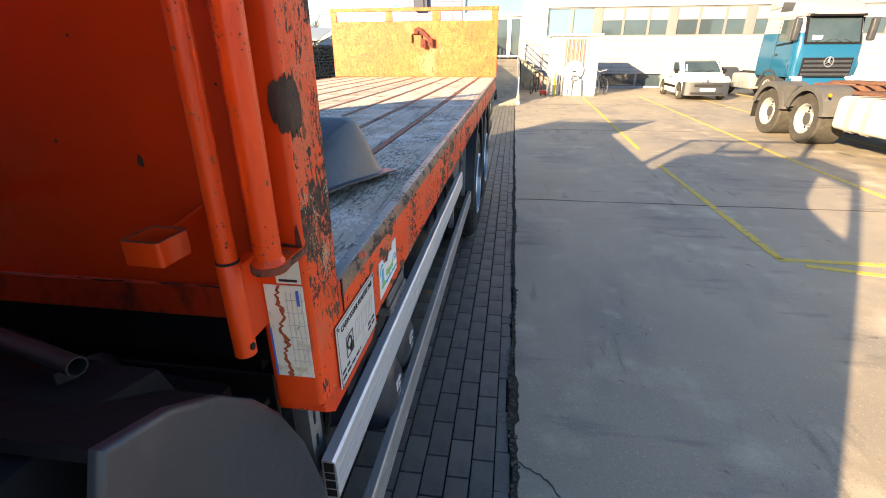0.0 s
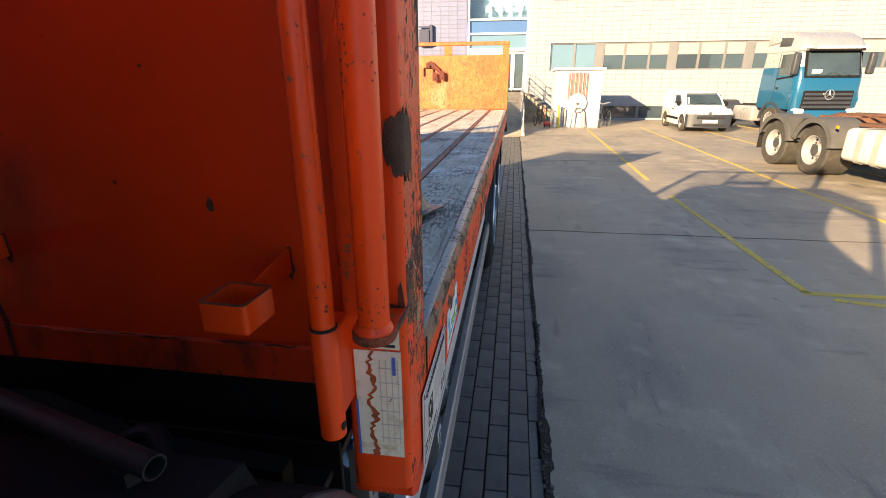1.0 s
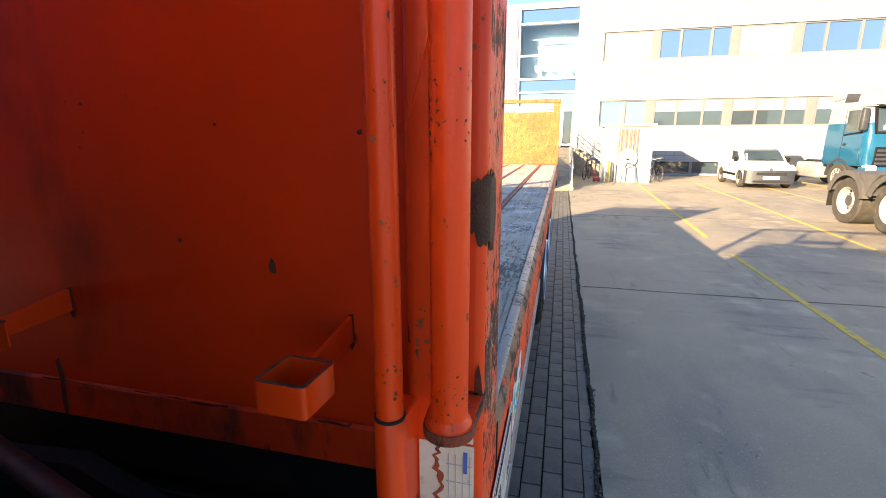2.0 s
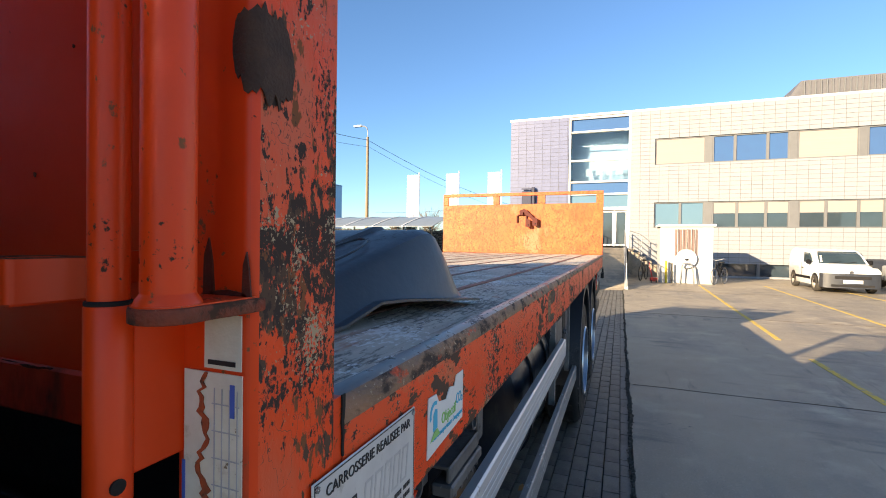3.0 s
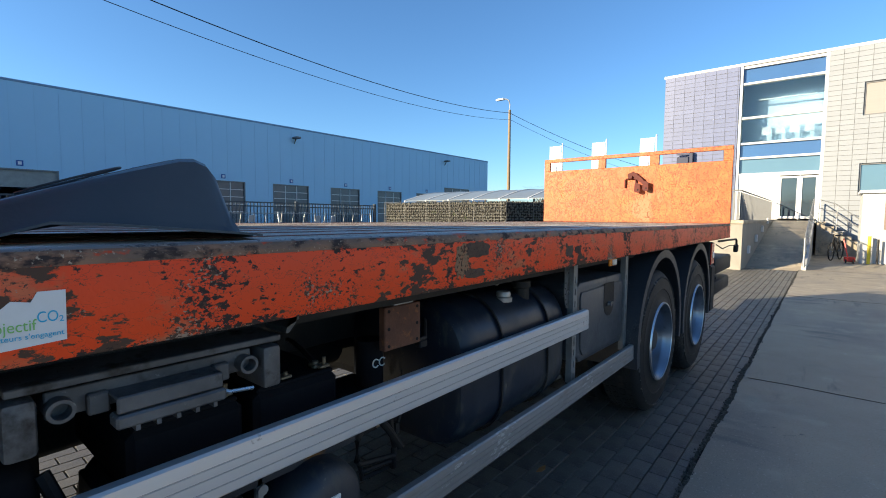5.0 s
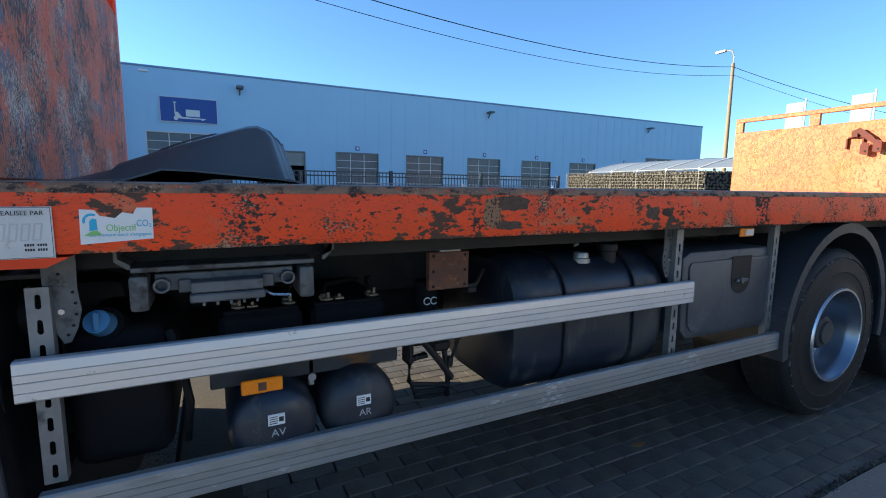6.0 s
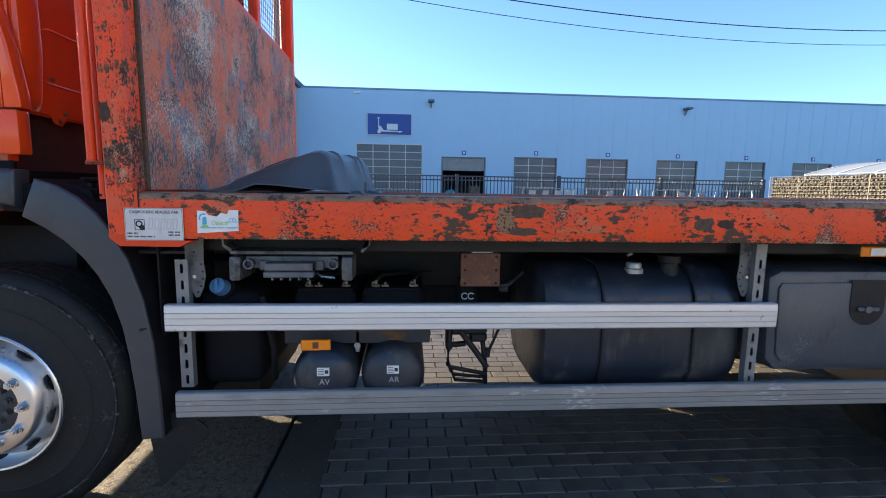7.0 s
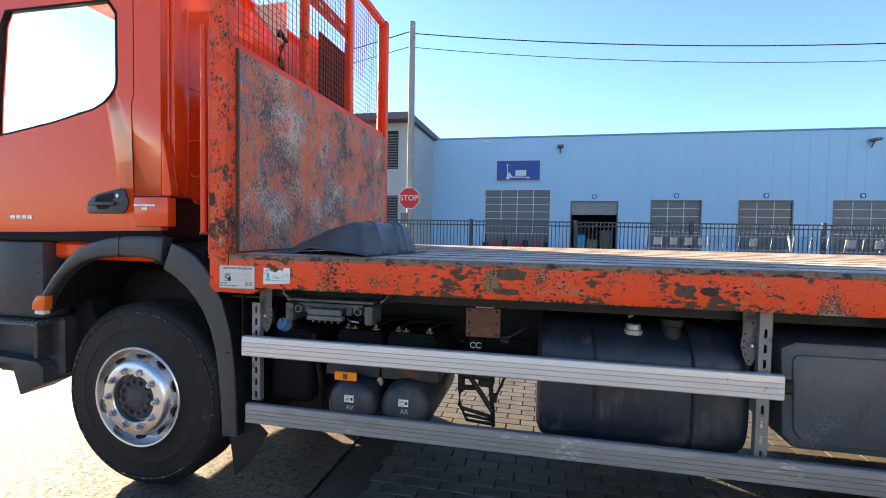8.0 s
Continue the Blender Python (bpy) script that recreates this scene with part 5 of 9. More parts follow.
# load bed
bm = B()
box(bm, -0.06, 0.0, 0.1525, REAR, 1.268, 1.416, 0.003, seg=2)
part("side_rail", bm, M["paint_chipped"], truck, "orange side rail with chipped paint")
bm = B()
prism(bm, [(0.0008, 1.4130), (0.0006, 1.4200), (-0.0030, 1.4290), (-0.0085, 1.4365), (-0.0150, 1.4400), (-0.027, 1.4405), (-0.027, 1.4165), (-0.010, 1.4165), (-0.003, 1.4130)], "y", 0.1515, REAR)
bm.normal_update()
for f in bm.faces:
    f.material_index = 1 if f.normal.x > 0.60 else 0
part("rail_top", bm, [M["paint_top"], M["edge_tan"]], truck, "trodden rounded edge of the load bed")
bm = B()
box(bm, -2.5, -2.44, 0.14, REAR, 1.262, DECK, 0.006)
part("side_rail", bm, M["paint_chipped"], truck)
bm = B()
box(bm, -2.44, -0.06, REAR - 0.06, REAR, 1.262, DECK, 0.006)
part("end_rail", bm, M["paint_chipped"], truck)
for k in range(17):
    bm = B()
    box(bm, -2.44, -0.062, 0.15 + k * 0.41, 0.21 + k * 0.41, 1.27, DECK - 0.05)
    part("cross_bearer", bm, M["chassis"], truck)
bm = B()
box(bm, -2.44, -0.062, 0.14, REAR - 0.06, DECK - 0.05, DECK - 0.03)
deck = part("deck", bm, M["chassis"], truck)
n, w = 10, (2.44 - 0.036) / 10
for k in range(n):
    bm = B()
    x0 = -0.024 - k * w
    box(bm, x0 - w + 0.034, x0 - 0.004, 0.142, REAR - 0.064, DECK - 0.029, DECK + 0.002, 0.003)
    part("plank", bm, M["deck"], deck)
    bm = B()
    box(bm, x0 - w + 0.004, x0 - w + 0.030, 0.142, REAR - 0.064, DECK - 0.029, DECK + 0.004, 0.002)
    part("strip", bm, M["strip"], deck)

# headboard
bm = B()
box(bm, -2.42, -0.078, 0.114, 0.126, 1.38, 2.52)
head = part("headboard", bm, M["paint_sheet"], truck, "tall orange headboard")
bm = B()
box(bm, -2.42, -0.095, 0.127, 0.140, 1.445, 2.515, 0.003)
part("lining", bm, M["board_back"], head, "scuffed lining board worn to dark streaks")
bm = B()
box(bm, -0.094, -0.080, 0.127, 0.150, 1.445, 2.515, 0.003)
part("lining_edge", bm, M["bare_brown"], head)
FR = 0.036                                   # front face of the post
post_plan = [(-0.077, 0.136), (-0.077, FR + 0.010)] + [(-0.067 - 0.010 * math.cos(math.radians(a)), FR + 0.010 - 0.010 * math.sin(math.radians(a))) for a in (18, 36, 54, 72, 90)]
post_plan += [(-0.010 + 0.010 * math.sin(math.radians(a)), FR + 0.010 - 0.010 * math.cos(math.radians(a))) for a in (0, 18, 36, 54, 72, 90)] + [(0.0, 0.136)]
bm = B()
prism(bm, post_plan, "z", 1.285, 3.70)
bm.normal_update()
for f in bm.faces:
    f.material_index = 1 if f.normal.x > 0.97 or f.normal.y > 0.5 else 2 if f.normal.x > 0.55 else 0
part("post", bm, [M["paint_front"], M["paint_worn"], M["paint_spotted"]], head, "orange post with paint worn to brown metal")
bm = B()
box(bm, -2.5, -2.425, FR, 0.136, 1.27, 3.70, 0.012)
part("post", bm, M["paint"], head)
# raised plate between the stake pipes
bm = B()
prism(bm, [(-0.069, 1.80), (-0.047, 1.875), (-0.030, 1.875), (-0.030, 2.30), (-0.069, 2.30)], "y", FR - 0.004, FR)
part("stiffener", bm, M["paint_front"], head)
bm = B()
prism(bm, [(FR + 0.012, 1.4415), (FR + 0.012, 1.284), (FR + 0.001, 1.284), (FR + 0.006, 1.268), (0.075, 1.240), (0.285, 1.238), (0.33, 1.2612), (0.1495, 1.2612), (0.1495, 1.4415)], "x", -0.076, -0.0006)
part("corner_plate", bm, M["paint_front"], head)
# bent crack between corner plate and rail
bm = B()
side = [(0.1495, 1.4425), (0.1500, 1.430), (0.1490, 1.417), (0.1505, 1.404), (0.1500, 1.392), (0.1508, 1.384)]
band(bm, [(y + 0.0045 - k * 0.0006, z) for k, (y, z) in enumerate(side)], [(y - 0.001, z) for y, z in side], "x", -0.0004, 0.0012)
part("crack", bm, M["dark_hole"], head)
# bare patch where the paint has come off, round the corner of the post
rp = random.Random(5)
bm = B()
n_s, r_b = 22, 0.010


def round_corner(s_, lift):
    """A place on the post's skin: s_ runs from the front face round the corner to the side."""
    arc = r_b * math.pi / 2
    if s_ < 0:
        return (-r_b + s_, FR - lift)
    if s_ > arc:
        return (lift, FR + r_b + s_ - arc)
    a = s_ / r_b
    return (-r_b + (r_b + lift) * math.sin(a), FR + r_b - (r_b + lift) * math.cos(a))


rows_ = []
for k in range(n_s + 1):
    u = k / n_s
    s_ = -0.008 + 0.054 * u
    h = math.sqrt(max(0.0, 1 - (2 * u - 1) ** 2)) * 0.031 + 0.002
    z0, z1 = 1.722 - h * rp.uniform(0.75, 1.15) - 0.006 * u, 1.726 + h * rp.uniform(0.8, 1.1) - 0.008 * u
    rows_.append([bm.verts.new((*round_corner(s_, 0.0012), z0 + (z1 - z0) * v)) for v in (0, 0.25, 0.5, 0.75, 1)])
for a, b in zip(rows_, rows_[1:]):
    for q in range(4):
        bm.faces.new((a[q], b[q], b[q + 1], a[q + 1]))
bmesh.ops.recalc_face_normals(bm, faces=bm.faces)
bmesh.ops.solidify(bm, geom=bm.faces[:], thickness=0.001)
part("bare_patch", bm, M["bare"], head, "bare brown metal where paint came off")
# front face: lower folded edge and stake pipes
bm = B()
box(bm, -2.42, -0.080, 0.105, 0.1135, 1.380, 1.440, 0.004)
part("lower_fold", bm, M["paint_fold"], head)
PA, PB = (-0.0755, -0.013), (-0.0215, -0.012)
for (x, y), z0, r in ((PA, 1.535, 0.0122), (PB, 1.54, 0.0158)):
    bm = B()
    rod(bm, (x, y, z0), (x, y, 2.62), r, 24)
    part("stake", bm, M["paint_spotted"], head, "orange tube with chipped paint")
bm = B()
lathe(bm, [(0.0142, 1.410), (0.0142, 1.541), (0.0126, 1.5435), (0.0124, 1.535)], (PA[0], PA[1], 0), "z", 24)
lathe(bm, [(0.0142, 1.410), (0.0118, 1.410), (0.0118, 1.53)], (PA[0], PA[1], 0), "z", 24)
part("stake_sleeve", bm, M["paint"], head)
bm = B()
lathe(bm, [(0.0127, 1.5415), (0.0140, 1.5425), (0.0140, 1.5445), (0.0127, 1.5455)], (PA[0], PA[1], 0), "z", 24)
part("sleeve_gap", bm, M["dark_hole"], head)
plate_plan = [(-0.046, FR), (-0.046, 0.006)] + [(PB[0] - 0.0005 - 0.0225 * math.cos(math.radians(a)), PB[1] - 0.0215 * math.sin(math.radians(a))) for a in range(0, 181, 15)] + [(-0.0005, 0.006), (0.0012, 0.020), (0.0012, FR + 0.012), (-0.012, FR)]
bm = B()
prism(bm, plate_plan, "z", 1.5350, 1.5450, 0.0015)
collar = part("collar_plate", bm, M["collar_worn"], head, "worn flat collar plate under the tube")
bm = B()
prism(bm, [(PB[0] + (x - PB[0]) * 0.93, PB[1] + (y - PB[1]) * 0.93) if y < 0.02 else (x * 0.9 - 0.002, y - 0.001) for x, y in plate_plan], "z", 1.5451, 1.5462)
part("paint_skin", bm, M["paint_front"], collar)
bm = B()
lathe(bm, [(0.0158, 1.5462), (0.0195, 1.5462), (0.0185, 1.549), (0.0165, 1.5515), (0.0158, 1.553)], (PB[0], PB[1], 0), "z", 24)
part("weld_bead", bm, M["paint_spotted"], collar)
for x0, x1, z0, z1 in ((-0.046, -0.035, 1.546, 1.588), (-0.009, -0.0005, 1.546, 1.578), (-0.040, -0.004, 1.5445, 1.5505)):
    bm = B()
    prism(bm, [(x0, z0), (x1, z0), (x1 - 0.002, z0 + (z1 - z0) * 0.6), ((x0 + x1) / 2, z1), (x0 + 0.001, z0 + (z1 - z0) * 0.7)], "y", FR - 0.0014, FR)
    part("weld", bm, M["stain"], head)
bm = B()
box(bm, -0.084, -0.066, -0.004, FR + 0.002, 1.425, 1.536, 0.002)
part("sleeve_bracket", bm, M["paint"], head)
bm = B()
rod(bm, (-0.0625, -0.016, 1.424), (-0.0608, -0.016, 1.424), 0.0052, 14)
part("hole", bm, M["dark_hole"], head)


def pocket(x, z, turn):
    """An open square pocket with rounded corners on a flat arm."""
    y, s = -0.0065, 0.0270
    m = pose(x, y, 0, 0, 0, turn)

    def ring(h, r):
        c = h - r
        return [(qx * c + r * math.cos(math.radians(a0 + 30 * k)), qy * c + r * math.sin(math.radians(a0 + 30 * k)))
                for qx, qy, a0 in ((1, 1, 0), (-1, 1, 90), (-1, -1, 180), (1, -1, 270)) for k in range(4)]
    o, i_ = ring(s, 0.0055), ring(s - 0.0036, 0.0030)
    bm = B()
    band(bm, o + [o[0]], i_ + [i_[0]], "z", z - 0.031, z)
    bmesh.ops.remove_doubles(bm, verts=bm.verts, dist=1e-5)
    bmesh.ops.transform(bm, matrix=m, verts=bm.verts)
    p = part("pocket", bm, M["paint"], head, "small open square pocket")
    bm = B()
    band(bm, o + [o[0]], i_ + [i_[0]], "z", z + 0.0001, z + 0.0011)
    bmesh.ops.transform(bm, matrix=m, verts=bm.verts)
    part("rim", bm, M["collar_worn"], p, "rim worn through the paint")
    bm = B()
    box(bm, -s + 0.003, s - 0.003, -s + 0.003, s - 0.003, z - 0.033, z - 0.030, 0, m)
    part("floor", bm, M["paint"], p)
    bm = B()
    prism(bm, [(y + s - 0.004, z - 0.027), (y + s - 0.004, z - 0.003), (0.113, z + 0.010), (0.113, z - 0.022)], "x", x - 0.002, x + 0.003)
    part("arm", bm, M["paint"], p)
    bm = B()
    prism(bm, [(x - 0.002, z + 0.011), (x + 0.0035, z + 0.012), (x + 0.004, z - 0.010), (x + 0.0065, z - 0.020), (x + 0.001, z - 0.033), (x - 0.003, z - 0.026)], "y", 0.1110, 0.1138)
    part("weld", bm, M["stain"], p)


pocket(-0.1715, 1.571, -3)
pocket(-0.60, 1.571, -3)
# paper label on the post's front
LY = FR - 0.0012
bm = B()
box(bm, -0.064, -0.008, LY, FR - 0.0002, 1.338, 1.489)
lab = part("pressure_label", bm, M["paper"], head, "torn white paper label with a blue edge")
bm = B()
box(bm, -0.0655, -0.0625, LY - 0.0006, LY - 0.0001, 1.338, 1.42)
part("blue_edge", bm, M["ink_blue"], lab)
bm = B()
pts = [(-0.045 + rp.uniform(-0.0025, 0.0025) + 0.003 * math.sin(i * 0.5), 1.337 + i * 0.0038) for i in range(41)]
wide = [0.0012 + 0.0030 * max(0.0, math.sin(i * 0.42 + 1.0)) ** 2 * rp.uniform(0.5, 1.1) for i in range(41)]
band(bm, [(x + w_ + rp.uniform(0.0, 0.002), z) for (x, z), w_ in zip(pts, wide)], [(x - w_ * 0.5 - rp.uniform(0.0, 0.002), z) for (x, z), w_ in zip(pts, wide)], "y", LY - 0.0011, LY - 0.0003)
part("tear", bm, M["tear"], lab, "brown tear down the paper")
bm = B()
for k in range(4):
    box(bm, -0.034 + k * 0.0072, -0.0332 + k * 0.0072, LY - 0.0006, LY - 0.0001, 1.36, 1.478)
for k in range(6):
    box(bm, -0.036, -0.010, LY - 0.0006, LY - 0.0001, 1.366 + k * 0.02, 1.3668 + k * 0.02)
part("grid_line", bm, M["ink_grey"], lab)
bm = B()
box(bm, -0.0185, -0.0145, LY - 0.0008, LY - 0.0002, 1.458, 1.482)
part("blue_bar", bm, M["ink_blue"], lab)
bm = B()
box(bm, -0.044, -0.009, LY, FR - 0.0002, 1.492, 1.532)
lab2 = part("code_label", bm, M["paper"], head, "small white label above the paper")
bm = B()
box(bm, -0.040, -0.014, LY - 0.0006, LY - 0.0001, 1.495, 1.4985)
part("bar", bm, M["ink"], lab2)
# chips and stains on the front sheet
for x, z, a, b in ((-0.271, 1.633, 0.006, 0.010), (-0.40, 1.66, 0.002, 0.003), (-0.15, 1.79, 0.003, 0.003), (-0.13, 1.74, 0.002, 0.003), (-0.33, 1.80, 0.002, 0.002)):
    bm = B()
    prism(bm, [(x + a * math.cos(q) * rp.uniform(0.6, 1.2), z + b * math.sin(q) * rp.uniform(0.6, 1.2)) for q in np.linspace(0, 6.2832, 12)[:-1]], "y", 0.1125, 0.1138)
    part("paint_chip", bm, M["bare"], head)

xs = -0.72
while xs < -0.12:
    xs += rp.choice((0.02, 0.035, 0.06, 0.09))
    a, b = rp.uniform(0.006, 0.030), rp.uniform(0.0006, 0.0022)
    zc = 1.4395 + rp.uniform(-0.002, 0.002)
    bm = B()
    prism(bm, [(xs + a * math.cos(q) * rp.uniform(0.5, 1.2), zc + b * math.sin(q) * rp.uniform(0.3, 1.4)) for q in np.linspace(0, 6.2832, 13)[:-1]], "y", 0.1040, 0.1052)
    part("seam_stain", bm, M["stain"], head)
bm = B()
prism(bm, [(-0.640, 1.382), (-0.634, 1.382), (-0.632, 1.42), (-0.628, 1.445), (-0.634, 1.475), (-0.639, 1.47), (-0.637, 1.44), (-0.641, 1.41)], "y", 0.1035, 0.1052)
part("seam_stain", bm, M["stain"], head)

# upper mesh frame of the headboard
Z0, Z1 = 2.52, 3.64
for x, hw, mt in ((-1.62, 0.032, "paint"), (-0.88, 0.017, "paint_worn")):
    bm = B()
    box(bm, x - hw, x + hw, 0.055, 0.115, Z0, Z1, 0.006)
    part("upright", bm, M[mt], head)
bm = B()
box(bm, -2.424, -0.078, 0.055, 0.115, Z1, Z1 + 0.06, 0.006)
part("top_bar", bm, M["paint"], head)
bm = B()
box(bm, -2.424, -0.078, 0.060, 0.113, 2.515, 2.565, 0.004)
part("lower_bar", bm, M["paint"], head)
bm = B()
box(bm, -1.587, -0.898, 0.070, 0.082, 3.17, 3.29, 0.004)
mid = part("middle_bar", bm, M["paint"], head)
# White plates stand for the bright backdrop showing through the bar's slots.
for x in (-1.48, -1.30, -1.12, -1.0):
    bm = B()
    box(bm, x - 0.035, x + 0.035, 0.0823, 0.0835, 3.215, 3.245, 0.0004)
    part("slot", bm, M["white_wall"], mid)
for a, b in ((-2.42, -1.655), (-1.585, -0.90), (-0.86, -0.08)):
    bm = B()
    k = a
    while k < b:
        box(bm, k - 0.0016, k + 0.0016, 0.083, 0.087, Z0, Z1)
        k += 0.046
    z = Z0
    while z < Z1:
        box(bm, a, b, 0.0875, 0.0907, z - 0.0016, z + 0.0016)
        z += 0.046
    part("wire_mesh", bm, M["wire_orange"], head, "orange-brown wire mesh")
# stand-in plates for what shows through the mesh, in the gap behind the cab
bm = B()
box(bm, -1.44, -1.20, -0.115, -0.100, 2.40, 3.12, 0.004)
part("gap_plate", bm, M["paint"], truck, "orange plate behind the cab")
bm = B()
box(bm, -1.93, -1.455, -0.115, -0.095, 2.40, 3.20, 0.004)
screen_ = part("gap_screen", bm, M["brown_dark"], truck, "dark brown ribbed screen behind the cab")
for k in range(12):
    bm = B()
    box(bm, -1.92 + k * 0.040, -1.905 + k * 0.040, -0.095, -0.085, 2.42, 3.18)
    part("slat", bm, M["brown_dark"], screen_)
# Cream plate in place of the bright view through the cab's opening.
bm = B()
prism(bm, [(-0.60, 2.985), (-0.64, 3.02), (-0.985, 3.21), (-0.985, 2.90), (-0.90, 2.885)], "y", -0.125, -0.115)
cream = part("cream_plate", bm, M["cream_plate"], truck, "cream plate standing for the bright view through the cab opening")
for x, z in ((-0.72, 3.0), (-0.80, 3.03), (-0.88, 3.08), (-0.94, 3.02), (-0.86, 2.96)):
    bm = B()
    rod(bm, (x, -0.1155, z), (x, -0.1135, z), 0.008, 8)
    part("hole", bm, M["dark_hole"], cream)
bm = B()
sweep(bm, [(-0.60, 0.06, 2.80), (-0.64, 0.045, 2.84), (-0.70, 0.05, 2.80), (-0.645, 0.05, 2.74), (-0.62, 0.055, 2.66), (-0.655, 0.058, 2.575)], 0.016, 8)
part("strap", bm, M["rubber"], head, "dark strap tied to the mesh")

# maker's plate and round-cornered sticker on the side
bm = B()
box(bm, 0.0025, 0.0045, 0.100, 0.306, 1.262, 1.381, 0.0008)
plate = part("maker_plate", bm, M["plate_white"], truck, "white maker's plate with black lettering")
bm = B()
for q in ((0.1025, 0.3035, 1.3785, 1.3795), (0.1025, 0.3035, 1.2635, 1.2645), (0.1025, 0.1035, 1.2645, 1.3785), (0.3025, 0.3035, 1.2645, 1.3785)):
    box(bm, 0.0046, 0.005, *q)
part("border", bm, M["ink"], plate)
writing("letters", "CARROSSERIE REALISEE PAR", 0.0150, M["ink"], Matrix.Translation((0.0048, 0.205, 1.366)) @ SIDE @ Matrix.Diagonal((0.92, 1, 1, 1)), plate, "black capitals")
bm = B()
for q in ((0.135, 0.137, 1.300, 1.340), (0.168, 0.170, 1.300, 1.340), (0.137, 0.168, 1.300, 1.302), (0.137, 0.168, 1.338, 1.340), (0.154, 0.168, 1.302, 1.318)):
    box(bm, 0.0046, 0.0052, *q)
emblem = part("emblem", bm, M["ink"], plate, "black square emblem")
bm = B()
lathe(bm, [(0.0075, 0.0046), (0.0125, 0.0046), (0.0125, 0.0052), (0.0075, 0.0052), (0.0075, 0.0046)], (0, 0.1505, 1.323), "x", 20)
box(bm, 0.0046, 0.0052, 0.150, 0.157, 1.306, 1.314)
part("emblem_shape", bm, M["ink"], emblem)
bm = B()
for k in range(5):
    y0 = 0.180 + k * 0.0215
    for a, b in ((0.0, 0.0035), (0.013, 0.0165)):
        prism(bm, [(y0 + a, 1.303), (y0 + b, 1.303), (y0 + b + 0.006, 1.343), (y0 + a + 0.006, 1.343)], "x", 0.0046, 0.0049)
    for z, d in ((1.303, 0.0), (1.340, 0.0055)):
        prism(bm, [(y0 + 0.0035 + d, z), (y0 + 0.013 + d, z), (y0 + 0.0134 + d, z + 0.003), (y0 + 0.0039 + d, z + 0.003)], "x", 0.0046, 0.0049)
part("logo_shape", bm, M["ink_pale"], plate, "faded grey slanted logo shape")
for y0, y1, z in ((0.252, 0.298, 1.2905), (0.252, 0.298, 1.2795), (0.108, 0.146, 1.2855), (0.108, 0.206, 1.2735)):
    bm = B()
    k_ = int((y1 - y0) / 0.0046)
    for c in range(k_):
        if c % 5 != 4:
            box(bm, 0.0046, 0.0050, y0 + c * 0.0046, y0 + c * 0.0046 + 0.0034, z, z + 0.0056)
    part("bar", bm, M["ink"], plate)
for y in (0.106, 0.300):
    for z in (1.268, 1.375):
        bm = B()
        rod(bm, (0.0045, y, z), (0.0065, y, z), 0.003, 8)
        part("rivet", bm, M["steel_bright"], plate)
bm = B()
prism(bm, [(0.354, 1.290), (0.356, 1.374), (0.385, 1.372), (0.395, 1.358), (0.425, 1.352), (0.440, 1.366), (0.462, 1.362), (0.470, 1.377), (0.503, 1.377), (0.502, 1.300)], "x", 0.0008, 0.0022)
stk = part("side_sticker", bm, M["sticker"], truck, "torn white sticker with green and blue print")
bm = B()
prism(bm, [(0.373, 1.322), (0.374, 1.346), (0.380, 1.352), (0.388, 1.350), (0.389, 1.324)], "x", 0.0023, 0.0028)
arc_ = [math.radians(a) for a in range(60, 201, 14)]
band(bm, [(0.3785 + 0.018 * math.cos(a), 1.346 + 0.018 * math.sin(a)) for a in arc_], [(0.3785 + 0.0125 * math.cos(a), 1.346 + 0.0125 * math.sin(a)) for a in arc_], "x", 0.0023, 0.0028)
part("logo_shape", bm, M["ink_cyan"], stk)
bm = B()
prism(bm, [(0.362, 1.311), (0.376, 1.321), (0.388, 1.323), (0.398, 1.312)], "x", 0.0029, 0.0033)
part("logo_shape", bm, M["ink_green"], stk)
writing("letters", "Objectif", 0.0235, M["ink_green"], Matrix.Translation((0.0025, 0.436, 1.328)) @ SIDE @ Matrix.Diagonal((0.80, 1, 1, 1)), stk, "green lettering")
writing("letters", "CO", 0.0235, M["ink_cyan"], Matrix.Translation((0.0025, 0.4805, 1.338)) @ SIDE @ Matrix.Diagonal((0.72, 1, 1, 1)), stk, "blue lettering")
writing("letters", "2", 0.013, M["ink_cyan"], Matrix.Translation((0.0025, 0.4965, 1.333)) @ SIDE, stk, "blue lettering")
writing("letters", "Les transporteurs s'engagent", 0.011, M["ink_cyan"], Matrix.Translation((0.0025, 0.435, 1.312)) @ SIDE, stk, "pale blue small lettering")

# tailboard
TY = 6.885
bm = B()
box(bm, -2.5, 0.0, TY, TY + 0.045, DECK + 0.004, 2.205, 0.005)
tail = part("tailboard", bm, M["tail_paint"], truck, "faded orange tailboard with flaking paint")
bm = B()
box(bm, -2.5, 0.0, TY, TY + 0.045, 2.335, 2.385, 0.005)
part("top_bar", bm, M["tail_paint"], tail)
for a, b in ((-2.5, -2.41), (-1.655, -1.555), (-0.955, -0.84), (-0.10, 0.0)):
    bm = B()
    box(bm, a, b, TY + 0.002, TY + 0.043, 2.206, 2.334)
    part("post", bm, M["tail_paint"], tail)
def shrink(bm, k=0.62, c=Vector((-1.10, TY, 1.99))):
    """Brings the hook and its loop to size about their middle."""
    bmesh.ops.transform(bm, matrix=Matrix.Translation(c) @ Matrix.Diagonal((k, 1, k, 1)) @ Matrix.Translation(-c), verts=bm.verts)


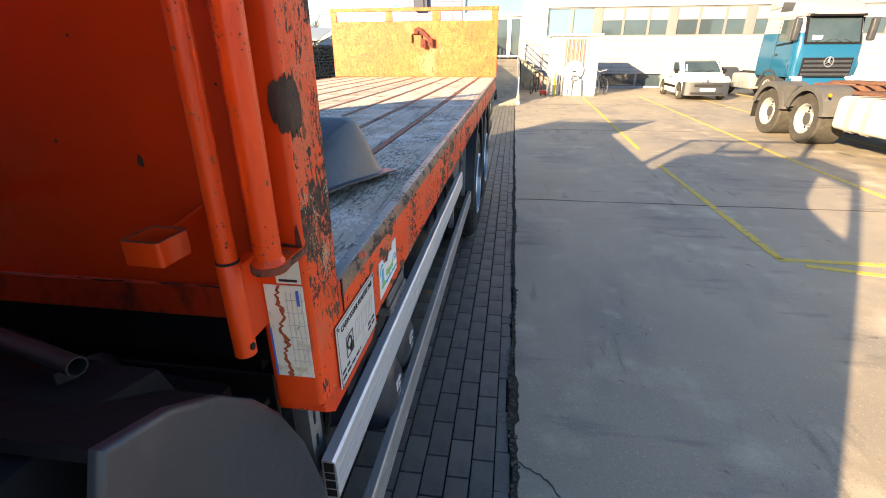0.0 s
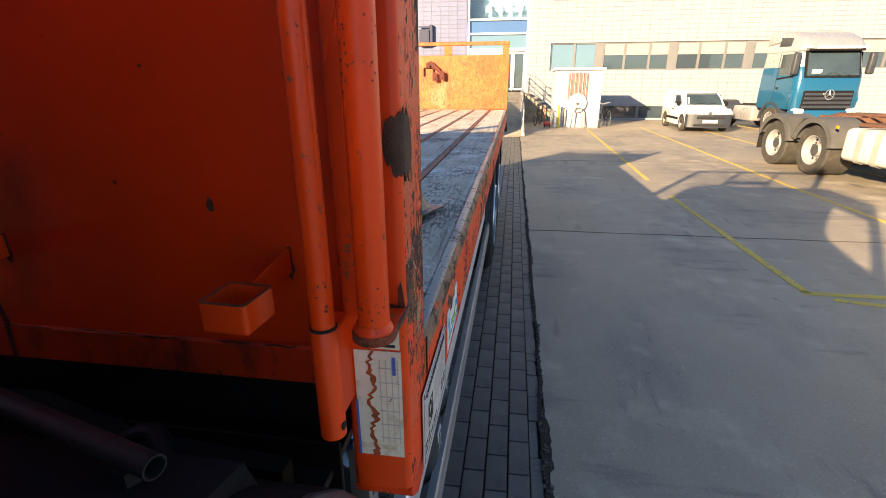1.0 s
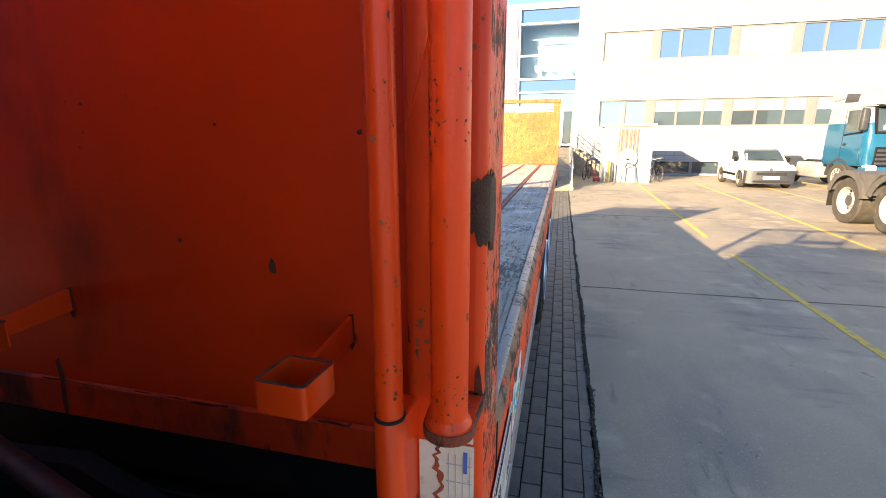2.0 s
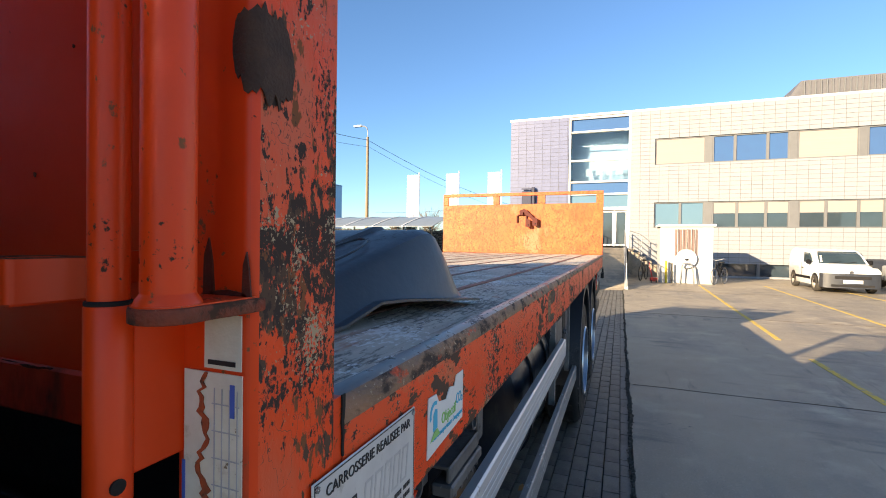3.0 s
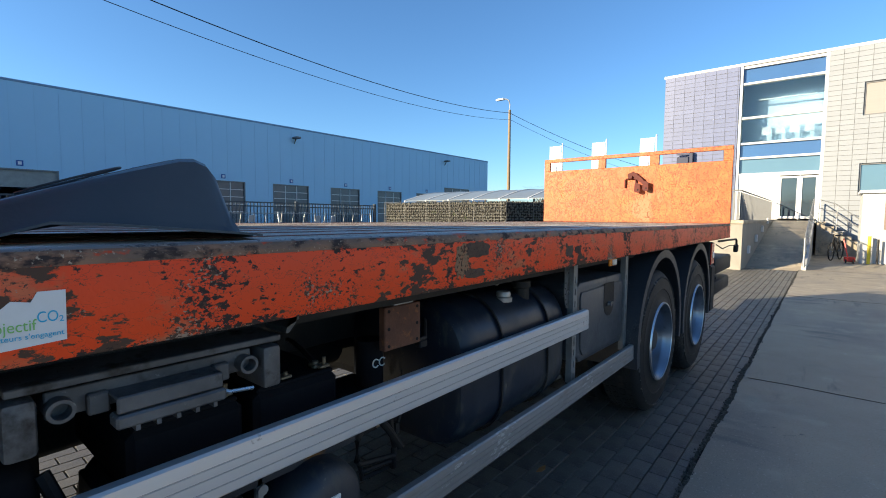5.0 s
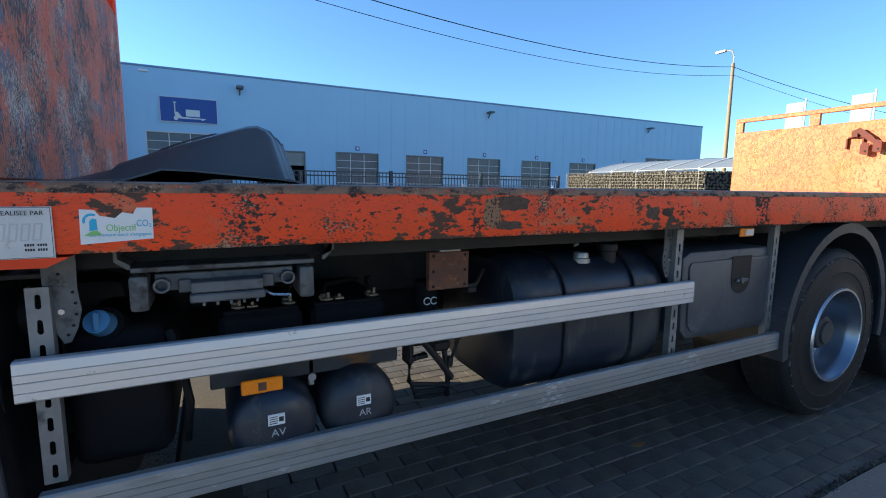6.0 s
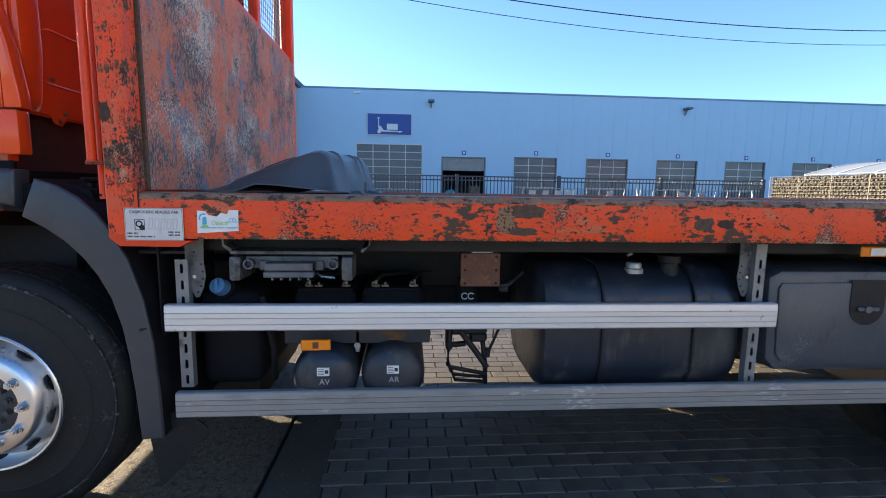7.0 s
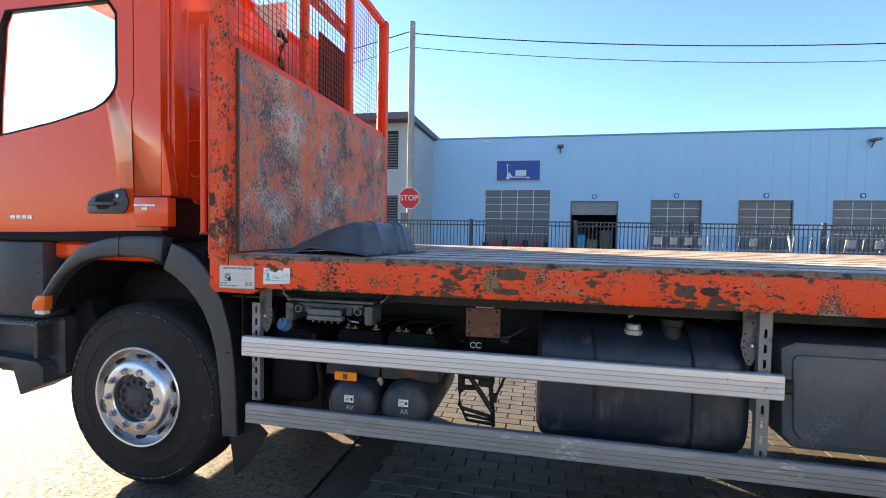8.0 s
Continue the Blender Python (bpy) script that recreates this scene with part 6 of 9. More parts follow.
bm = B()
box(bm, -1.29, -1.20, TY - 0.055, TY, 2.06, 2.165, 0.004)
prism(bm, [(-1.29, 2.165), (-1.17, 2.215), (-0.99, 2.06), (-0.90, 1.93), (-0.93, 1.90), (-1.06, 2.00), (-1.20, 2.13)], "y", TY - 0.060, TY - 0.050)
for x, dz in ((-1.075, -0.03), (-0.905, 0.0)):
    prism(bm, [(x - 0.06, 1.95 + dz), (x - 0.03, 2.00 + dz), (x + 0.055, 1.97 + dz), (x + 0.06, 1.80 + dz), (x + 0.02, 1.775 + dz), (x - 0.06, 1.80 + dz)], "y", TY - 0.075, TY - 0.062)
shrink(bm)
br = part("bracket", bm, M["bracket_red"], tail, "dark red folded steel hook bracket")
for x, dz in ((-1.06, -0.03), (-0.89, 0.0)):
    bm = B()
    rod(bm, (x, TY - 0.0765, 1.84 + dz), (x, TY - 0.0752, 1.84 + dz), 0.018, 10)
    shrink(bm)
    part("bolt_hole", bm, M["dark_hole"], br)
bm = B()
for q in ((-1.375, -1.345, 1.87, 2.05), (-1.35, -1.13, 2.05, 2.075), (-1.145, -1.115, 1.87, 2.05)):
    box(bm, q[0], q[1], TY - 0.03, TY, q[2], q[3], 0.004)
shrink(bm)
part("loop", bm, M["bracket_red"], tail, "dark red loop of flat bar")

# chassis
for x in (-0.85, -1.65):
    bm = B()
    box(bm, x - 0.04, x + 0.04, -1.6, 6.8, 0.92, 1.20, 0.006)
    part("chassis_beam", bm, M["chassis"], truck)
for y in (0.25, 1.2, 2.0, 3.4, 4.8, 6.1, 6.75):
    bm = B()
    box(bm, -1.61, -0.89, y - 0.06, y + 0.06, 0.96, 1.16)
    part("cross_member", bm, M["chassis"], truck)
bm = B()
box(bm, -2.3, -0.2, 0.2, 6.8, 1.20, 1.262)
part("subframe", bm, M["chassis"], truck)
bm = B()
box(bm, -1.62, -0.88, -1.6, 0.6, 0.60, 1.20, 0.08)
rod(bm, (-1.25, 0.6, 0.85), (-1.25, 1.9, 0.80), 0.22, 16, 0.14)
rod(bm, (-1.25, 1.9, 0.80), (-1.25, 4.2, 0.62), 0.07, 12)
part("engine", bm, M["chassis"], truck)


# side guards
def guard_beam(y0, y1, z0, z1, material, label):
    h = z1 - z0
    prof = [(-0.095, z0), (-0.070, z0), (-0.064, z0 + h * 0.05), (-0.064, z0 + h * 0.235), (-0.067, z0 + h * 0.25), (-0.064, z0 + h * 0.265), (-0.064, z0 + h * 0.475), (-0.067, z0 + h * 0.49), (-0.064, z0 + h * 0.505),
            (-0.064, z0 + h * 0.675), (-0.067, z0 + h * 0.69), (-0.064, z0 + h * 0.705), (-0.066, z0 + h * 0.95), (-0.072, z1), (-0.095, z1)]
    bm = B()
    prism(bm, prof, "y", y0, y1)
    g = part("side_guard", bm, material, truck, label)
    for f in (0.25, 0.49, 0.69):
        bm = B()
        box(bm, -0.0695, -0.0665, y0 + 0.001, y1 - 0.001, z0 + h * f - 0.0013, z0 + h * f + 0.0013)
        part("groove", bm, M["groove"], g)
    for y in (y0 - 0.0006, y1):                      # hollow ends
        for a, b in ((0.05, 0.235), (0.275, 0.475), (0.515, 0.68), (0.715, 0.95)):
            bm = B()
            box(bm, -0.091, -0.069, y, y + 0.0006, z0 + h * a, z0 + h * b)
            part("end_opening", bm, M["dark_hole"], g)
    return g


guard_beam(0.182, 2.726, 0.893, 1.000, M["alu"], "ribbed aluminium side guard beam")
guard_beam(0.205, 3.560, 0.534, 0.638, M["alu_dull"], "dull ribbed aluminium lower guard beam")


def slotted_post(y, z0, z1, x=-0.125):
    """A channel post with a row of round-ended slots cut through its face."""
    bm = B()
    w, s, half, pitch = 0.0245, 0.0066, 0.0195, 0.066
    hole = [(s * math.cos(math.radians(a)), (half - s) * (1 if a < 180 else -1) + s * math.sin(math.radians(a))) for a in (0, 36, 72, 108, 144, 180, 180.01, 216, 252, 288, 324, 360)]
    rim_ = [(w, 0.010), (w, pitch / 2), (s, pitch / 2), (-s, pitch / 2), (-w, pitch / 2), (-w, 0.010), (-w, -0.010), (-w, -pitch / 2), (-s, -pitch / 2), (s, -pitch / 2), (w, -pitch / 2), (w, -0.010)]
    n = int((z1 - z0) / pitch)
    for k in range(n):
        zc = z0 + (k + 0.5) * pitch
        o = [(y + a, zc + b) for a, b in rim_]
        i_ = [(y + a, zc + b) for a, b in hole]
        band(bm, o + [o[0]], i_ + [i_[0]], "x", x, x + 0.004)
    box(bm, x, x + 0.004, y - w, y + w, z0 + n * pitch, z1)
    box(bm, x - 0.03, x, y - w, y - w + 0.004, z0, z1)
    box(bm, x - 0.03, x, y + w - 0.004, y + w, z0, z1)
    part("guard_post", bm, M["galv_mid"], truck, "slotted galvanised post")


slotted_post(0.230, 0.64, 1.172)
slotted_post(2.672, 0.60, 1.250)
slotted_post(3.500, 0.60, 1.250)
for y, sg in ((0.235, 1), (2.665, -1)):
    bm = B()
    prism(bm, [(y + sg * a, z) for a, z in ((0.0, 1.262), (0.075, 1.262), (0.072, 1.16), (0.078, 1.10), (0.066, 1.05), (0.050, 1.015), (0.035, 1.012), (0.022, 1.04), (0.018, 1.10), (0.0, 1.12))], "x", -0.150, -0.145)
    g = part("gusset", bm, M["galv_dark"], truck, "galvanised gusset plate with a row of holes")
    for a, z in ((0.062, 1.15), (0.066, 1.12), (0.066, 1.09), (0.058, 1.06), (0.045, 1.035), (0.035, 1.20)):
        bm = B()
        rod(bm, (-0.1455, y + sg * a, z), (-0.1435, y + sg * a, z), 0.0042, 8)
        part("hole", bm, M["dark_hole"], g)
    bm = B()
    rod(bm, (-0.145, y + sg * 0.036, 1.10), (-0.138, y + sg * 0.036, 1.10), 0.008, 6)
    part("bolt", bm, M["steel_bright"], g)


def wheel(y, x_out, front, side=1):
    """A wheel whose outer side faces +x (side 1) or -x."""
    s, W = side, 0.30
    R = 0.556 if front else 0.545
    r0 = 0.297 if front else 0.300
    c = (0, y, R)
    bm = B()
    prof = [(r0, 0.012), (r0 + 0.02, 0.0), (0.36, -0.004), (0.40, -0.004), (0.404, -0.001), (0.41, -0.004), (0.47, 0.0), (R - 0.035, -0.012), (R - 0.013, -0.030), (R, -0.050), (R, -W + 0.050), (R - 0.035, -W + 0.012), (0.40, -W), (r0, -W + 0.01), (r0, 0.012)]
    lathe(bm, [(r, x_out + s * h) for r, h in prof], c, "x", 64)
    tyre = part("wheel", bm, M["rubber"], truck, "black truck tyre on a silver rim")
    bm = B()
    for k in range(56):
        a = 6.2832 * k / 56
        m = Matrix.Translation(c) @ Matrix.Rotation(a, 4, "X")
        for j in range(4):
            x0 = x_out - s * (0.05 + j * 0.055)
            box(bm, x0 - s * 0.040, x0, -0.022, 0.022, R - 0.012, R + 0.002, 0, m @ Matrix.Rotation(0.02 * (j % 2), 4, "X"))
    part("tread", bm, M["tread"], tyre)
    bm = B()
    lathe(bm, [(R - 0.060, x_out - s * 0.006), (R - 0.056, x_out + s * 0.0005), (R - 0.052, x_out + s * 0.0005), (R - 0.047, x_out - s * 0.009)], c, "x", 64)
    part("shoulder_ridge", bm, M["scuff"], tyre, "scuffed ridge round the tyre's shoulder")
    bm = B()
    if front:
        prof = [(0.302, 0.006), (0.301, 0.017), (0.296, 0.022), (0.288, 0.020), (0.285, 0.010), (0.281, -0.030), (0.277, -0.060), (0.270, -0.068), (0.262, -0.062), (0.240, -0.010), (0.224, 0.024), (0.213, 0.038), (0.202, 0.044), (0.147, 0.044), (0.142, 0.038), (0.140, -0.004), (0.0, -0.004)]
    else:
        prof = [(0.302, 0.006), (0.297, 0.018), (0.288, 0.018), (0.284, 0.004), (0.268, -0.012), (0.258, -0.050), (0.254, -0.130), (0.236, -0.158), (0.205, -0.166), (0.150, -0.160), (0.136, -0.150), (0.0, -0.150)]
    lathe(bm, [(r, x_out + s * h) for r, h in prof], c, "x", 56)
    rim = part("rim", bm, M["alloy"] if front else M["rim_rear"], tyre, "polished alloy rim" if front else "silver painted steel rim")
    if front:
        for k in range(10):
            a = 6.2832 * (k + 0.5) / 10
            p = Vector((x_out - s * 0.020, y + 0.243 * math.cos(a), R + 0.243 * math.sin(a)))
            bm = B()
            m = Matrix.Translation(p) @ Matrix.Rotation(a, 4, "X") @ Matrix.Rotation(s * 0.416, 4, "Z") @ Matrix.Diagonal((0.032, 0.0040, 0.036, 1))
            bmesh.ops.create_uvsphere(bm, u_segments=18, v_segments=10, radius=1, matrix=m)
            part("vent_hole", bm, M["dark_hole"], rim)
            a = 6.2832 * k / 10
            p = Vector((x_out + s * 0.0445, y + 0.168 * math.cos(a), R + 0.168 * math.sin(a)))
            bm = B()
            rod(bm, p, p + Vector((s * 0.006, 0, 0)), 0.022, 18)
            rod(bm, p + Vector((s * 0.006, 0, 0)), p + Vector((s * 0.026, 0, 0)), 0.0170, 6)
            rod(bm, p + Vector((s * 0.026, 0, 0)), p + Vector((s * 0.036, 0, 0)), 0.0095, 10)
            part("wheel_nut", bm, M["steel_bright"], rim)
        bm = B()
        lathe(bm, [(r, x_out + s * h) for r, h in ((0.138, -0.003), (0.132, 0.010), (0.114, 0.020), (0.070, 0.026), (0.058, 0.036), (0.050, 0.040), (0.0, 0.042))], c, "x", 36)
        part("hub", bm, M["hub_grey"], rim, "dusty dark grey hub")
        for k in range(12):
            a = 6.2832 * (k + 0.3) / 12
            p = Vector((x_out + s * 0.020, y + 0.094 * math.cos(a), R + 0.094 * math.sin(a)))
            bm = B()
            rod(bm, p, p + Vector((s * 0.006, 0, 0)), 0.0165, 14)
            rod(bm, p + Vector((s * 0.006, 0, 0)), p + Vector((s * 0.020, 0, 0)), 0.0125, 6)
            part("hub_bolt", bm, M["hub_grey"], rim)
    else:
        bm = B()
        lathe(bm, [(r, x_out + s * h) for r, h in ((0.304, 0.008), (0.299, 0.021), (0.289, 0.021), (0.285, 0.006))], c, "x", 56)
        part("rim_lip", bm, M["alloy"], rim, "bright rim lip")
        bm = B()
        lathe(bm, [(r, x_out + s * h) for r, h in ((0.118, -0.16), (0.112, -0.075), (0.098, -0.055), (0.075, -0.050), (0.070, -0.035), (0.0, -0.032))], c, "x", 28)
        part("hub", bm, M["hub_grey"], rim, "dark grey hub cap")
        for k in range(10):
            a = 6.2832 * k / 10
            p = Vector((x_out - s * 0.178, y + 0.168 * math.cos(a), R + 0.168 * math.sin(a)))
            bm = B()
            rod(bm, p, p + Vector((s * 0.030, 0, 0)), 0.016, 6)
            part("wheel_nut", bm, M["steel_bright"], rim)


AX = (-0.605, 4.13, 5.42)
wheel(AX[0], -0.195, True)
wheel(AX[0], -2.350, True, -1)
for ya in AX[1:]:
    wheel(ya, -0.055, False)
    wheel(ya, -2.445, False, -1)
    bm = B()
    lathe(bm, [(0.30, -0.39), (0.50, -0.39), (0.53, -0.42), (0.53, -0.65), (0.50, -0.68), (0.30, -0.68), (0.30, -0.39)], (0, ya, 0.535), "x", 40)
    part("inner_tyre", bm, M["rubber"], truck)
    bm = B()
    rod(bm, (-2.2, ya, 0.545), (-0.3, ya, 0.545), 0.11, 14)
    bmesh.ops.create_uvsphere(bm, u_segments=16, v_segments=10, radius=0.26, matrix=Matrix.Translation((-1.25, ya, 0.56)))
    part("axle", bm, M["chassis"], truck)
bm = B()
box(bm, -2.2, -0.4, AX[0] - 0.07, AX[0] + 0.07, 0.46, 0.60, 0.02)
part("front_axle", bm, M["chassis"], truck)


# mudguards over the rear wheels
def rear_guard(y):
    n = 22
    lines = []
    for r in (0.655, 0.625):
        pts = []
        for k in range(n + 1):
            a = math.radians(-12 + 204 * k / n)
            pts.append((y + r * 0.93 * math.cos(a), 0.60 + r * math.sin(a)))
        lines.append(pts)
    bm = B()
    band(bm, lines[0], lines[1], "x", -0.62, -0.055)
    g = part("mudguard", bm, M["grey_plastic"], truck, "black plastic rear mudguard")
    bm = B()
    band(bm, lines[0], [(p[0] + (y - p[0]) * 0.09, p[1] + (0.6 - p[1]) * 0.09) for p in lines[0]], "x", -0.056, -0.040)
    part("lip", bm, M["grey_plastic"], g)
    bm = B()
    rod(bm, (-0.7, y - 0.3, 1.20), (-0.25, y - 0.3, 1.20), 0.025)
    part("stay", bm, M["chassis"], g)


for ya in AX[1:]:
    rear_guard(ya)
bm = B()
box(bm, -0.60, -0.06, 6.20, 6.42, 0.44, 0.97, 0.02)
part("mud_flap", bm, M["rubber"], truck)

# tail lights and under-run bar
bm = B()
box(bm, -0.16, -0.05, 5.99, 6.17, 0.99, 1.24, 0.01)
lamp_box = part("tail_lamp", bm, M["chassis"], truck, "black tail lamp housing with red and white lenses")
bm = B()
box(bm, -0.049, -0.036, 6.00, 6.16, 1.00, 1.235, 0.006)
part("lens", bm, M["red_lens"], lamp_box)
bm = B()
rod(bm, (-0.037, 6.11, 1.10), (-0.032, 6.11, 1.10), 0.035, 16)
part("lens", bm, M["white_lens"], lamp_box)
bm = B()
box(bm, -2.4, -0.10, 6.75, 6.90, 0.66, 0.80, 0.02)
part("under_run_bar", bm, M["chassis"], truck)
for z0, z1, y1 in ((0.84, 1.03, 7.55), (0.60, 0.76, 7.45)):
    bm = B()
    box(bm, -0.42, -0.06, 6.42, y1, z0, z1, 0.03, seg=2)
    part("buffer", bm, M["chassis"], truck)
bm = B()
sweep(bm, [(-0.05, 6.5, 1.235), (-0.03, 7.2, 1.23), (-0.02, 7.60, 1.225), (-0.02, 7.66, 1.20), (-0.02, 7.67, 1.14)], 0.013)
box(bm, -0.05, 0.0, 7.62, 7.72, 1.05, 1.15, 0.01)
part("marker_arm", bm, M["chassis"], truck)
bm = B()
sweep(bm, [(-0.06, 6.4, 1.2), (-0.04, 6.7, 1.14), (-0.03, 7.2, 1.16), (-0.02, 7.6, 1.14)], 0.006, 6)
part("wire", bm, M["cable"], truck)

# amber side markers
for y0, y1, z0, z1, x in ((0.690, 0.812, 0.792, 0.838, -0.115), (3.12, 3.24, 1.200, 1.245, -0.10)):
    bm = B()
    box(bm, x - 0.012, x, y0, y1, z0, z1, 0.004)
    a = part("side_marker", bm, M["amber"], truck, "amber side reflector")
    if y0 > 3:
        bm = B()
        box(bm, x + 0.0005, x + 0.004, (y0 + y1) / 2 - 0.02, y1 - 0.012, z0 + 0.006, z1 - 0.006)
        part("lens", bm, M["white_lens"], a)
    else:
        bm = B()
        box(bm, x + 0.0005, x + 0.002, (y0 + y1) / 2 - 0.012, (y0 + y1) / 2 + 0.012, z0 + 0.01, z1 - 0.01)
        part("mark", bm, M["rusty"], a)

# air tanks
for yc, x1, word in ((0.785, -0.085, "AV"), (1.070, -0.10, "AR")):
    bm = B()
    lathe(bm, [(0.0, x1), (0.05, x1 - 0.001), (0.085, x1 - 0.006), (0.115, x1 - 0.022), (0.132, x1 - 0.045), (0.138, x1 - 0.08), (0.138, -0.75), (0.10, -0.80), (0.0, -0.82)], (0, yc, 0.672), "x", 40)
    t = part("air_tank", bm, M["tank"], truck, "dark blue-grey compressed air tank")
    bm = B()
    box(bm, x1 - 0.004, x1 + 0.002, yc - 0.024, yc + 0.026, 0.695, 0.730)
    s = part("tank_label", bm, M["sticker"], t)
    bm = B()
    for k in range(4):
        box(bm, x1 + 0.0021, x1 + 0.0026, yc - 0.020, yc + 0.004, 0.700 + k * 0.007, 0.7025 + k * 0.007)
    box(bm, x1 + 0.0021, x1 + 0.0026, yc + 0.008, yc + 0.022, 0.705, 0.720)
    part("bar", bm, M["ink"], s)
    writing("letters", word, 0.034, M["ink_grey"], Matrix.Translation((x1 + 0.0012, yc + 0.006, 0.668)) @ SIDE, t, "white stencilled letters")
bm = B()
box(bm, -0.50, -0.195, 0.605, 1.230, 0.795, 0.862, 0.004)
part("battery_tray", bm, M["tray"], truck, "stained steel battery tray")
for y0, y1 in ((0.64, 0.90), (0.93, 1.20)):
    bm = B()
    box(bm, -0.70, -0.24, y0, y1, 0.865, 1.015, 0.015)
    b = part("battery", bm, M["black_plastic"], truck, "black truck battery")
    for yy in (y0 + 0.05, y1 - 0.05):
        bm = B()
        rod(bm, (-0.29, yy, 1.015), (-0.29, yy, 1.05), 0.010, 10)
        box(bm, -0.31, -0.272, yy - 0.012, yy + 0.012, 1.03, 1.043, 0.003)
        rod(bm, (-0.27, yy - 0.004, 1.036), (-0.258, yy + 0.016, 1.036), 0.006, 6)
        part("terminal", bm, M["clamp"], b)
    bm = B()
    box(bm, -0.69, -0.25, y0 + 0.012, y1 - 0.012, 1.0155, 1.028, 0.004)
    part("lid", bm, M["black_plastic"], b)
    bm = B()
    sweep(bm, [(-0.30, y0 + 0.05, 1.045), (-0.40, y0 + 0.08, 1.060), (-0.50, y1 - 0.06, 1.055), (-0.6, y1, 1.03)], 0.009, 8)
    sweep(bm, [(-0.30, y1 - 0.05, 1.045), (-0.38, y1 - 0.03, 1.058), (-0.48, y1, 1.06), (-0.6, y1 + 0.05, 1.04)], 0.009, 8)
    part("lead", bm, M["rubber"], b)
    for yy, h in ((y0 + 0.05, 0.018), (y1 - 0.05, 0.022), (y0 + 0.09, 0.010)):
        bm = B()
        rod(bm, (-0.262, yy + 0.012, 1.043), (-0.262, yy + 0.012, 1.043 + h), 0.006, 8)
        box(bm, -0.285, -0.252, yy - 0.006, yy + 0.028, 1.034, 1.042, 0.002)
        part("clamp", bm, M["clamp"], b)
bm = B()
box(bm, -0.215, -0.195, 0.905, 0.925, 0.755, 0.850, 0.004)
rod(bm, (-0.19, 0.915, 0.79), (-0.18, 0.915, 0.79), 0.014)
part("latch", bm, M["galv"], truck)

# fold-out step drawer behind the headboard
bm = B()
box(bm, -0.60, -0.165, 0.425, 0.885, 1.186, 1.200, 0.002)
drawer = part("ladder_drawer", bm, M["galv_dark"], truck, "galvanised pull-out step ladder under the bed")
bm = B()
for k in range(22):
    for r in range(3):
        y, x = 0.440 + k * 0.0203 + (r % 2) * 0.010, -0.180 - r * 0.022
        prism(bm, [(x - 0.004, y), (x, y - 0.0012), (x + 0.004, y), (x, y + 0.0012)], "z", 1.1999, 1.2006)
tagged(part("tread_pattern", bm, M["galv_dark"], drawer), kind="stuff")
for y in (0.441, 0.862):
    bm = B()
    box(bm, -0.30, -0.160, y - 0.022, y + 0.022, 1.080, 1.178, 0.010, seg=2)
    part("bracket", bm, M["galv_dark"], drawer)
for y in (0.492, 0.808):
    bm = B()
    for r in (0.020, 0.014):
        lathe(bm, [(r, -0.160), (r, -0.6)], (0, y, 1.147), "x", 18)
    lathe(bm, [(0.014, -0.160), (0.020, -0.160)], (0, y, 1.147), "x", 18)
    part("tube", bm, M["galv_dark"], drawer)
    bm = B()
    lathe(bm, [(0.0, -0.30), (0.014, -0.30)], (0, y, 1.147), "x", 14)
    part("tube_inside", bm, M["dark_hole"], drawer)
bm = B()
box(bm, -0.200, -0.190, 0.475, 0.825, 1.128, 1.176, 0.002)
for y in (0.545, 0.755):
    box(bm, -0.192, -0.172, y - 0.016, y + 0.016, 1.122, 1.160, 0.003)
part("cross_bar", bm, M["galv_dark"], drawer)
bm = B()
box(bm, -0.19, -0.130, 0.560, 0.738, 1.150, 1.157, 0.002)
box(bm, -0.138, -0.128, 0.560, 0.738, 1.126, 1.157, 0.003)
box(bm, -0.165, -0.122, 0.556, 0.742, 1.100, 1.124, 0.004)
for k in range(5):
    box(bm, -0.150, -0.126, 0.585 + k * 0.033, 0.592 + k * 0.033, 1.090, 1.1005)
part("tread", bm, M["galv_dark"], drawer, "step tread with toothed edge")
for y0, sgn_ in ((0.392, 1), (0.945, -1)):
    bm = B()
    prism(bm, [(y0 - 0.004, 1.262), (y0 + 0.004, 1.262), (y0 + 0.004, 1.222), (y0 + sgn_ * 0.030, 1.205), (y0 + sgn_ * 0.032, 1.192), (y0 + sgn_ * 0.024, 1.192), (y0 - 0.004, 1.215)], "x", -0.5, -0.19)
    part("hanger", bm, M["galv_dark"], drawer)
bm = B()
sweep(bm, [(-0.18, 0.745, 1.11), (-0.165, 0.765, 1.098), (-0.160, 0.815, 1.094)], 0.0045, 6)
part("pin", bm, M["steel_bright"], drawer)

drawer.matrix_basis = Matrix.Translation((0.084, -0.0055, 0.014)) @ Matrix.Diagonal((1, 1.037, 1, 1))

# urea tank with blue cap, intake behind the wheel
bm = B()
box(bm, -0.72, -0.22, 0.24, 0.50, 0.60, 1.02, 0.05, seg=3)
adb = part("urea_tank", bm, M["black_plastic"], truck, "black plastic tank with a blue cap")
bm = B()
rod(bm, (-0.32, 0.350, 0.985), (-0.245, 0.338, 1.030), 0.052, 20)
part("neck", bm, M["black_plastic"], adb)
bm = B()
rod(bm, (-0.25, 0.338, 1.028), (-0.205, 0.330, 1.050), 0.037, 20, 0.033)
box(bm, -0.21, -0.188, 0.322, 0.337, 1.022, 1.080, 0.005)
part("cap", bm, M["cap_blue"], adb, "blue filler cap")
bm = B()
sweep(bm, [(-0.25, 0.50, 0.99), (-0.22, 0.53, 0.9), (-0.25, 0.545, 0.75), (-0.3, 0.53, 0.6)], 0.014, 8)
part("hose", bm, M["rubber"], adb)
bm = B()
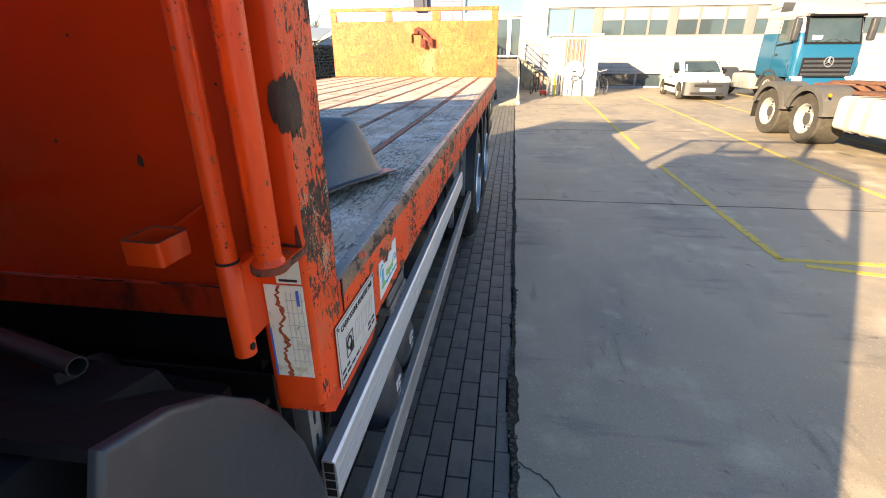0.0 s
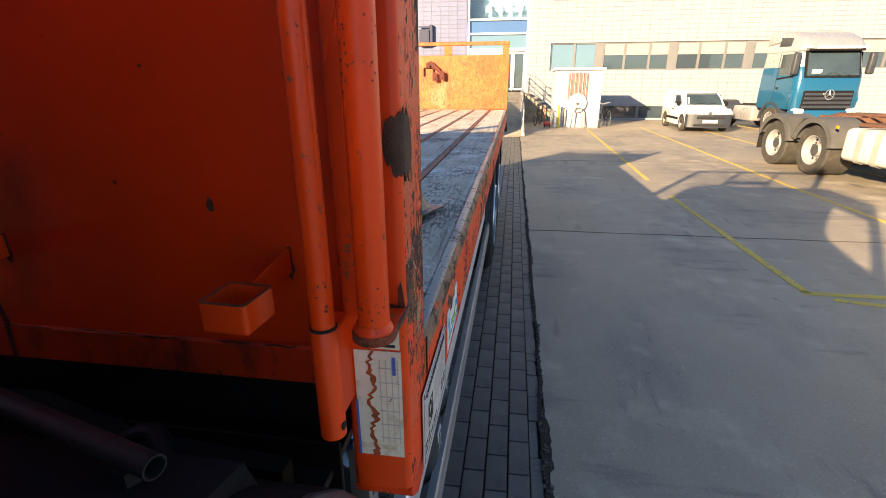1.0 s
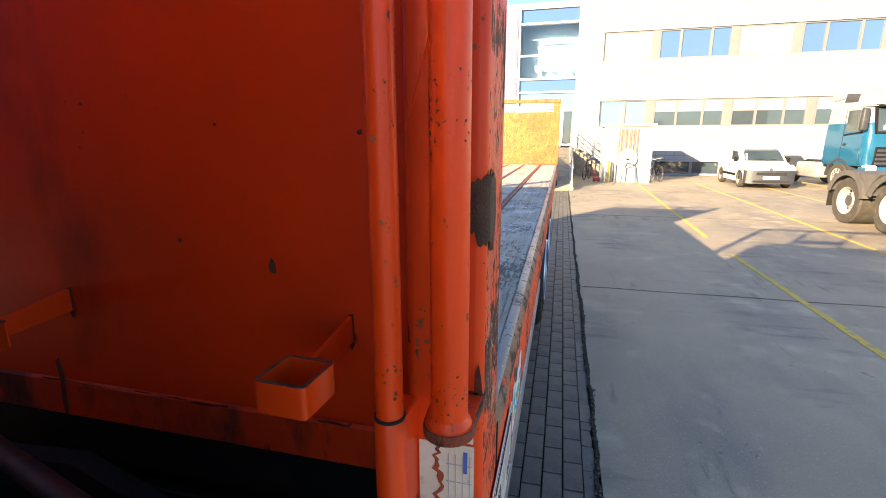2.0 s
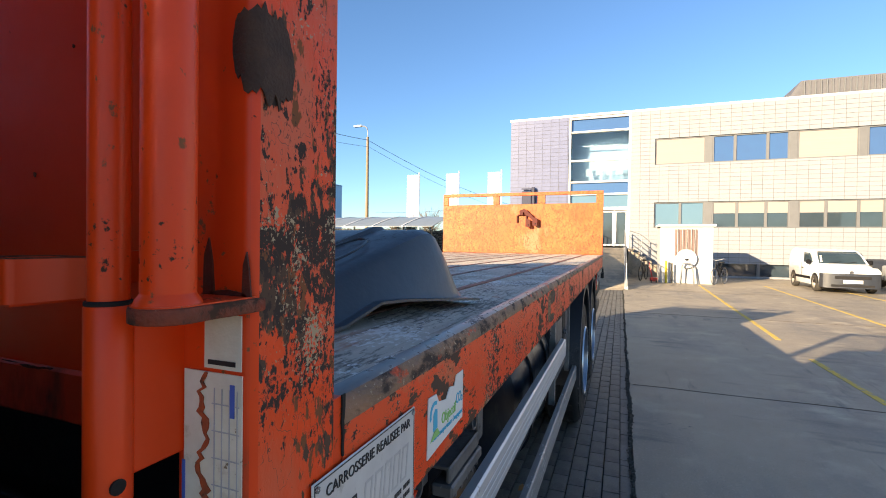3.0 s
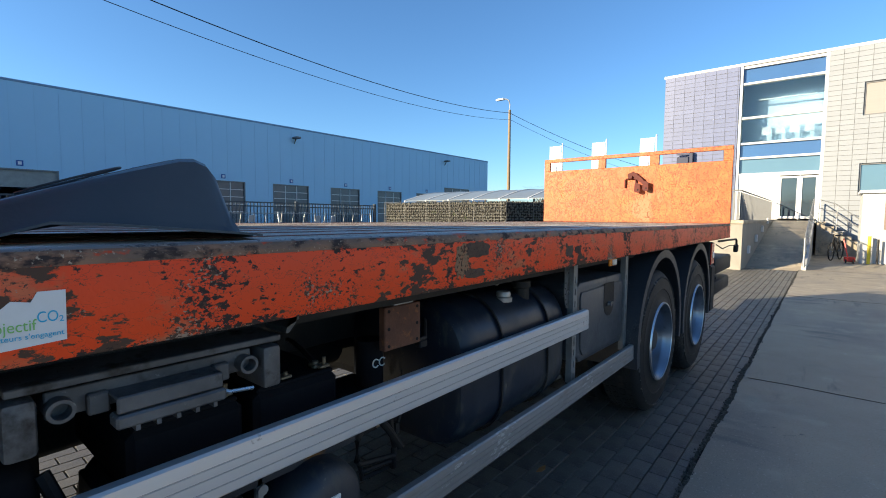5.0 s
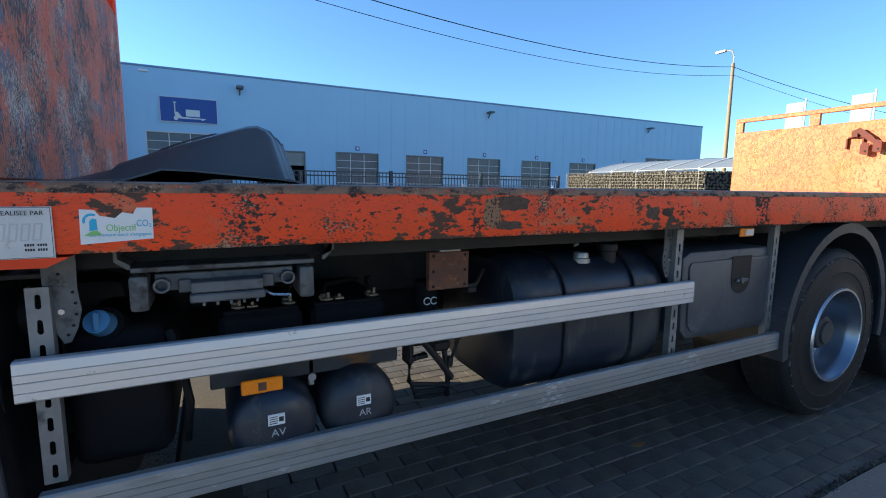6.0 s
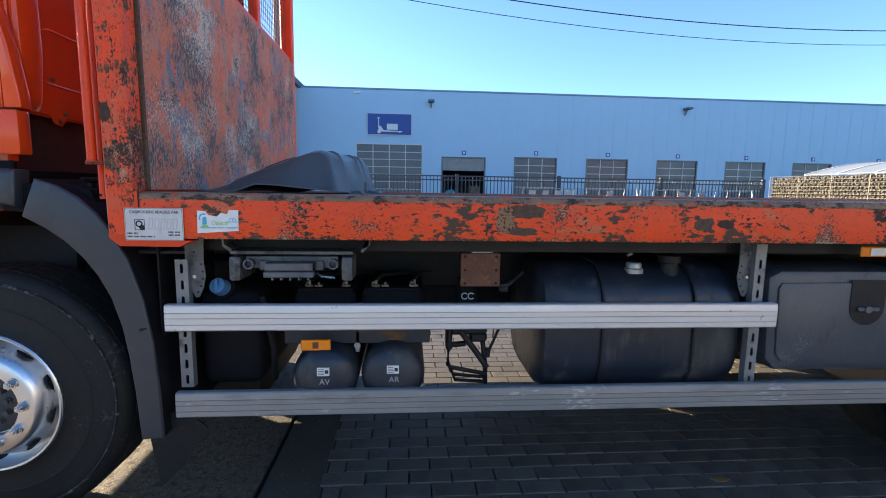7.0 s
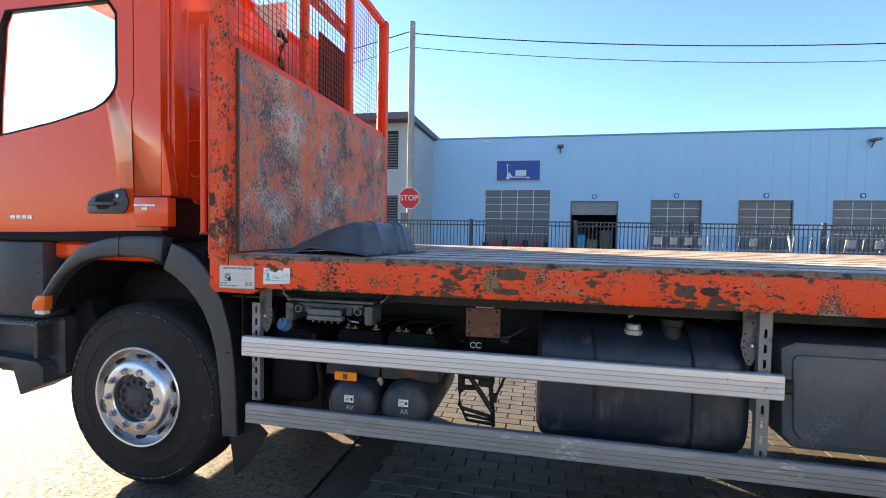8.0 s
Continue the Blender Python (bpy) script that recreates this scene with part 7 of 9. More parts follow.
rod(bm, (-0.34, 0.02, 1.06), (-0.34, 0.24, 1.06), 0.055, 18)
part("intake_pipe", bm, M["chassis"], truck)

# Black sheet added to keep the tank behind it out of sight.
bm = B()
box(bm, -0.66, -0.135, 0.130, 0.138, 0.45, 1.255, 0.002)
part("splash_guard", bm, M["rubber"], truck, "black sheet added to hide the tank behind the front wheel")
# bared metal in the side rail: an old repair, and two blotches
rq = random.Random(17)


def bare_blotch(y0, y1, z0, z1, material, label, n=26, lift=0.0008):
    """A flat blotch with a ragged edge on the rail's face."""
    bm = B()
    yc, zc, pts = (y0 + y1) / 2, (z0 + z1) / 2, []
    for k in range(n):
        a = 6.2832 * k / n
        c, d = math.cos(a), math.sin(a)
        f = (abs(c) ** 3 + abs(d) ** 3) ** (-1 / 3) * rq.uniform(0.80, 1.08)
        pts.append((yc + (y1 - y0) / 2 * c * f, zc + (z1 - z0) / 2 * d * f))
    prism(bm, pts, "x", 0.0001, lift)
    part("bare_patch", bm, material, truck, label)


bare_blotch(1.472, 1.545, 1.296, 1.410, M["seam"], "scratched pale repair in the side rail")
bare_blotch(1.525, 1.665, 1.358, 1.412, M["bare_brown"], "bare brown metal on the side rail", lift=0.0011)
bare_blotch(1.515, 1.640, 1.290, 1.322, M["bare_brown"], "bare brown metal on the side rail", lift=0.0011)
bare_blotch(2.275, 2.360, 1.318, 1.368, M["bare_brown"], "bare brown metal on the side rail")
bare_blotch(2.372, 2.445, 1.325, 1.362, M["bare"], "dark bare metal on the side rail")

# rusty plate, filter can, spare step frame
bm = B()
box(bm, -0.235, -0.205, 1.362, 1.535, 1.045, 1.192, 0.003)
rp_ = part("rusty_plate", bm, M["rusty"], truck, "rusty square steel plate with bolt holes")
for y in (1.38, 1.517):
    for z in (1.06, 1.118, 1.178):
        bm = B()
        rod(bm, (-0.2055, y, z), (-0.2035, y, z), 0.006, 8)
        part("bolt_hole", bm, M["dark_hole"], rp_)
bm = B()
box(bm, -0.24, -0.21, 1.41, 1.50, 1.193, 1.262)
part("hanger", bm, M["galv"], rp_)
bm = B()
rod(bm, (-0.33, 1.405, 0.90), (-0.33, 1.405, 1.06), 0.048, 20)
filt = part("filter_can", bm, M["black_plastic"], truck, "black filter can")
bm = B()
for dy in (-0.015, 0.015):
    lathe(bm, [(0.012, -0.282), (0.016, -0.282), (0.016, -0.279), (0.012, -0.279), (0.012, -0.282)], (0, 1.405 + dy, 0.985), "x", 14, 0.6, 5.0)
part("mark", bm, M["sticker"], filt)
bm = B()
sweep(bm, [(-0.25, 1.56, 1.03), (-0.22, 1.545, 1.045), (-0.22, 1.575, 1.05), (-0.3, 1.66, 1.09)], 0.009, 8)
box(bm, -0.235, -0.205, 1.535, 1.575, 1.02, 1.045, 0.004)
part("valve", bm, M["chassis"], truck)
bm = B()
sweep(bm, [(-0.30, 1.40, 0.752), (-0.30, 1.335, 0.746), (-0.30, 1.322, 0.735), (-0.30, 1.320, 0.655), (-0.30, 1.335, 0.640), (-0.30, 1.500, 0.606)], 0.0105, 8)
sweep(bm, [(-0.30, 1.322, 0.66), (-0.31, 1.347, 0.602), (-0.31, 1.500, 0.585)], 0.0085, 8)
sweep(bm, [(-0.31, 1.347, 0.602), (-0.32, 1.356, 0.570), (-0.32, 1.504, 0.559)], 0.0085, 8)
sweep(bm, [(-0.32, 1.470, 0.83), (-0.31, 1.485, 0.752), (-0.30, 1.497, 0.64), (-0.31, 1.500, 0.556)], 0.012, 8)
sweep(bm, [(-0.30, 1.34, 0.749), (-0.32, 1.40, 0.748)], 0.014, 8)
sweep(bm, [(-0.30, 1.563, 0.84), (-0.30, 1.530, 0.76), (-0.30, 1.508, 0.71)], 0.007, 8)
sweep(bm, [(-0.30, 1.508, 0.73), (-0.30, 1.503, 0.69)], 0.015, 8)
sweep(bm, [(-0.28, 1.375, 0.82), (-0.27, 1.44, 0.735), (-0.27, 1.499, 0.650)], 0.014, 8)
box(bm, -0.36, -0.29, 1.31, 1.34, 0.72, 0.89, 0.010)
box(bm, -0.36, -0.28, 1.33, 1.50, 0.80, 0.87, 0.012)
box(bm, -0.36, -0.28, 1.42, 1.50, 0.765, 0.81, 0.010)
part("step_frame", bm, M["chassis"], truck, "black tube step frame")
bm = B()
box(bm, -0.5, -0.28, 1.25, 1.47, 0.83, 0.89, 0.02)
part("bracket", bm, M["chassis"], truck)
bm = B()
rod(bm, (-0.30, 1.53, 0.78), (-0.30, 1.535, 0.92), 0.003, 5)
part("wire", bm, M["cable"], truck)

# fuel tank: rounded box drawn along the truck
FY0, FY1 = 1.72, 2.66
def rounded(cx, cz, hw, hh, r, n=8):
    pts = []
    for qx, qz, a0 in ((1, 1, 0), (-1, 1, 90), (-1, -1, 180), (1, -1, 270)):
        for k in range(n + 1):
            a = math.radians(a0 + 90 * k / n)
            pts.append((cx + qx * (hw - r) + r * math.cos(a), cz + qz * (hh - r) + r * math.sin(a)))
    return pts
bm = B()
rings = []
for y, s in ((FY0, 0.80), (FY0 + 0.02, 0.93), (FY0 + 0.06, 0.99), (FY0 + 0.10, 1.0), (FY1 - 0.10, 1.0), (FY1 - 0.06, 0.99), (FY1 - 0.02, 0.93), (FY1, 0.80)):
    rings.append([bm.verts.new((x, y, z)) for x, z in rounded(-0.50, 0.835, 0.35 * s, 0.305 * s, 0.20 * s)])
k = len(rings[0])
for a, b in zip(rings, rings[1:]):
    for i in range(k):
        bm.faces.new((a[i], a[(i + 1) % k], b[(i + 1) % k], b[i]))
bm.faces.new(rings[0])
bm.faces.new(rings[-1])
bmesh.ops.recalc_face_normals(bm, faces=bm.faces)
fuel = part("fuel_tank", bm, M["tank"], truck, "large dark blue-grey fuel tank with straps")
for y in (2.02, 2.44):
    bm = B()
    o, i_ = rounded(-0.50, 0.835, 0.358, 0.313, 0.205), rounded(-0.50, 0.835, 0.352, 0.307, 0.20)
    band(bm, o + [o[0]], i_ + [i_[0]], "y", y - 0.035, y + 0.035)
    part("strap", bm, M["tank"], fuel)
    bm = B()
    band(bm, [(p[0] + (p[0] + 0.5) * 0.012, p[1] + (p[1] - 0.835) * 0.012) for p in o + [o[0]]], o + [o[0]], "y", y - 0.037, y - 0.028)
    part("strap_edge", bm, M["chassis"], fuel)
bm = B()
lathe(bm, [(0.0, 1.148), (0.030, 1.148), (0.034, 1.140), (0.034, 1.124), (0.042, 1.120), (0.042, 1.10), (0.0, 1.10)], (-0.255, 2.165, 0), "z", 20)
part("filler_cap", bm, M["cap_white"], fuel, "pale metal filler cap")
bm = B()
lathe(bm, [(0.0, 1.180), (0.048, 1.180), (0.048, 1.150), (0.040, 1.145), (0.042, 1.06)], (-0.26, 2.335, 0), "z", 20)
part("sender", bm, M["chassis"], fuel)
bm = B()
sweep(bm, [(-0.3, 2.14, 1.22), (-0.28, 2.16, 1.205), (-0.28, 2.165, 1.185), (-0.29, 2.15, 1.175)], 0.008, 6)
part("hook", bm, M["cap_white"], truck)

# moulded tool box before the rear wheels
bm = B()
prism(bm, [(2.74, 1.10), (2.76, 0.72), (2.81, 0.665), (3.50, 0.655), (3.535, 0.70), (3.525, 1.10), (3.48, 1.13), (2.80, 1.13)], "x", -0.62, -0.145, 0.02)
tb = part("tool_box", bm, M["tool_plastic"], truck, "black moulded plastic tool box")
bm = B()
prism(bm, [(2.80, 1.075), (2.785, 1.05), (2.80, 0.75), (2.83, 0.71), (2.88, 0.695), (3.46, 0.69), (3.49, 0.71), (3.50, 0.75), (3.49, 1.06), (3.47, 1.08)], "x", -0.146, -0.135, 0.006)
part("lid", bm, M["tool_plastic"], tb)
bm = B()
prism(bm, [(3.13, 1.09), (3.13, 0.975)] + [(3.215 - 0.085 * math.cos(math.radians(a)), 0.965 - 0.085 * math.sin(math.radians(a))) for a in range(0, 181, 15)] + [(3.30, 0.975), (3.30, 1.09)], "x", -0.1345, -0.1325)
part("recess", bm, M["chassis"], tb)
bm = B()
box(bm, -0.133, -0.118, 3.165, 3.265, 0.948, 0.966, 0.004)
rod(bm, (-0.133, 3.205, 0.957), (-0.112, 3.205, 0.957), 0.016, 12)
part("latch", bm, M["galv_dark"], tb)
bm = B()
box(bm, -0.16, -0.13, 2.73, 2.80, 0.90, 0.965, 0.012)
part("strap_end", bm, M["chassis"], tb)

# truck's unseen far side: tank, boxes and guard beams added against the low sun
bm = B()
box(bm, -2.40, -1.80, 1.75, 3.45, 0.34, 1.12, 0.12, seg=3)
part("fuel_tank", bm, M["tank"], truck)
bm = B()
box(bm, -2.42, -1.80, -0.02, 0.90, 0.43, 1.15, 0.06, seg=2)
part("exhaust_box", bm, M["chassis"], truck)
bm = B()
box(bm, -2.20, -1.80, 1.0, 1.70, 0.62, 1.10, 0.05)
part("air_dryer_box", bm, M["chassis"], truck)
for z in (0.53, 0.90):
    bm = B()
    box(bm, -2.46, -2.43, 0.2, 3.55, z, z + 0.105, 0.006)
    part("side_guard", bm, M["alu_dull"], truck)
bm = B()
rod(bm, (-1.25, 0.4, 0.62), (-1.9, 0.4, 0.62), 0.08, 12)
box(bm, -1.70, -0.95, 2.1, 2.6, 0.50, 0.90, 0.08)
box(bm, -1.75, -0.80, 3.55, 6.0, 0.55, 0.92, 0.10)
part("suspension", bm, M["chassis"], truck)

# Second, unseen engine and axle bodies, added to stop sun under the cab.
bm = B()
box(bm, -1.85, -0.70, -1.70, -0.55, 0.50, 1.28, 0.10, seg=2)
box(bm, -1.60, -0.68, -0.55, 0.35, 0.27, 1.10, 0.08, seg=2)
part("engine", bm, M["chassis"], truck, "dark unseen engine and gearbox bodies blocking sun under the cab")
bm = B()
rod(bm, (-2.2, -0.555, 0.50), (-0.35, -0.555, 0.50), 0.07, 14)
for x in (-0.62, -1.88):
    box(bm, x - 0.05, x + 0.05, -1.35, 0.25, 0.56, 0.66, 0.02)
part("front_axle", bm, M["chassis"], truck)

# ---- cab ----
CX, CB = -0.105, -0.36       # side and back of the cab
cab = part("cab", box(B(), -2.35, -0.20, -1.72, CB - 0.06, 1.36, 1.47, 0.02), M["paint_cab"], truck, "glossy orange truck cab")
frame_o = [(CB, 1.55), (CB, 2.20), (CB, 2.40), (CB, 3.12), (CB - 0.06, 3.20), (-1.10, 3.20), (-1.60, 3.20), (-1.70, 2.6), (-1.74, 1.9), (-1.75, 1.52), (-1.45, 1.525), (-1.12, 1.53), (-0.81, 1.54), (-0.60, 1.545), (CB, 1.55)]
frame_i = [(-0.694, 2.327), (-0.660, 2.368), (-0.650, 2.415), (-0.650, 2.80), (-0.71, 2.88), (-1.10, 2.88), (-1.48, 2.88), (-1.52, 2.80), (-1.57, 2.30), (-1.58, 2.112), (-1.466, 2.126), (-1.121, 2.182), (-0.813, 2.252), (-0.740, 2.287), (-0.694, 2.327)]
seal_i = [(-1.10 + (y + 1.10) * 0.965, 2.50 + (z - 2.50) * 0.965) for y, z in frame_i]
for x0, x1 in ((CX - 0.05, CX), (-2.395, -2.345)):
    bm = B()
    band(bm, frame_o, frame_i, "x", x0, x1)
    bmesh.ops.remove_doubles(bm, verts=bm.verts, dist=1e-5)
    part("side_panel", bm, M["paint_cab"], cab)
bm = B()
band(bm, frame_i, seal_i, "x", CX - 0.030, CX + 0.0015)
part("window_seal", bm, M["black_plastic"], cab)
bm = B()
box(bm, -2.34, -0.158, CB - 0.05, CB, 1.745, 3.18, 0.01)
part("back_wall", bm, M["paint_cab"], cab)
# Dark panel added for the gap's shade; it also seals out stray sun.
bm = B()
box(bm, -2.345, -0.156, CB - 0.10, CB - 0.051, 1.36, 1.90)
part("lower_back", bm, M["chassis"], cab)
bm = B()
box(bm, -2.39, CX - 0.004, -1.62, CB - 0.01, 3.201, 3.28, 0.03)
part("roof", bm, M["paint_cab"], cab)
bm = B()
prism(bm, [(CX, -1.751), (-0.20, -1.86), (-0.45, -1.92), (-2.05, -1.92), (-2.30, -1.86), (-2.395, -1.751)], "z", 1.0, 2.12, 0.02)
part("nose", bm, M["paint_cab"], cab)
bm = B()
prism(bm, [(-1.76, 2.14), (-1.60, 3.19), (-1.585, 3.19), (-1.74, 2.14)], "x", -2.33, -0.17)
ws = part("windscreen", bm, M["screen"], cab)
ws.visible_shadow = False
for x in (CX - 0.03, -2.37):
    bm = B()
    prism(bm, [(y + (0.01 if y > -1.1 else -0.01), z + (0.01 if z > 2.5 else -0.01)) for y, z in frame_i[:-1]], "x", x - 0.003, x + 0.003)
    g = part("side_window", bm, M["screen"], cab, "cab side window")
    g.visible_shadow = False
bm = B()
box(bm, -2.3, -0.2, -1.70, CB - 0.07, 1.475, 1.50)
for x in (-0.65, -1.85):
    box(bm, x - 0.25, x + 0.25, -0.75, -0.45, 1.5, 2.05, 0.05)
    box(bm, x - 0.24, x + 0.24, -0.58, -0.45, 2.05, 2.55, 0.05)
box(bm, -2.33, -0.165, -1.73, -1.50, 1.50, 1.95, 0.04)
part("interior", bm, M["seat"], cab)
# door seam, rear corner panel, lower trims
seam_line = [(-0.540, 3.18), (-0.540, 2.33), (-0.546, 2.305), (-0.556, 2.28), (-0.556, 2.19), (-0.549, 1.95), (-0.543, 1.745), (-0.537, 1.577)]
bm = B()
band(bm, [(y + 0.0024, z) for y, z in seam_line], [(y - 0.0024, z) for y, z in seam_line], "x", CX, CX + 0.0012)
box(bm, CX, CX + 0.0012, -0.541, -0.302, 1.7425, 1.7465)
part("door_seam", bm, M["dark_hole"], cab)
bm = B()
prism(bm, [(-0.3595, 2.12), (-0.3595, 1.748), (-0.294, 1.748), (-0.298, 1.80), (-0.325, 1.977), (-0.350, 2.09)], "x", CX - 0.055, CX - 0.001, 0.006)
part("rear_fin", bm, M["paint_cab"], cab, "flared orange rear edge of the cab side")
bm = B()
box(bm, CX - 0.05, CX + 0.014, -0.534, -0.302, 1.572, 1.741, 0.010, seg=2)
part("corner_trim", bm, M["paint_cab"], cab, "orange corner panel under the seam")
bm = B()
prism(bm, [(-0.359, 1.75), (-0.359, 3.1), (-0.33, 2.9), (-0.325, 1.99), (-0.34, 1.80)], "x", -0.285, -0.170, 0.01)
part("rear_corner", bm, M["paint_cab"], cab, "pressed orange rear corner panel")
bm = B()
for x0, x1, z0, z1 in ((-0.31, -1.10, 1.885, 2.112), (-1.35, -2.14, 1.885, 2.112)):
    ring_ = [(x0, CB + 0.001, z0 + 0.03), (x0, CB + 0.001, z1 - 0.05), (x0 - 0.015, CB + 0.001, z1 - 0.015), (x0 - 0.05, CB + 0.001, z1), (x1, CB + 0.001, z1), (x1, CB + 0.001, z0), (x0 - 0.03, CB + 0.001, z0)]
    sweep(bm, ring_, 0.0045, 6, True)
for z in (2.30, 2.42):
    box(bm, -2.2, -0.30, CB - 0.002, CB + 0.006, z, z + 0.008, 0.002)
prism(bm, [(-0.20, 1.755), (-0.34, 1.755), (-0.36, 1.722), (-0.40, 1.715), (-0.43, 1.750), (-0.43, 1.80), (-0.20, 1.80)], "y", CB - 0.002, CB + 0.004)
press = part("pressing", bm, M["paint_cab"], cab, "pressed swages in the cab's back")
for x, z in ((-0.25, 1.775), (-0.385, 1.735), (-0.42, 1.77), (-0.36, 1.905), (-0.27, 2.34), (-0.47, 2.30)):
    bm = B()
    rod(bm, (x, CB + 0.003, z), (x, CB + 0.010, z), 0.010, 8)
    part("bolt", bm, M["rusty"], press)
bm = B()
box(bm, CX + 0.012, CX + 0.020, -0.528, -0.385, 1.686, 1.699, 0.002)
box(bm, CX + 0.012, CX + 0.020, -0.475, -0.440, 1.664, 1.682, 0.002)
part("badge", bm, M["steel_bright"], cab, "small bright metal badge shape")
bm = B()
prism(bm, [(-0.872, 1.660), (-0.862, 1.705), (-0.835, 1.738), (-0.784, 1.760), (-0.630, 1.792), (-0.600, 1.784), (-0.578, 1.725), (-0.576, 1.700), (-0.592, 1.662), (-0.615, 1.644), (-0.853, 1.642)], "x", CX - 0.001, CX + 0.010, 0.004)
hd = part("door_handle", bm, M["fender"], cab, "grey-black recessed door handle")
bm = B()
prism(bm, [(-0.815, 1.712), (-0.80, 1.738), (-0.770, 1.752), (-0.680, 1.766), (-0.668, 1.745), (-0.70, 1.690), (-0.72, 1.668), (-0.79, 1.668)], "x", CX + 0.0095, CX + 0.011)
part("recess", bm, M["dark_hole"], hd)
bm = B()
box(bm, CX + 0.008, CX + 0.030, -0.845, -0.655, 1.690, 1.714, 0.008, seg=2)
part("grip", bm, M["fender"], hd)
bm = B()
rod(bm, (CX + 0.008, -0.645, 1.748), (CX + 0.016, -0.645, 1.748), 0.011, 14)
part("lock", bm, M["steel_bright"], hd)
bm = B()
for k in range(4):
    box(bm, CX, CX + 0.006, -1.46 + k * 0.045, -1.425 + k * 0.045, 1.605, 1.630, 0.002)
part("badge", bm, M["steel_bright"], cab)
bm = B()
box(bm, CX - 0.03, CX - 0.005, -1.74, CB + 0.01, 1.475, 1.5515, 0.006)
part("sill", bm, M["black_plastic"], cab)
bm = B()
box(bm, -0.30, CX - 0.01, -1.74, -1.235, 0.985, 1.47, 0.03, seg=2)
box(bm, -0.40, -0.20, -1.74, -1.20, 0.60, 0.984, 0.02)
box(bm, -0.25, CX, -1.305, -1.275, 0.74, 0.950, 0.006)
steps = part("entry_steps", bm, M["grey_plastic"], cab, "dark grey plastic entry steps")
bm = B()
box(bm, -0.30, CX + 0.035, -1.70, -1.232, 0.950, 0.966, 0.004)
for k in range(14):
    for r in range(4):
        box(bm, CX + 0.010 - r * 0.028, CX + 0.024 - r * 0.028, -1.69 + k * 0.033, -1.665 + k * 0.033, 0.966, 0.974)
part("tread", bm, M["galv_dark"], steps, "studded grey step tread")
bm = B()
prism(bm, [(-1.70, 0.70), (-1.49, 0.688), (-1.425, 0.495), (-1.235, 0.585), (-1.238, 0.690), (-1.30, 0.72), (-1.70, 0.74)], "x", -0.32, CX - 0.005, 0.008)
part("lower_step", bm, M["grey_plastic"], steps)
bm = B()
prism(bm, [(-1.24, 0.60), (-1.14, 0.615), (-1.03, 0.655), (-0.99, 0.80), (-1.10, 1.10), (-1.22, 1.05)], "x", -0.50, -0.30, 0.01)
part("inner_cover", bm, M["black_plastic"], steps)
bm = B()
prism(bm, [(-0.12, -1.755), (-0.22, -1.90), (-0.5, -1.97), (-2.0, -1.97), (-2.28, -1.90), (-2.38, -1.755)], "z", 0.60, 0.995, 0.03)
part("bumper", bm, M["black_plastic"], cab)
cab.matrix_basis = Matrix.Translation((-0.045, -0.040, 0.0))
# gap behind the cab
bm = B()
box(bm, -2.0, -0.45, -0.30, -0.08, 1.1, 1.30, 0.03)
part("gearbox_cover", bm, M["chassis"], truck)
# Dark plate added so that the gap looks dim all the way down.
bm = B()
box(bm, -0.95, -0.150, -0.075, 0.300, 1.190, 1.204, 0.002)
prism(bm, [(-0.95, 1.205), (-0.95, 1.30), (-0.60, 1.33), (-0.45, 1.27), (-0.20, 1.25), (-0.20, 1.205)], "y", 0.070, 0.100)
part("gap_cover", bm, M["chassis"], truck, "dark plate added to close the view down the gap behind the cab")
for cx, cy, r, z in ((-0.40, 0.0, 0.075, 1.30), (-0.52, -0.01, 0.055, 1.27), (-0.30, 0.02, 0.05, 1.245)):
    bm = B()
    coil = [(cx + r * math.cos(a), cy + r * 0.6 * math.sin(a), z + 0.030 * math.sin(a * 1.7)) for a in np.linspace(0.3, 6.0, 40)]
    sweep(bm, coil, 0.0125, 10)
    part("coiled_hose", bm, M["rubber"], truck, "black coiled hose")
for k in range(6):
    bm = B()
    sweep(bm, [(-0.25 - k * 0.12, -0.25, 1.30), (-0.28 - k * 0.12, -0.12, 1.345 + 0.015 * (k % 3)), (-0.22 - k * 0.13, -0.02, 1.33), (-0.26 - k * 0.12, 0.06, 1.26)], 0.012, 8)
    part("air_line", bm, M["chassis"], truck, "black air line behind the cab")
bm = B()
box(bm, -0.62, -0.55, -0.28, -0.20, 1.62, 1.84, 0.006)
part("cable_box", bm, M["chassis"], truck)
bm = B()
prism(bm, [(-0.42, 1.36), (-0.42, 1.464), (-0.18, 1.462), (-0.098, 1.444), (-0.078, 1.388), (-0.07, 1.33)], "x", -0.80, -0.128, 0.004)
part("engine_shroud", bm, M["black_plastic"], truck, "black plastic shroud behind the cab")
bm = B()
for r0, r1, h0, h1 in ((0.0108, 0.0108, -0.60, -0.172), (0.0089, 0.0089, -0.60, -0.172), (0.0108, 0.0089, -0.172, -0.172)):
    lathe(bm, [(r0, h0), (r1, h1)], (0, -0.150, 1.481), "x", 24)
box(bm, -0.22, -0.20, -0.160, -0.140, 1.440, 1.470)
bmesh.ops.transform(bm, matrix=Matrix.Translation((-0.172, -0.155, 0)) @ Matrix.Rotation(-0.25, 4, "Z") @ Matrix.Translation((0.172, 0.155, 0)), verts=bm.verts)
part("open_tube", bm, M["chassis"], truck, "open black tube end")

# front mudguard
def arch(pts_o, thick):
    out = []
    c = Vector((-0.60, 0.60))
    for p in pts_o:
        v = Vector(p) - c
        out.append(tuple(c + v * (1 - thick / v.length)))
    return out


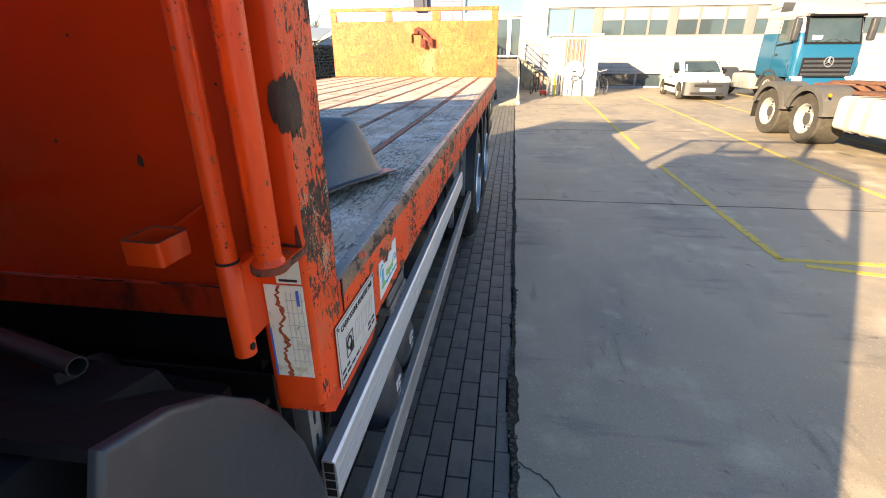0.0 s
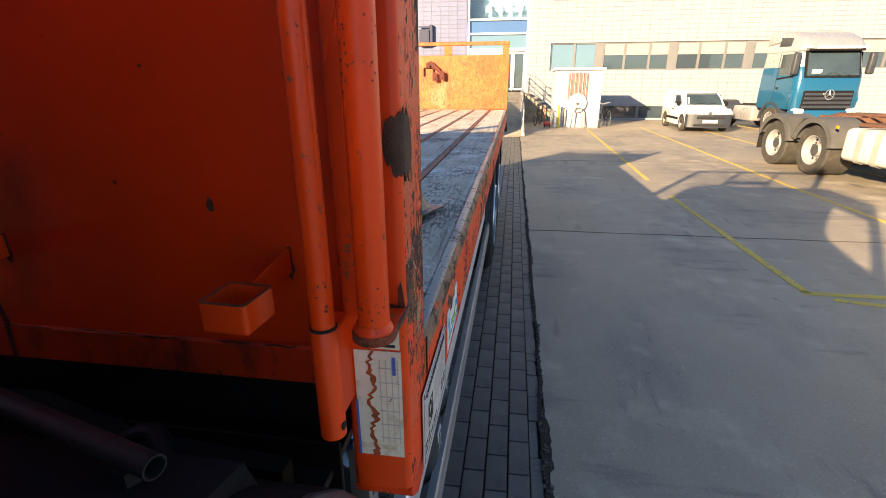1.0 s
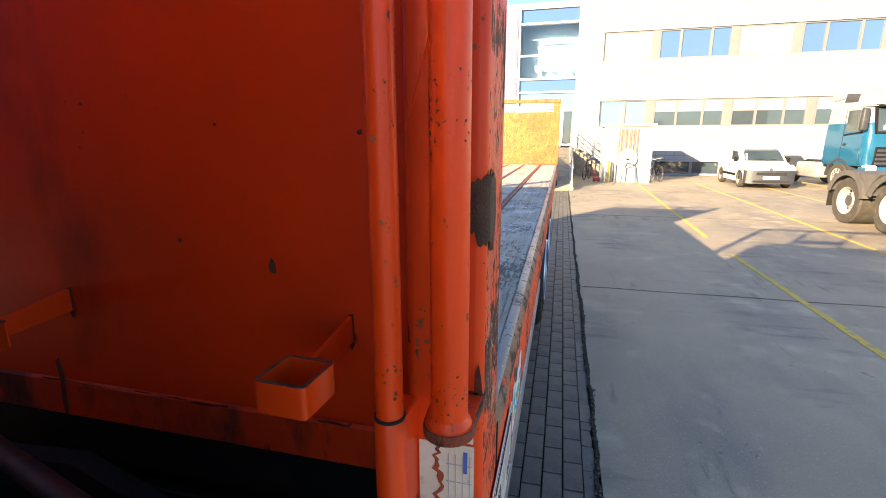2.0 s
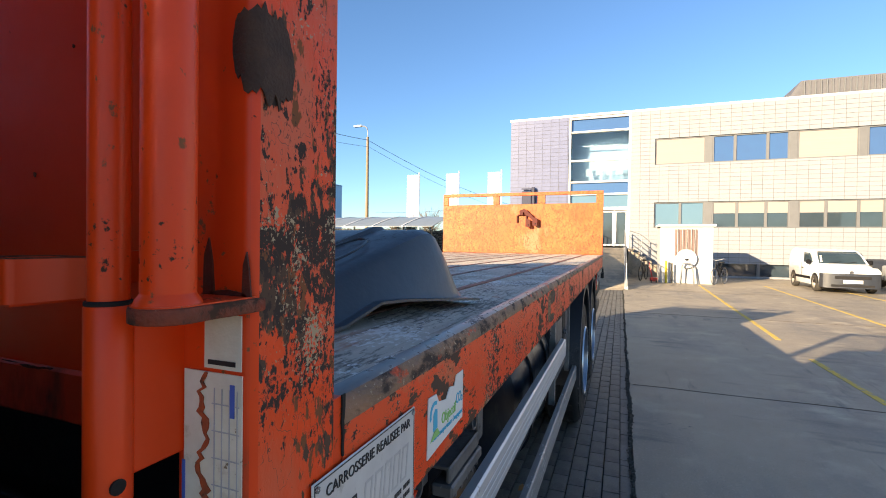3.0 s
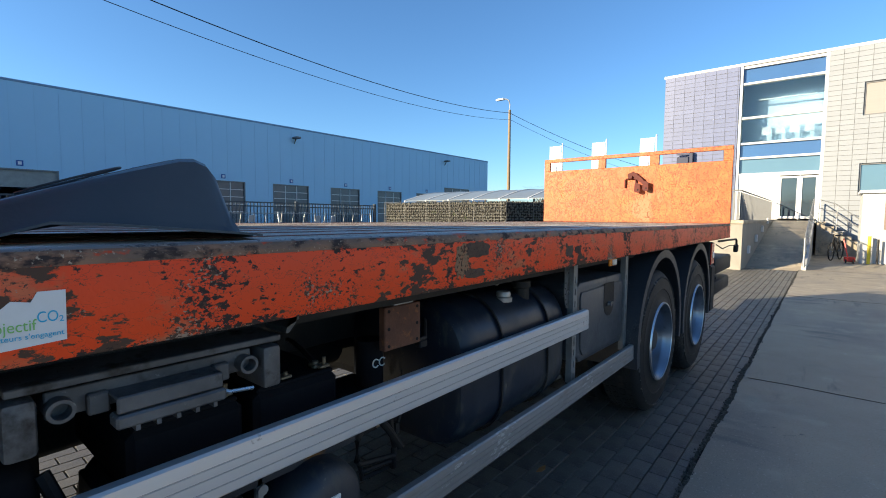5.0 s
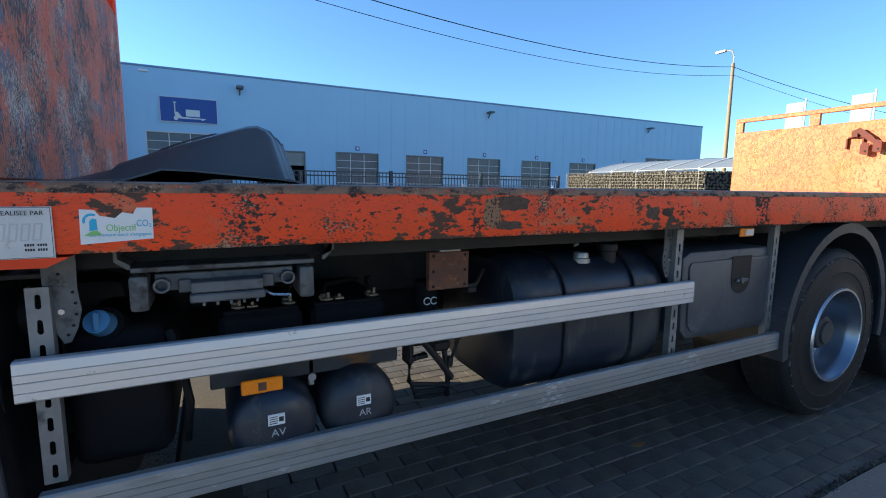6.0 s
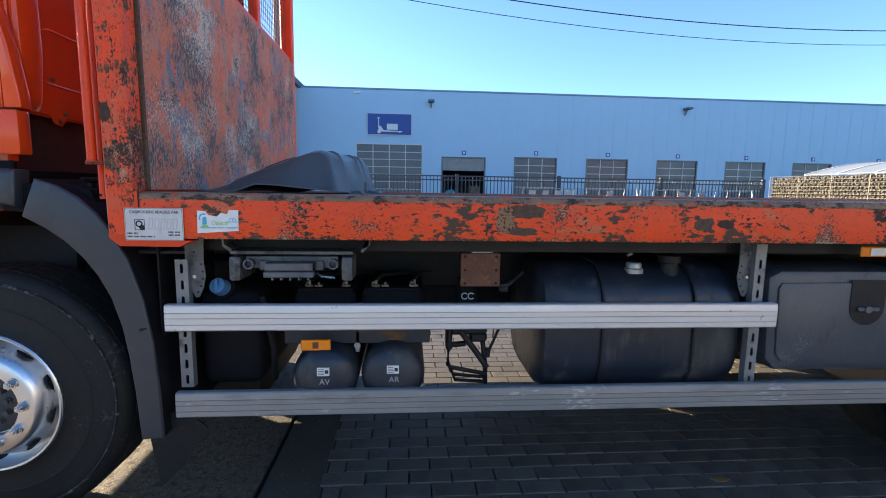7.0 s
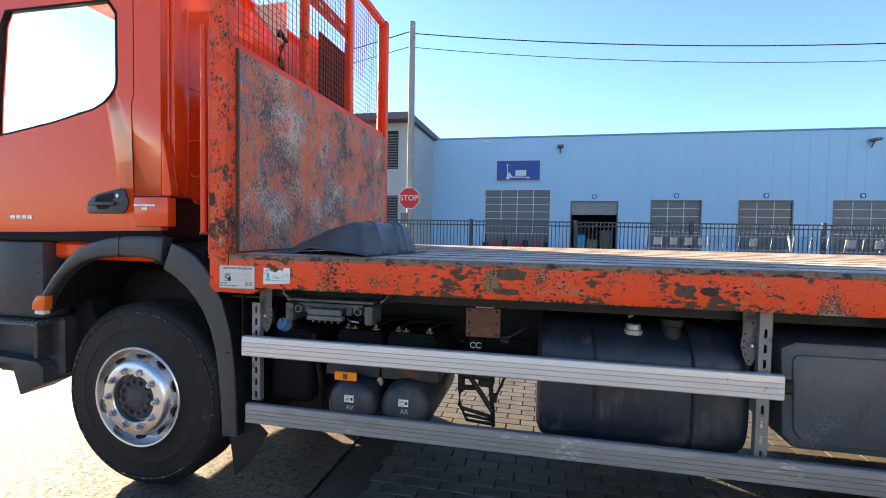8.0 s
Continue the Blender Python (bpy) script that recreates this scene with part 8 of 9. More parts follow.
rear_o = [(-0.245, 1.482), (-0.17, 1.458), (-0.10, 1.415), (-0.04, 1.358), (0.01, 1.290), (0.065, 1.178), (0.112, 1.02), (0.138, 0.85), (0.150, 0.66), (0.156, 0.455)]
rear_i = [(-0.300, 1.342), (-0.225, 1.300), (-0.155, 1.248), (-0.095, 1.186), (-0.048, 1.118), (-0.005, 1.030), (0.028, 0.91), (0.046, 0.79), (0.060, 0.64), (0.070, 0.450)]
bm = B()
band(bm, rear_o, rear_i, "x", -0.068, -0.055)
bmesh.ops.bevel(bm, geom=[e for e in bm.edges if all(abs(v.co.x + 0.055) < 1e-4 for v in e.verts) and len(e.link_faces) == 2 and abs(e.link_faces[0].normal.dot(e.link_faces[1].normal)) < 0.5], offset=0.007, segments=3, affect="EDGES", profile=0.5)
fen = part("front_mudguard", bm, M["fender"], truck, "grey-black plastic mudguard behind the front wheel")
bm = B()
band(bm, rear_o, arch(rear_o, 0.012), "x", -0.62, -0.0685)
part("inner_liner", bm, M["black_plastic"], fen)
bm = B()
rod(bm, (-0.0555, 0.098, 0.905), (-0.0525, 0.098, 0.905), 0.007, 8)
rod(bm, (-0.0535, 0.098, 0.905), (-0.0535, 0.118, 0.911), 0.003, 6)
part("clip", bm, M["chassis"], fen)
front_o = [(-1.235, 1.06), (-1.200, 1.15), (-1.111, 1.270), (-1.005, 1.378), (-0.910, 1.440), (-0.829, 1.474), (-0.720, 1.500), (-0.623, 1.512), (-0.50, 1.518), (-0.44, 1.519), (-0.38, 1.518), (-0.335, 1.514)]
front_i = [(-1.195, 1.05), (-1.152, 1.140), (-1.066, 1.245), (-0.980, 1.315), (-0.900, 1.358), (-0.820, 1.380), (-0.720, 1.393), (-0.623, 1.398), (-0.513, 1.396), (-0.44, 1.390), (-0.385, 1.382), (-0.345, 1.372)]
bm = B()
band(bm, front_o, front_i, "x", -0.16, -0.085)
bmesh.ops.bevel(bm, geom=[e for e in bm.edges if all(abs(v.co.x + 0.085) < 1e-4 for v in e.verts) and len(e.link_faces) == 2 and abs(e.link_faces[0].normal.dot(e.link_faces[1].normal)) < 0.5], offset=0.022, segments=3, affect="EDGES", profile=0.5)
fen2 = part("front_mudguard", bm, M["fender"], truck, "grey-black plastic arch over the front wheel")
bm = B()
prism(bm, [(-0.6255, 1.514), (-0.6225, 1.514), (-0.6225, 1.396), (-0.6255, 1.396)], "x", -0.12, -0.0835)
part("seam", bm, M["dark_hole"], fen2)
bm = B()
band(bm, front_o, arch(front_o, 0.03), "x", -0.62, -0.159)
part("inner_liner", bm, M["black_plastic"], fen2)
bm = B()
prism(bm, [(-1.245, 1.062), (-1.240, 1.105), (-1.205, 1.150), (-1.140, 1.150), (-1.150, 1.062)], "x", -0.12, -0.072, 0.006)
part("indicator", bm, M["amber_red"], fen2)
bm = B()
box(bm, -0.12, -0.078, -1.235, -1.160, 1.035, 1.060, 0.006)
part("lamp_base", bm, M["sticker"], fen2)
bm = B()
prism(bm, [(0.06, 0.47), (0.20, 0.55), (0.30, 0.46), (0.20, 0.30), (0.10, 0.20)], "x", -0.13, -0.122)
part("rubber_flap", bm, M["rubber"], fen, "torn rubber flap")

# ---- loose plastic arch lying on the deck ----
cover = thing("wheel_arch_cover", (-0.5, 0.6, DECK), "dark grey plastic wheel arch cover lying on the deck", "wheel arch cover")
bm = B()
# v: from the steep back lip to the low front edge; z over the deck
prof = [(-0.035, 0.004), (-0.004, 0.004), (0.006, 0.012), (0.022, 0.075), (0.045, 0.150), (0.062, 0.176), (0.085, 0.187), (0.115, 0.184), (0.17, 0.166), (0.25, 0.137), (0.33, 0.108), (0.42, 0.074), (0.46, 0.058), (0.475, 0.040), (0.53, 0.022), (0.58, 0.006)]
stations = [(-0.022, 0.0), (-0.004, 0.0), (0.004, 0.10), (0.030, 0.72), (0.048, 0.94), (0.070, 1.0), (0.19, 1.0), (0.196, 1.03), (0.214, 1.03), (0.22, 1.0), (0.40, 1.0), (0.406, 1.03), (0.424, 1.03), (0.43, 1.0), (0.47, 1.0), (0.476, 1.03), (0.494, 1.03), (0.50, 1.0), (0.55, 1.0), (0.572, 0.94), (0.59, 0.72), (0.615, 0.10), (0.623, 0.0), (0.64, 0.0)]
org = Vector((-0.108, 0.842))
du, dv = Vector((-0.977, 0.213)), Vector((-0.213, -0.977))
grid = []
for u, f in stations:
    row = []
    for v, z in prof:
        lift = float(np.interp(v, [-0.035, 0.0, 0.28, 0.35, 0.43, 0.6], [0.006, 0.011, 0.036, 0.036, 0.0, 0.0]))     # the arched opening at the edge
        foot = 0.004 + lift * (1 if u < 0.1 else 0.6)
        zz = (max(foot, foot + (z - foot) * f) if f < 1 else z + (f - 1) * 0.30) * 0.94
        p = org + du * u + dv * v
        row.append(bm.verts.new((p.x, p.y, DECK + 0.006 + zz)))
    grid.append(row)
for a, b in zip(grid, grid[1:]):
    for j in range(len(prof) - 1):
        bm.faces.new((a[j], b[j], b[j + 1], a[j + 1]))
bmesh.ops.recalc_face_normals(bm, faces=bm.faces)
bmesh.ops.solidify(bm, geom=bm.faces[:], thickness=0.005)
part("shell", bm, M["cover"], cover)
bm = B()
ctr = org + du * 0.135 + dv * 0.30
loop = []
for k in range(28):
    a = 6.2832 * k / 28
    p = ctr + du * 0.042 * math.cos(a) + dv * 0.085 * math.sin(a)
    v = (p - org).dot(dv)
    loop.append((p.x, p.y, DECK + 0.0085 + np.interp(v, [q[0] for q in prof], [q[1] for q in prof])))
sweep(bm, loop, 0.0026, 6, True)
part("raised_oval", bm, M["cover"], cover)
bm = B()
p = org + du * 0.33 + dv * -0.02
box(bm, p.x - 0.012, p.x + 0.012, p.y - 0.004, p.y + 0.006, DECK + 0.01, DECK + 0.06, 0.003)
part("clip", bm, M["cover"], cover)

# ---- other vehicles in the yard ----
def put(bm, m):
    bmesh.ops.transform(bm, matrix=m, verts=bm.verts)
    return bm


def road_wheel(parent, m, x, y, r, w, rim=None, rim_r=0.58, dish=0.12):
    """A plain wheel at (x, y) in the local frame; it faces away from the middle."""
    s = 1 if x > 0 else -1
    bm = B()
    lathe(bm, [(r * rim_r, x), (r * 0.94, x), (r, x - s * 0.03), (r, x - s * (w - 0.03)), (r * 0.94, x - s * w), (r * rim_r, x - s * w), (r * rim_r, x)], (0, y, r), "x", 32)
    t = part("wheel", put(bm, m), M["rubber_dusty"], parent)
    bm = B()
    lathe(bm, [(r * rim_r, x), (r * rim_r * 0.93, x - s * 0.01), (r * rim_r * 0.86, x - s * dish), (r * rim_r * 0.5, x - s * dish), (r * rim_r * 0.4, x - s * dish * 0.4), (0, x - s * dish * 0.4)], (0, y, r), "x", 28)
    part("rim", put(bm, m), rim or M["rim"], t)
    bm = B()
    for k in range(8):
        a = 6.2832 * k / 8
        rod(bm, (x - s * dish, y + r * rim_r * 0.62 * math.cos(a), r + r * rim_r * 0.62 * math.sin(a)), (x - s * (dish - 0.02), y + r * rim_r * 0.62 * math.cos(a), r + r * rim_r * 0.62 * math.sin(a)), r * 0.035, 6)
    part("wheel_nuts", put(bm, m), M["chassis"], t)
    if r > 0.45:
        for k in range(10):
            a = 6.2832 * (k + 0.5) / 10
            py, pz = y + r * rim_r * 0.775 * math.cos(a), r + r * rim_r * 0.775 * math.sin(a)
            bm = B()
            rod(bm, (x - s * (dish + 0.01), py, pz), (x - s * (dish - 0.004), py, pz), r * 0.058, 10)
            part("vent_hole", put(bm, m), M["dark_hole"], t)
        bm = B()
        lathe(bm, [(r * rim_r * 0.44, x - s * dish), (r * rim_r * 0.40, x - s * (dish * 0.4 - 0.004)), (r * rim_r * 0.30, x - s * (dish * 0.4 - 0.012)), (0, x - s * (dish * 0.4 - 0.016))], (0, y, r), "x", 20)
        part("hub", put(bm, m), M["hub_grey"], t)
    return t


def shell_of(rings, cap0=True, cap1=True):
    """A skin over rings of points that follow one another."""
    bm = B()
    vs = [[bm.verts.new(p) for p in r] for r in rings]
    k = len(vs[0])
    for a, b in zip(vs, vs[1:]):
        for i in range(k):
            bm.faces.new((a[i], b[i], b[(i + 1) % k], a[(i + 1) % k]))
    if cap0:
        bm.faces.new(vs[0])
    if cap1:
        bm.faces.new(vs[-1])
    bmesh.ops.recalc_face_normals(bm, faces=bm.faces)
    return bm


def hoop(y, z0, z1, hw, top, drop=0.08):
    """A cross-section of a car body: half width hw at the waist, top at the upper corners."""
    return [(-hw + 0.04, y, z0), (-hw, y, z0 + 0.12), (-hw, y, z1 - drop * 1.6), (-top - 0.03, y, z1 - drop * 0.6), (-top + 0.06, y, z1),
            (top - 0.06, y, z1), (top + 0.03, y, z1 - drop * 0.6), (hw, y, z1 - drop * 1.6), (hw, y, z0 + 0.12), (hw - 0.04, y, z0)]


# small white delivery van; local y points backwards from its nose
vm = pose(7.74, 19.75, 0, 0, 0, -2)
van = thing("delivery_van", (7.8, 21.7, 0), "small white delivery van with black bumper", "van")
bm = shell_of([hoop(0.02, 0.40, 0.66, 0.66, 0.56), hoop(0.08, 0.30, 0.76, 0.76, 0.64), hoop(0.30, 0.22, 0.87, 0.82, 0.70), hoop(0.60, 0.22, 0.96, 0.84, 0.74), hoop(0.86, 0.22, 1.03, 0.845, 0.76),
               hoop(1.6, 0.22, 1.06, 0.85, 0.78), hoop(3.8, 0.22, 1.06, 0.85, 0.78), hoop(3.95, 0.30, 1.0, 0.82, 0.74)])
part("body", put(bm, vm), M["white_paint"], van)
bm = shell_of([[(-0.76, 0.84, 1.0), (-0.70, 0.86, 1.03), (0.70, 0.86, 1.03), (0.76, 0.84, 1.0), (0.82, 3.93, 1.0), (-0.82, 3.93, 1.0)],
               [(-0.72, 1.20, 1.28), (-0.66, 1.20, 1.30), (0.66, 1.20, 1.30), (0.72, 1.20, 1.28), (0.79, 3.92, 1.30), (-0.79, 3.92, 1.30)],
               [(-0.67, 1.50, 1.47), (-0.60, 1.46, 1.48), (0.60, 1.46, 1.48), (0.67, 1.50, 1.47), (0.74, 3.88, 1.52), (-0.74, 3.88, 1.52)],
               [(-0.58, 1.68, 1.53), (-0.50, 1.60, 1.53), (0.50, 1.60, 1.53), (0.58, 1.68, 1.53), (0.66, 3.80, 1.60), (-0.66, 3.80, 1.60)]])
part("upper_body", put(bm, vm), M["white_paint"], van)
bm = shell_of([[(-0.68, 0.835, 1.02), (0.68, 0.835, 1.02), (0.68, 0.86, 1.02), (-0.68, 0.86, 1.02)], [(-0.64, 1.165, 1.29), (0.64, 1.165, 1.29), (0.64, 1.20, 1.29), (-0.64, 1.20, 1.29)], [(-0.58, 1.43, 1.465), (0.58, 1.43, 1.465), (0.58, 1.46, 1.465), (-0.58, 1.46, 1.465)]])
wsn = part("windscreen", put(bm, vm), M["glass_dark"], van)
bm = B()
for k in range(5):
    box(bm, -0.64 + k * 0.006, -0.585 + k * 0.006, 0.842 + k * 0.05, 0.852 + k * 0.05, 1.075 + k * 0.05, 1.11 + k * 0.05, 0, None)
part("paper_bar", put(bm, vm), M["sticker"], wsn)
bm = B()
for x0 in (-0.4, 0.05):
    rod(bm, (x0, 0.82, 1.03), (x0 + 0.38, 0.90, 1.10), 0.009, 5)
part("wiper", put(bm, vm), M["chassis"], wsn)
for s in (-1, 1):
    bm = B()
    prism(bm, [(1.22, 1.06), (1.58, 1.40), (2.10, 1.42), (2.10, 1.04)], "x", s * 0.765, s * 0.80)
    part("side_window", put(bm, vm), M["glass_dark"], van)
    bm = B()
    box(bm, s * 0.84, s * 0.98, 1.12, 1.22, 0.98, 1.15, 0.03)
    part("mirror", put(bm, vm), M["black_plastic"], van)
    bm = B()
    prism(bm, [(0.07, 0.68), (0.06, 0.78), (0.34, 0.90), (0.46, 0.88), (0.40, 0.74)], "x", s * 0.58, s * 0.822, 0.02)
    part("headlight", put(bm, vm), M["white_lens"], van)
    bm = B()
    box(bm, s * 0.846, s * 0.862, 1.15, 2.95, 0.42, 0.52, 0.004)
    part("side_strip", put(bm, vm), M["black_plastic"], van)
    bm = B()
    prism(bm, [(0.70 + 0.37 * math.cos(math.radians(a)), 0.31 + 0.37 * math.sin(math.radians(a))) for a in range(0, 181, 15)], "x", s * 0.70, s * 0.853)
    part("wheel_arch", put(bm, vm), M["chassis"], van)
    road_wheel(van, vm, s * 0.865, 0.70, 0.30, 0.18, M["rim_dirty"])
    bm = B()
    prism(bm, [(3.20 + 0.36 * math.cos(math.radians(a)), 0.31 + 0.36 * math.sin(math.radians(a))) for a in range(0, 181, 15)], "x", s * 0.70, s * 0.853)
    part("wheel_arch", put(bm, vm), M["chassis"], van)
    road_wheel(van, vm, s * 0.865, 3.20, 0.30, 0.18, M["rim_dirty"])
    bm = B()
    box(bm, s * 0.851, s * 0.858, 2.16, 2.17, 0.40, 1.02)
    box(bm, s * 0.851, s * 0.870, 1.95, 2.09, 0.80, 0.84, 0.004)
    part("door_seam", put(bm, vm), M["chassis"], van)
bm = shell_of([[(-0.80, 0.40, z), (-0.84, 0.25, z), (-0.80, 0.02, z), (-0.62, -0.09, z), (0.62, -0.09, z), (0.80, 0.02, z), (0.84, 0.25, z), (0.80, 0.40, z)] for z in (0.20, 0.26, 0.58, 0.66, 0.70)])
bump = part("bumper", put(bm, vm), M["fender"], van, "dark grey plastic bumper")
bm = B()
box(bm, -0.50, 0.50, -0.102, -0.088, 0.52, 0.62, 0.004)
box(bm, -0.60, 0.60, -0.100, -0.088, 0.24, 0.32, 0.004)
part("grille", put(bm, vm), M["chassis"], bump)
bm = B()
box(bm, -0.27, 0.27, -0.115, -0.103, 0.37, 0.48, 0.003)
part("plate_bar", put(bm, vm), M["sticker"], bump)
bm = B()
rod(bm, (0, 0.02, 0.735), (0, 0.055, 0.745), 0.06, 16)
part("emblem_disc", put(bm, vm), M["steel_bright"], van)
bm = B()
box(bm, -0.857, -0.851, 2.5, 3.2, 0.72, 0.86)
part("print_bar", put(bm, vm), M["ink_grey"], van)


def tractor_rear(m, parent, side_mat):
    """Rear of a tractor: two axles with moulded wings; local y forwards, outer side at +-1.22."""
    for s in (-1, 1):
        for y in (0.0, 1.36):
            road_wheel(parent, m, s * 1.22, y, 0.50, 0.58, M["rim"], 0.60, 0.16)
            o = [(y + 0.64 * math.cos(math.radians(a)), 0.52 + 0.64 * math.sin(math.radians(a))) for a in range(8, 176, 12)]
            i = [(y + 0.60 * math.cos(math.radians(a)), 0.52 + 0.60 * math.sin(math.radians(a))) for a in range(8, 176, 12)]
            bm = B()
            band(bm, o, i, "x", s * 0.62, s * 1.27)
            w = part("mudguard", put(bm, m), M["wing"], parent, "grey plastic wing")
            bm = B()
            band(bm, o, [(y + 0.53 * math.cos(math.radians(a)), 0.52 + 0.53 * math.sin(math.radians(a))) for a in range(8, 176, 12)], "x", s * 1.265, s * 1.285)
            part("lip", put(bm, m), M["wing"], w)
        bm = B()
        prism(bm, [(0.35, 1.12), (1.0, 1.12), (0.80, 0.95), (0.68, 0.70), (0.56, 0.95)], "x", s * 1.0, s * 1.275)
        part("wing_web", put(bm, m), M["wing"], parent)
        bm = B()
        box(bm, s * 0.65, s * 1.2, -0.70, -0.68, 0.30, 0.85)
        part("mud_flap", put(bm, m), M["rubber"], parent)
    for x in (-0.42, 0.42):
        bm = B()
        box(bm, x - 0.05, x + 0.05, -0.8, 6.0, 0.72, 1.0, 0.01)
        part("chassis_beam", put(bm, m), M["chassis"], parent)
    bm = B()
    box(bm, -0.5, 0.5, 0.2, 1.3, 1.02, 1.14, 0.02)
    lathe(bm, [(0.0, 1.20), (0.40, 1.20), (0.46, 1.16), (0.46, 1.12), (0.0, 1.12)], (0, 0.72, 0), "z", 24)
    part("coupling", put(bm, m), M["rusty"], parent, "greasy brown fifth wheel coupling")


# grey and white tractor seen from its rear axles; its front points away from the office
tm = pose(7.40, 11.75, 0, 0, 0, 180 + 3)
trac = thing("tractor_unit", (7.4, 9.8, 0), "tractor unit with grey wings and a dusty white tank", "truck")
tractor_rear(tm, trac, M["white_tank"])
for s in (-1, 1):
    bm = B()
    box(bm, s * 0.62, s * 1.22, 2.15, 4.6, 0.42, 1.02, 0.10, seg=3)
    tk = part("tank", put(bm, tm), M["white_tank"], trac, "dusty white side tank")
    for y in (2.6, 3.0, 4.2):
        bm = B()
        box(bm, s * 0.60, s * 1.235, y - 0.03, y + 0.03, 0.40, 1.035, 0.10, seg=3)
        part("strap", put(bm, tm), M["pole"], tk)
    bm = B()
    box(bm, s * 1.275, s * 1.30, 2.0, 2.08, 0.98, 1.04, 0.01)
    part("side_marker", put(bm, tm), M["amber"], trac)
bm = B()
box(bm, -0.8, 0.8, 1.9, 4.4, 1.02, 1.08)
for k in range(5):
    sweep(bm, [(-0.6 + k * 0.3, 1.2, 1.2), (-0.5 + k * 0.28, 2.2, 1.22), (-0.55 + k * 0.25, 3.4, 1.18)], 0.02, 6)
part("deck_plate", put(bm, tm), M["rusty"], trac)
for s in (-1, 1):
    road_wheel(trac, tm, s * 1.22, 5.6, 0.52, 0.33, M["rim"], 0.60, 0.02)
bm = B()
box(bm, -1.24, 1.24, 4.75, 6.7, 0.95, 3.6, 0.10, seg=3)
tcab = part("cab", put(bm, tm), M["white_paint"], trac, "white cab")
bm = B()
box(bm, -1.15, 1.15, 6.69, 6.72, 2.0, 2.9, 0.01)
part("windscreen", put(bm, tm), M["glass_dark"], tcab)

# blue tractor facing the camera; local y points backwards from its nose
bmat = pose(11.24, 18.9, 0, 0, 0, 5) @ Matrix.Diagonal((0.93, 1, 1, 1))
blue = thing("tractor_unit", (11.2, 20, 0), "blue tractor unit with a silver raised roof and black grille", "truck")


def plan(z, yf, yr, hw, r=0.28):
    """The cab's outline at a height: rounded front corners, square back."""
    pts = [(-hw, yr, z)]
    for k in range(6):
        a = math.radians(180 + 18 * k)
        pts.append((-hw + r + r * math.cos(a), yf + r + r * math.sin(a), z))
    for k in range(6):
        a = math.radians(270 + 18 * k)
        pts.append((hw - r + r * math.cos(a), yf + r + r * math.sin(a), z))
    return pts + [(hw, yr, z)]


bm = shell_of([plan(0.92, 0.04, 2.25, 1.20), plan(1.10, 0.0, 2.25, 1.23), plan(1.55, 0.0, 2.25, 1.245), plan(2.04, 0.03, 2.25, 1.24), plan(2.40, 0.14, 2.25, 1.22)])
bc = part("cab", put(bm, bmat), M["blue_paint"], blue, "glossy blue cab")
bm = shell_of([plan(2.401, 0.145, 2.249, 1.221), plan(2.93, 0.30, 2.25, 1.19)])
part("upper_cab", put(bm, bmat), M["silver_paint"], bc, "silver upper cab")
bm = shell_of([plan(2.931, 0.16, 2.26, 1.21), plan(3.02, 0.14, 2.26, 1.21), plan(3.16, 0.22, 2.26, 1.18), plan(3.36, 0.40, 2.26, 1.12), plan(3.54, 0.72, 2.26, 1.04), plan(3.62, 1.10, 2.24, 0.98), plan(3.66, 1.5, 2.2, 0.90)])
roof_ = part("roof", put(bm, bmat), M["silver_paint"], bc, "silver raised roof")
for s in (-1, 1):
    bm = B()
    prism(bm, [(0.85, 3.08), (0.95, 3.40), (1.55, 3.46), (1.60, 3.12)], "x", s * 1.10, s * 1.19, 0.02)
    part("roof_box", put(bm, bmat), M["grey_plastic"], roof_)
    bm = B()
    prism(bm, [(1.55, 3.30), (1.65, 3.66), (2.3, 3.70), (2.3, 3.2)], "x", s * 1.02, s * 1.20, 0.02)
    part("side_deflector", put(bm, bmat), M["silver_paint"], roof_)
bm = shell_of([[(-1.02, -0.005, 2.02), (1.02, -0.005, 2.02), (1.02, 0.06, 2.02), (-1.02, 0.06, 2.02)], [(-0.99, 0.24, 2.94), (0.99, 0.24, 2.94), (0.99, 0.32, 2.94), (-0.99, 0.32, 2.94)]])
wf = part("windscreen_surround", put(bm, bmat), M["black_plastic"], bc)
bm = shell_of([[(-0.95, -0.008, 2.09), (0.95, -0.008, 2.09), (0.95, 0.02, 2.09), (-0.95, 0.02, 2.09)], [(-0.92, 0.205, 2.86), (0.92, 0.205, 2.86), (0.92, 0.24, 2.86), (-0.92, 0.24, 2.86)]])
part("windscreen", put(bm, bmat), M["glass_dark"], wf, "dark windscreen")
bm = B()
box(bm, -0.98, 0.98, 0.02, 0.20, 2.90, 2.97, 0.02)
part("visor", put(bm, bmat), M["black_plastic"], bc)
bm = B()
box(bm, -0.80, 0.80, 0.00, 0.06, 2.97, 3.06, 0.02)
lb = part("light_bar", put(bm, bmat), M["white_frame"], bc, "white lamp bar over the windscreen")
for x in (-1.02, 1.02):
    bm = B()
    box(bm, x - 0.12, x + 0.12, 0.06, 0.20, 2.99, 3.06, 0.02)
    part("lamp", put(bm, bmat), M["white_lens"], lb)
bm = B()
box(bm, -0.78, -0.42, 0.012, 0.022, 2.15, 2.30)
part("paper", put(bm, bmat), M["sticker"], wf)
bm = B()
box(bm, -0.93, 0.93, -0.03, 0.05, 0.93, 1.58, 0.02)
gr = part("grille", put(bm, bmat), M["black_plastic"], bc, "black grille")
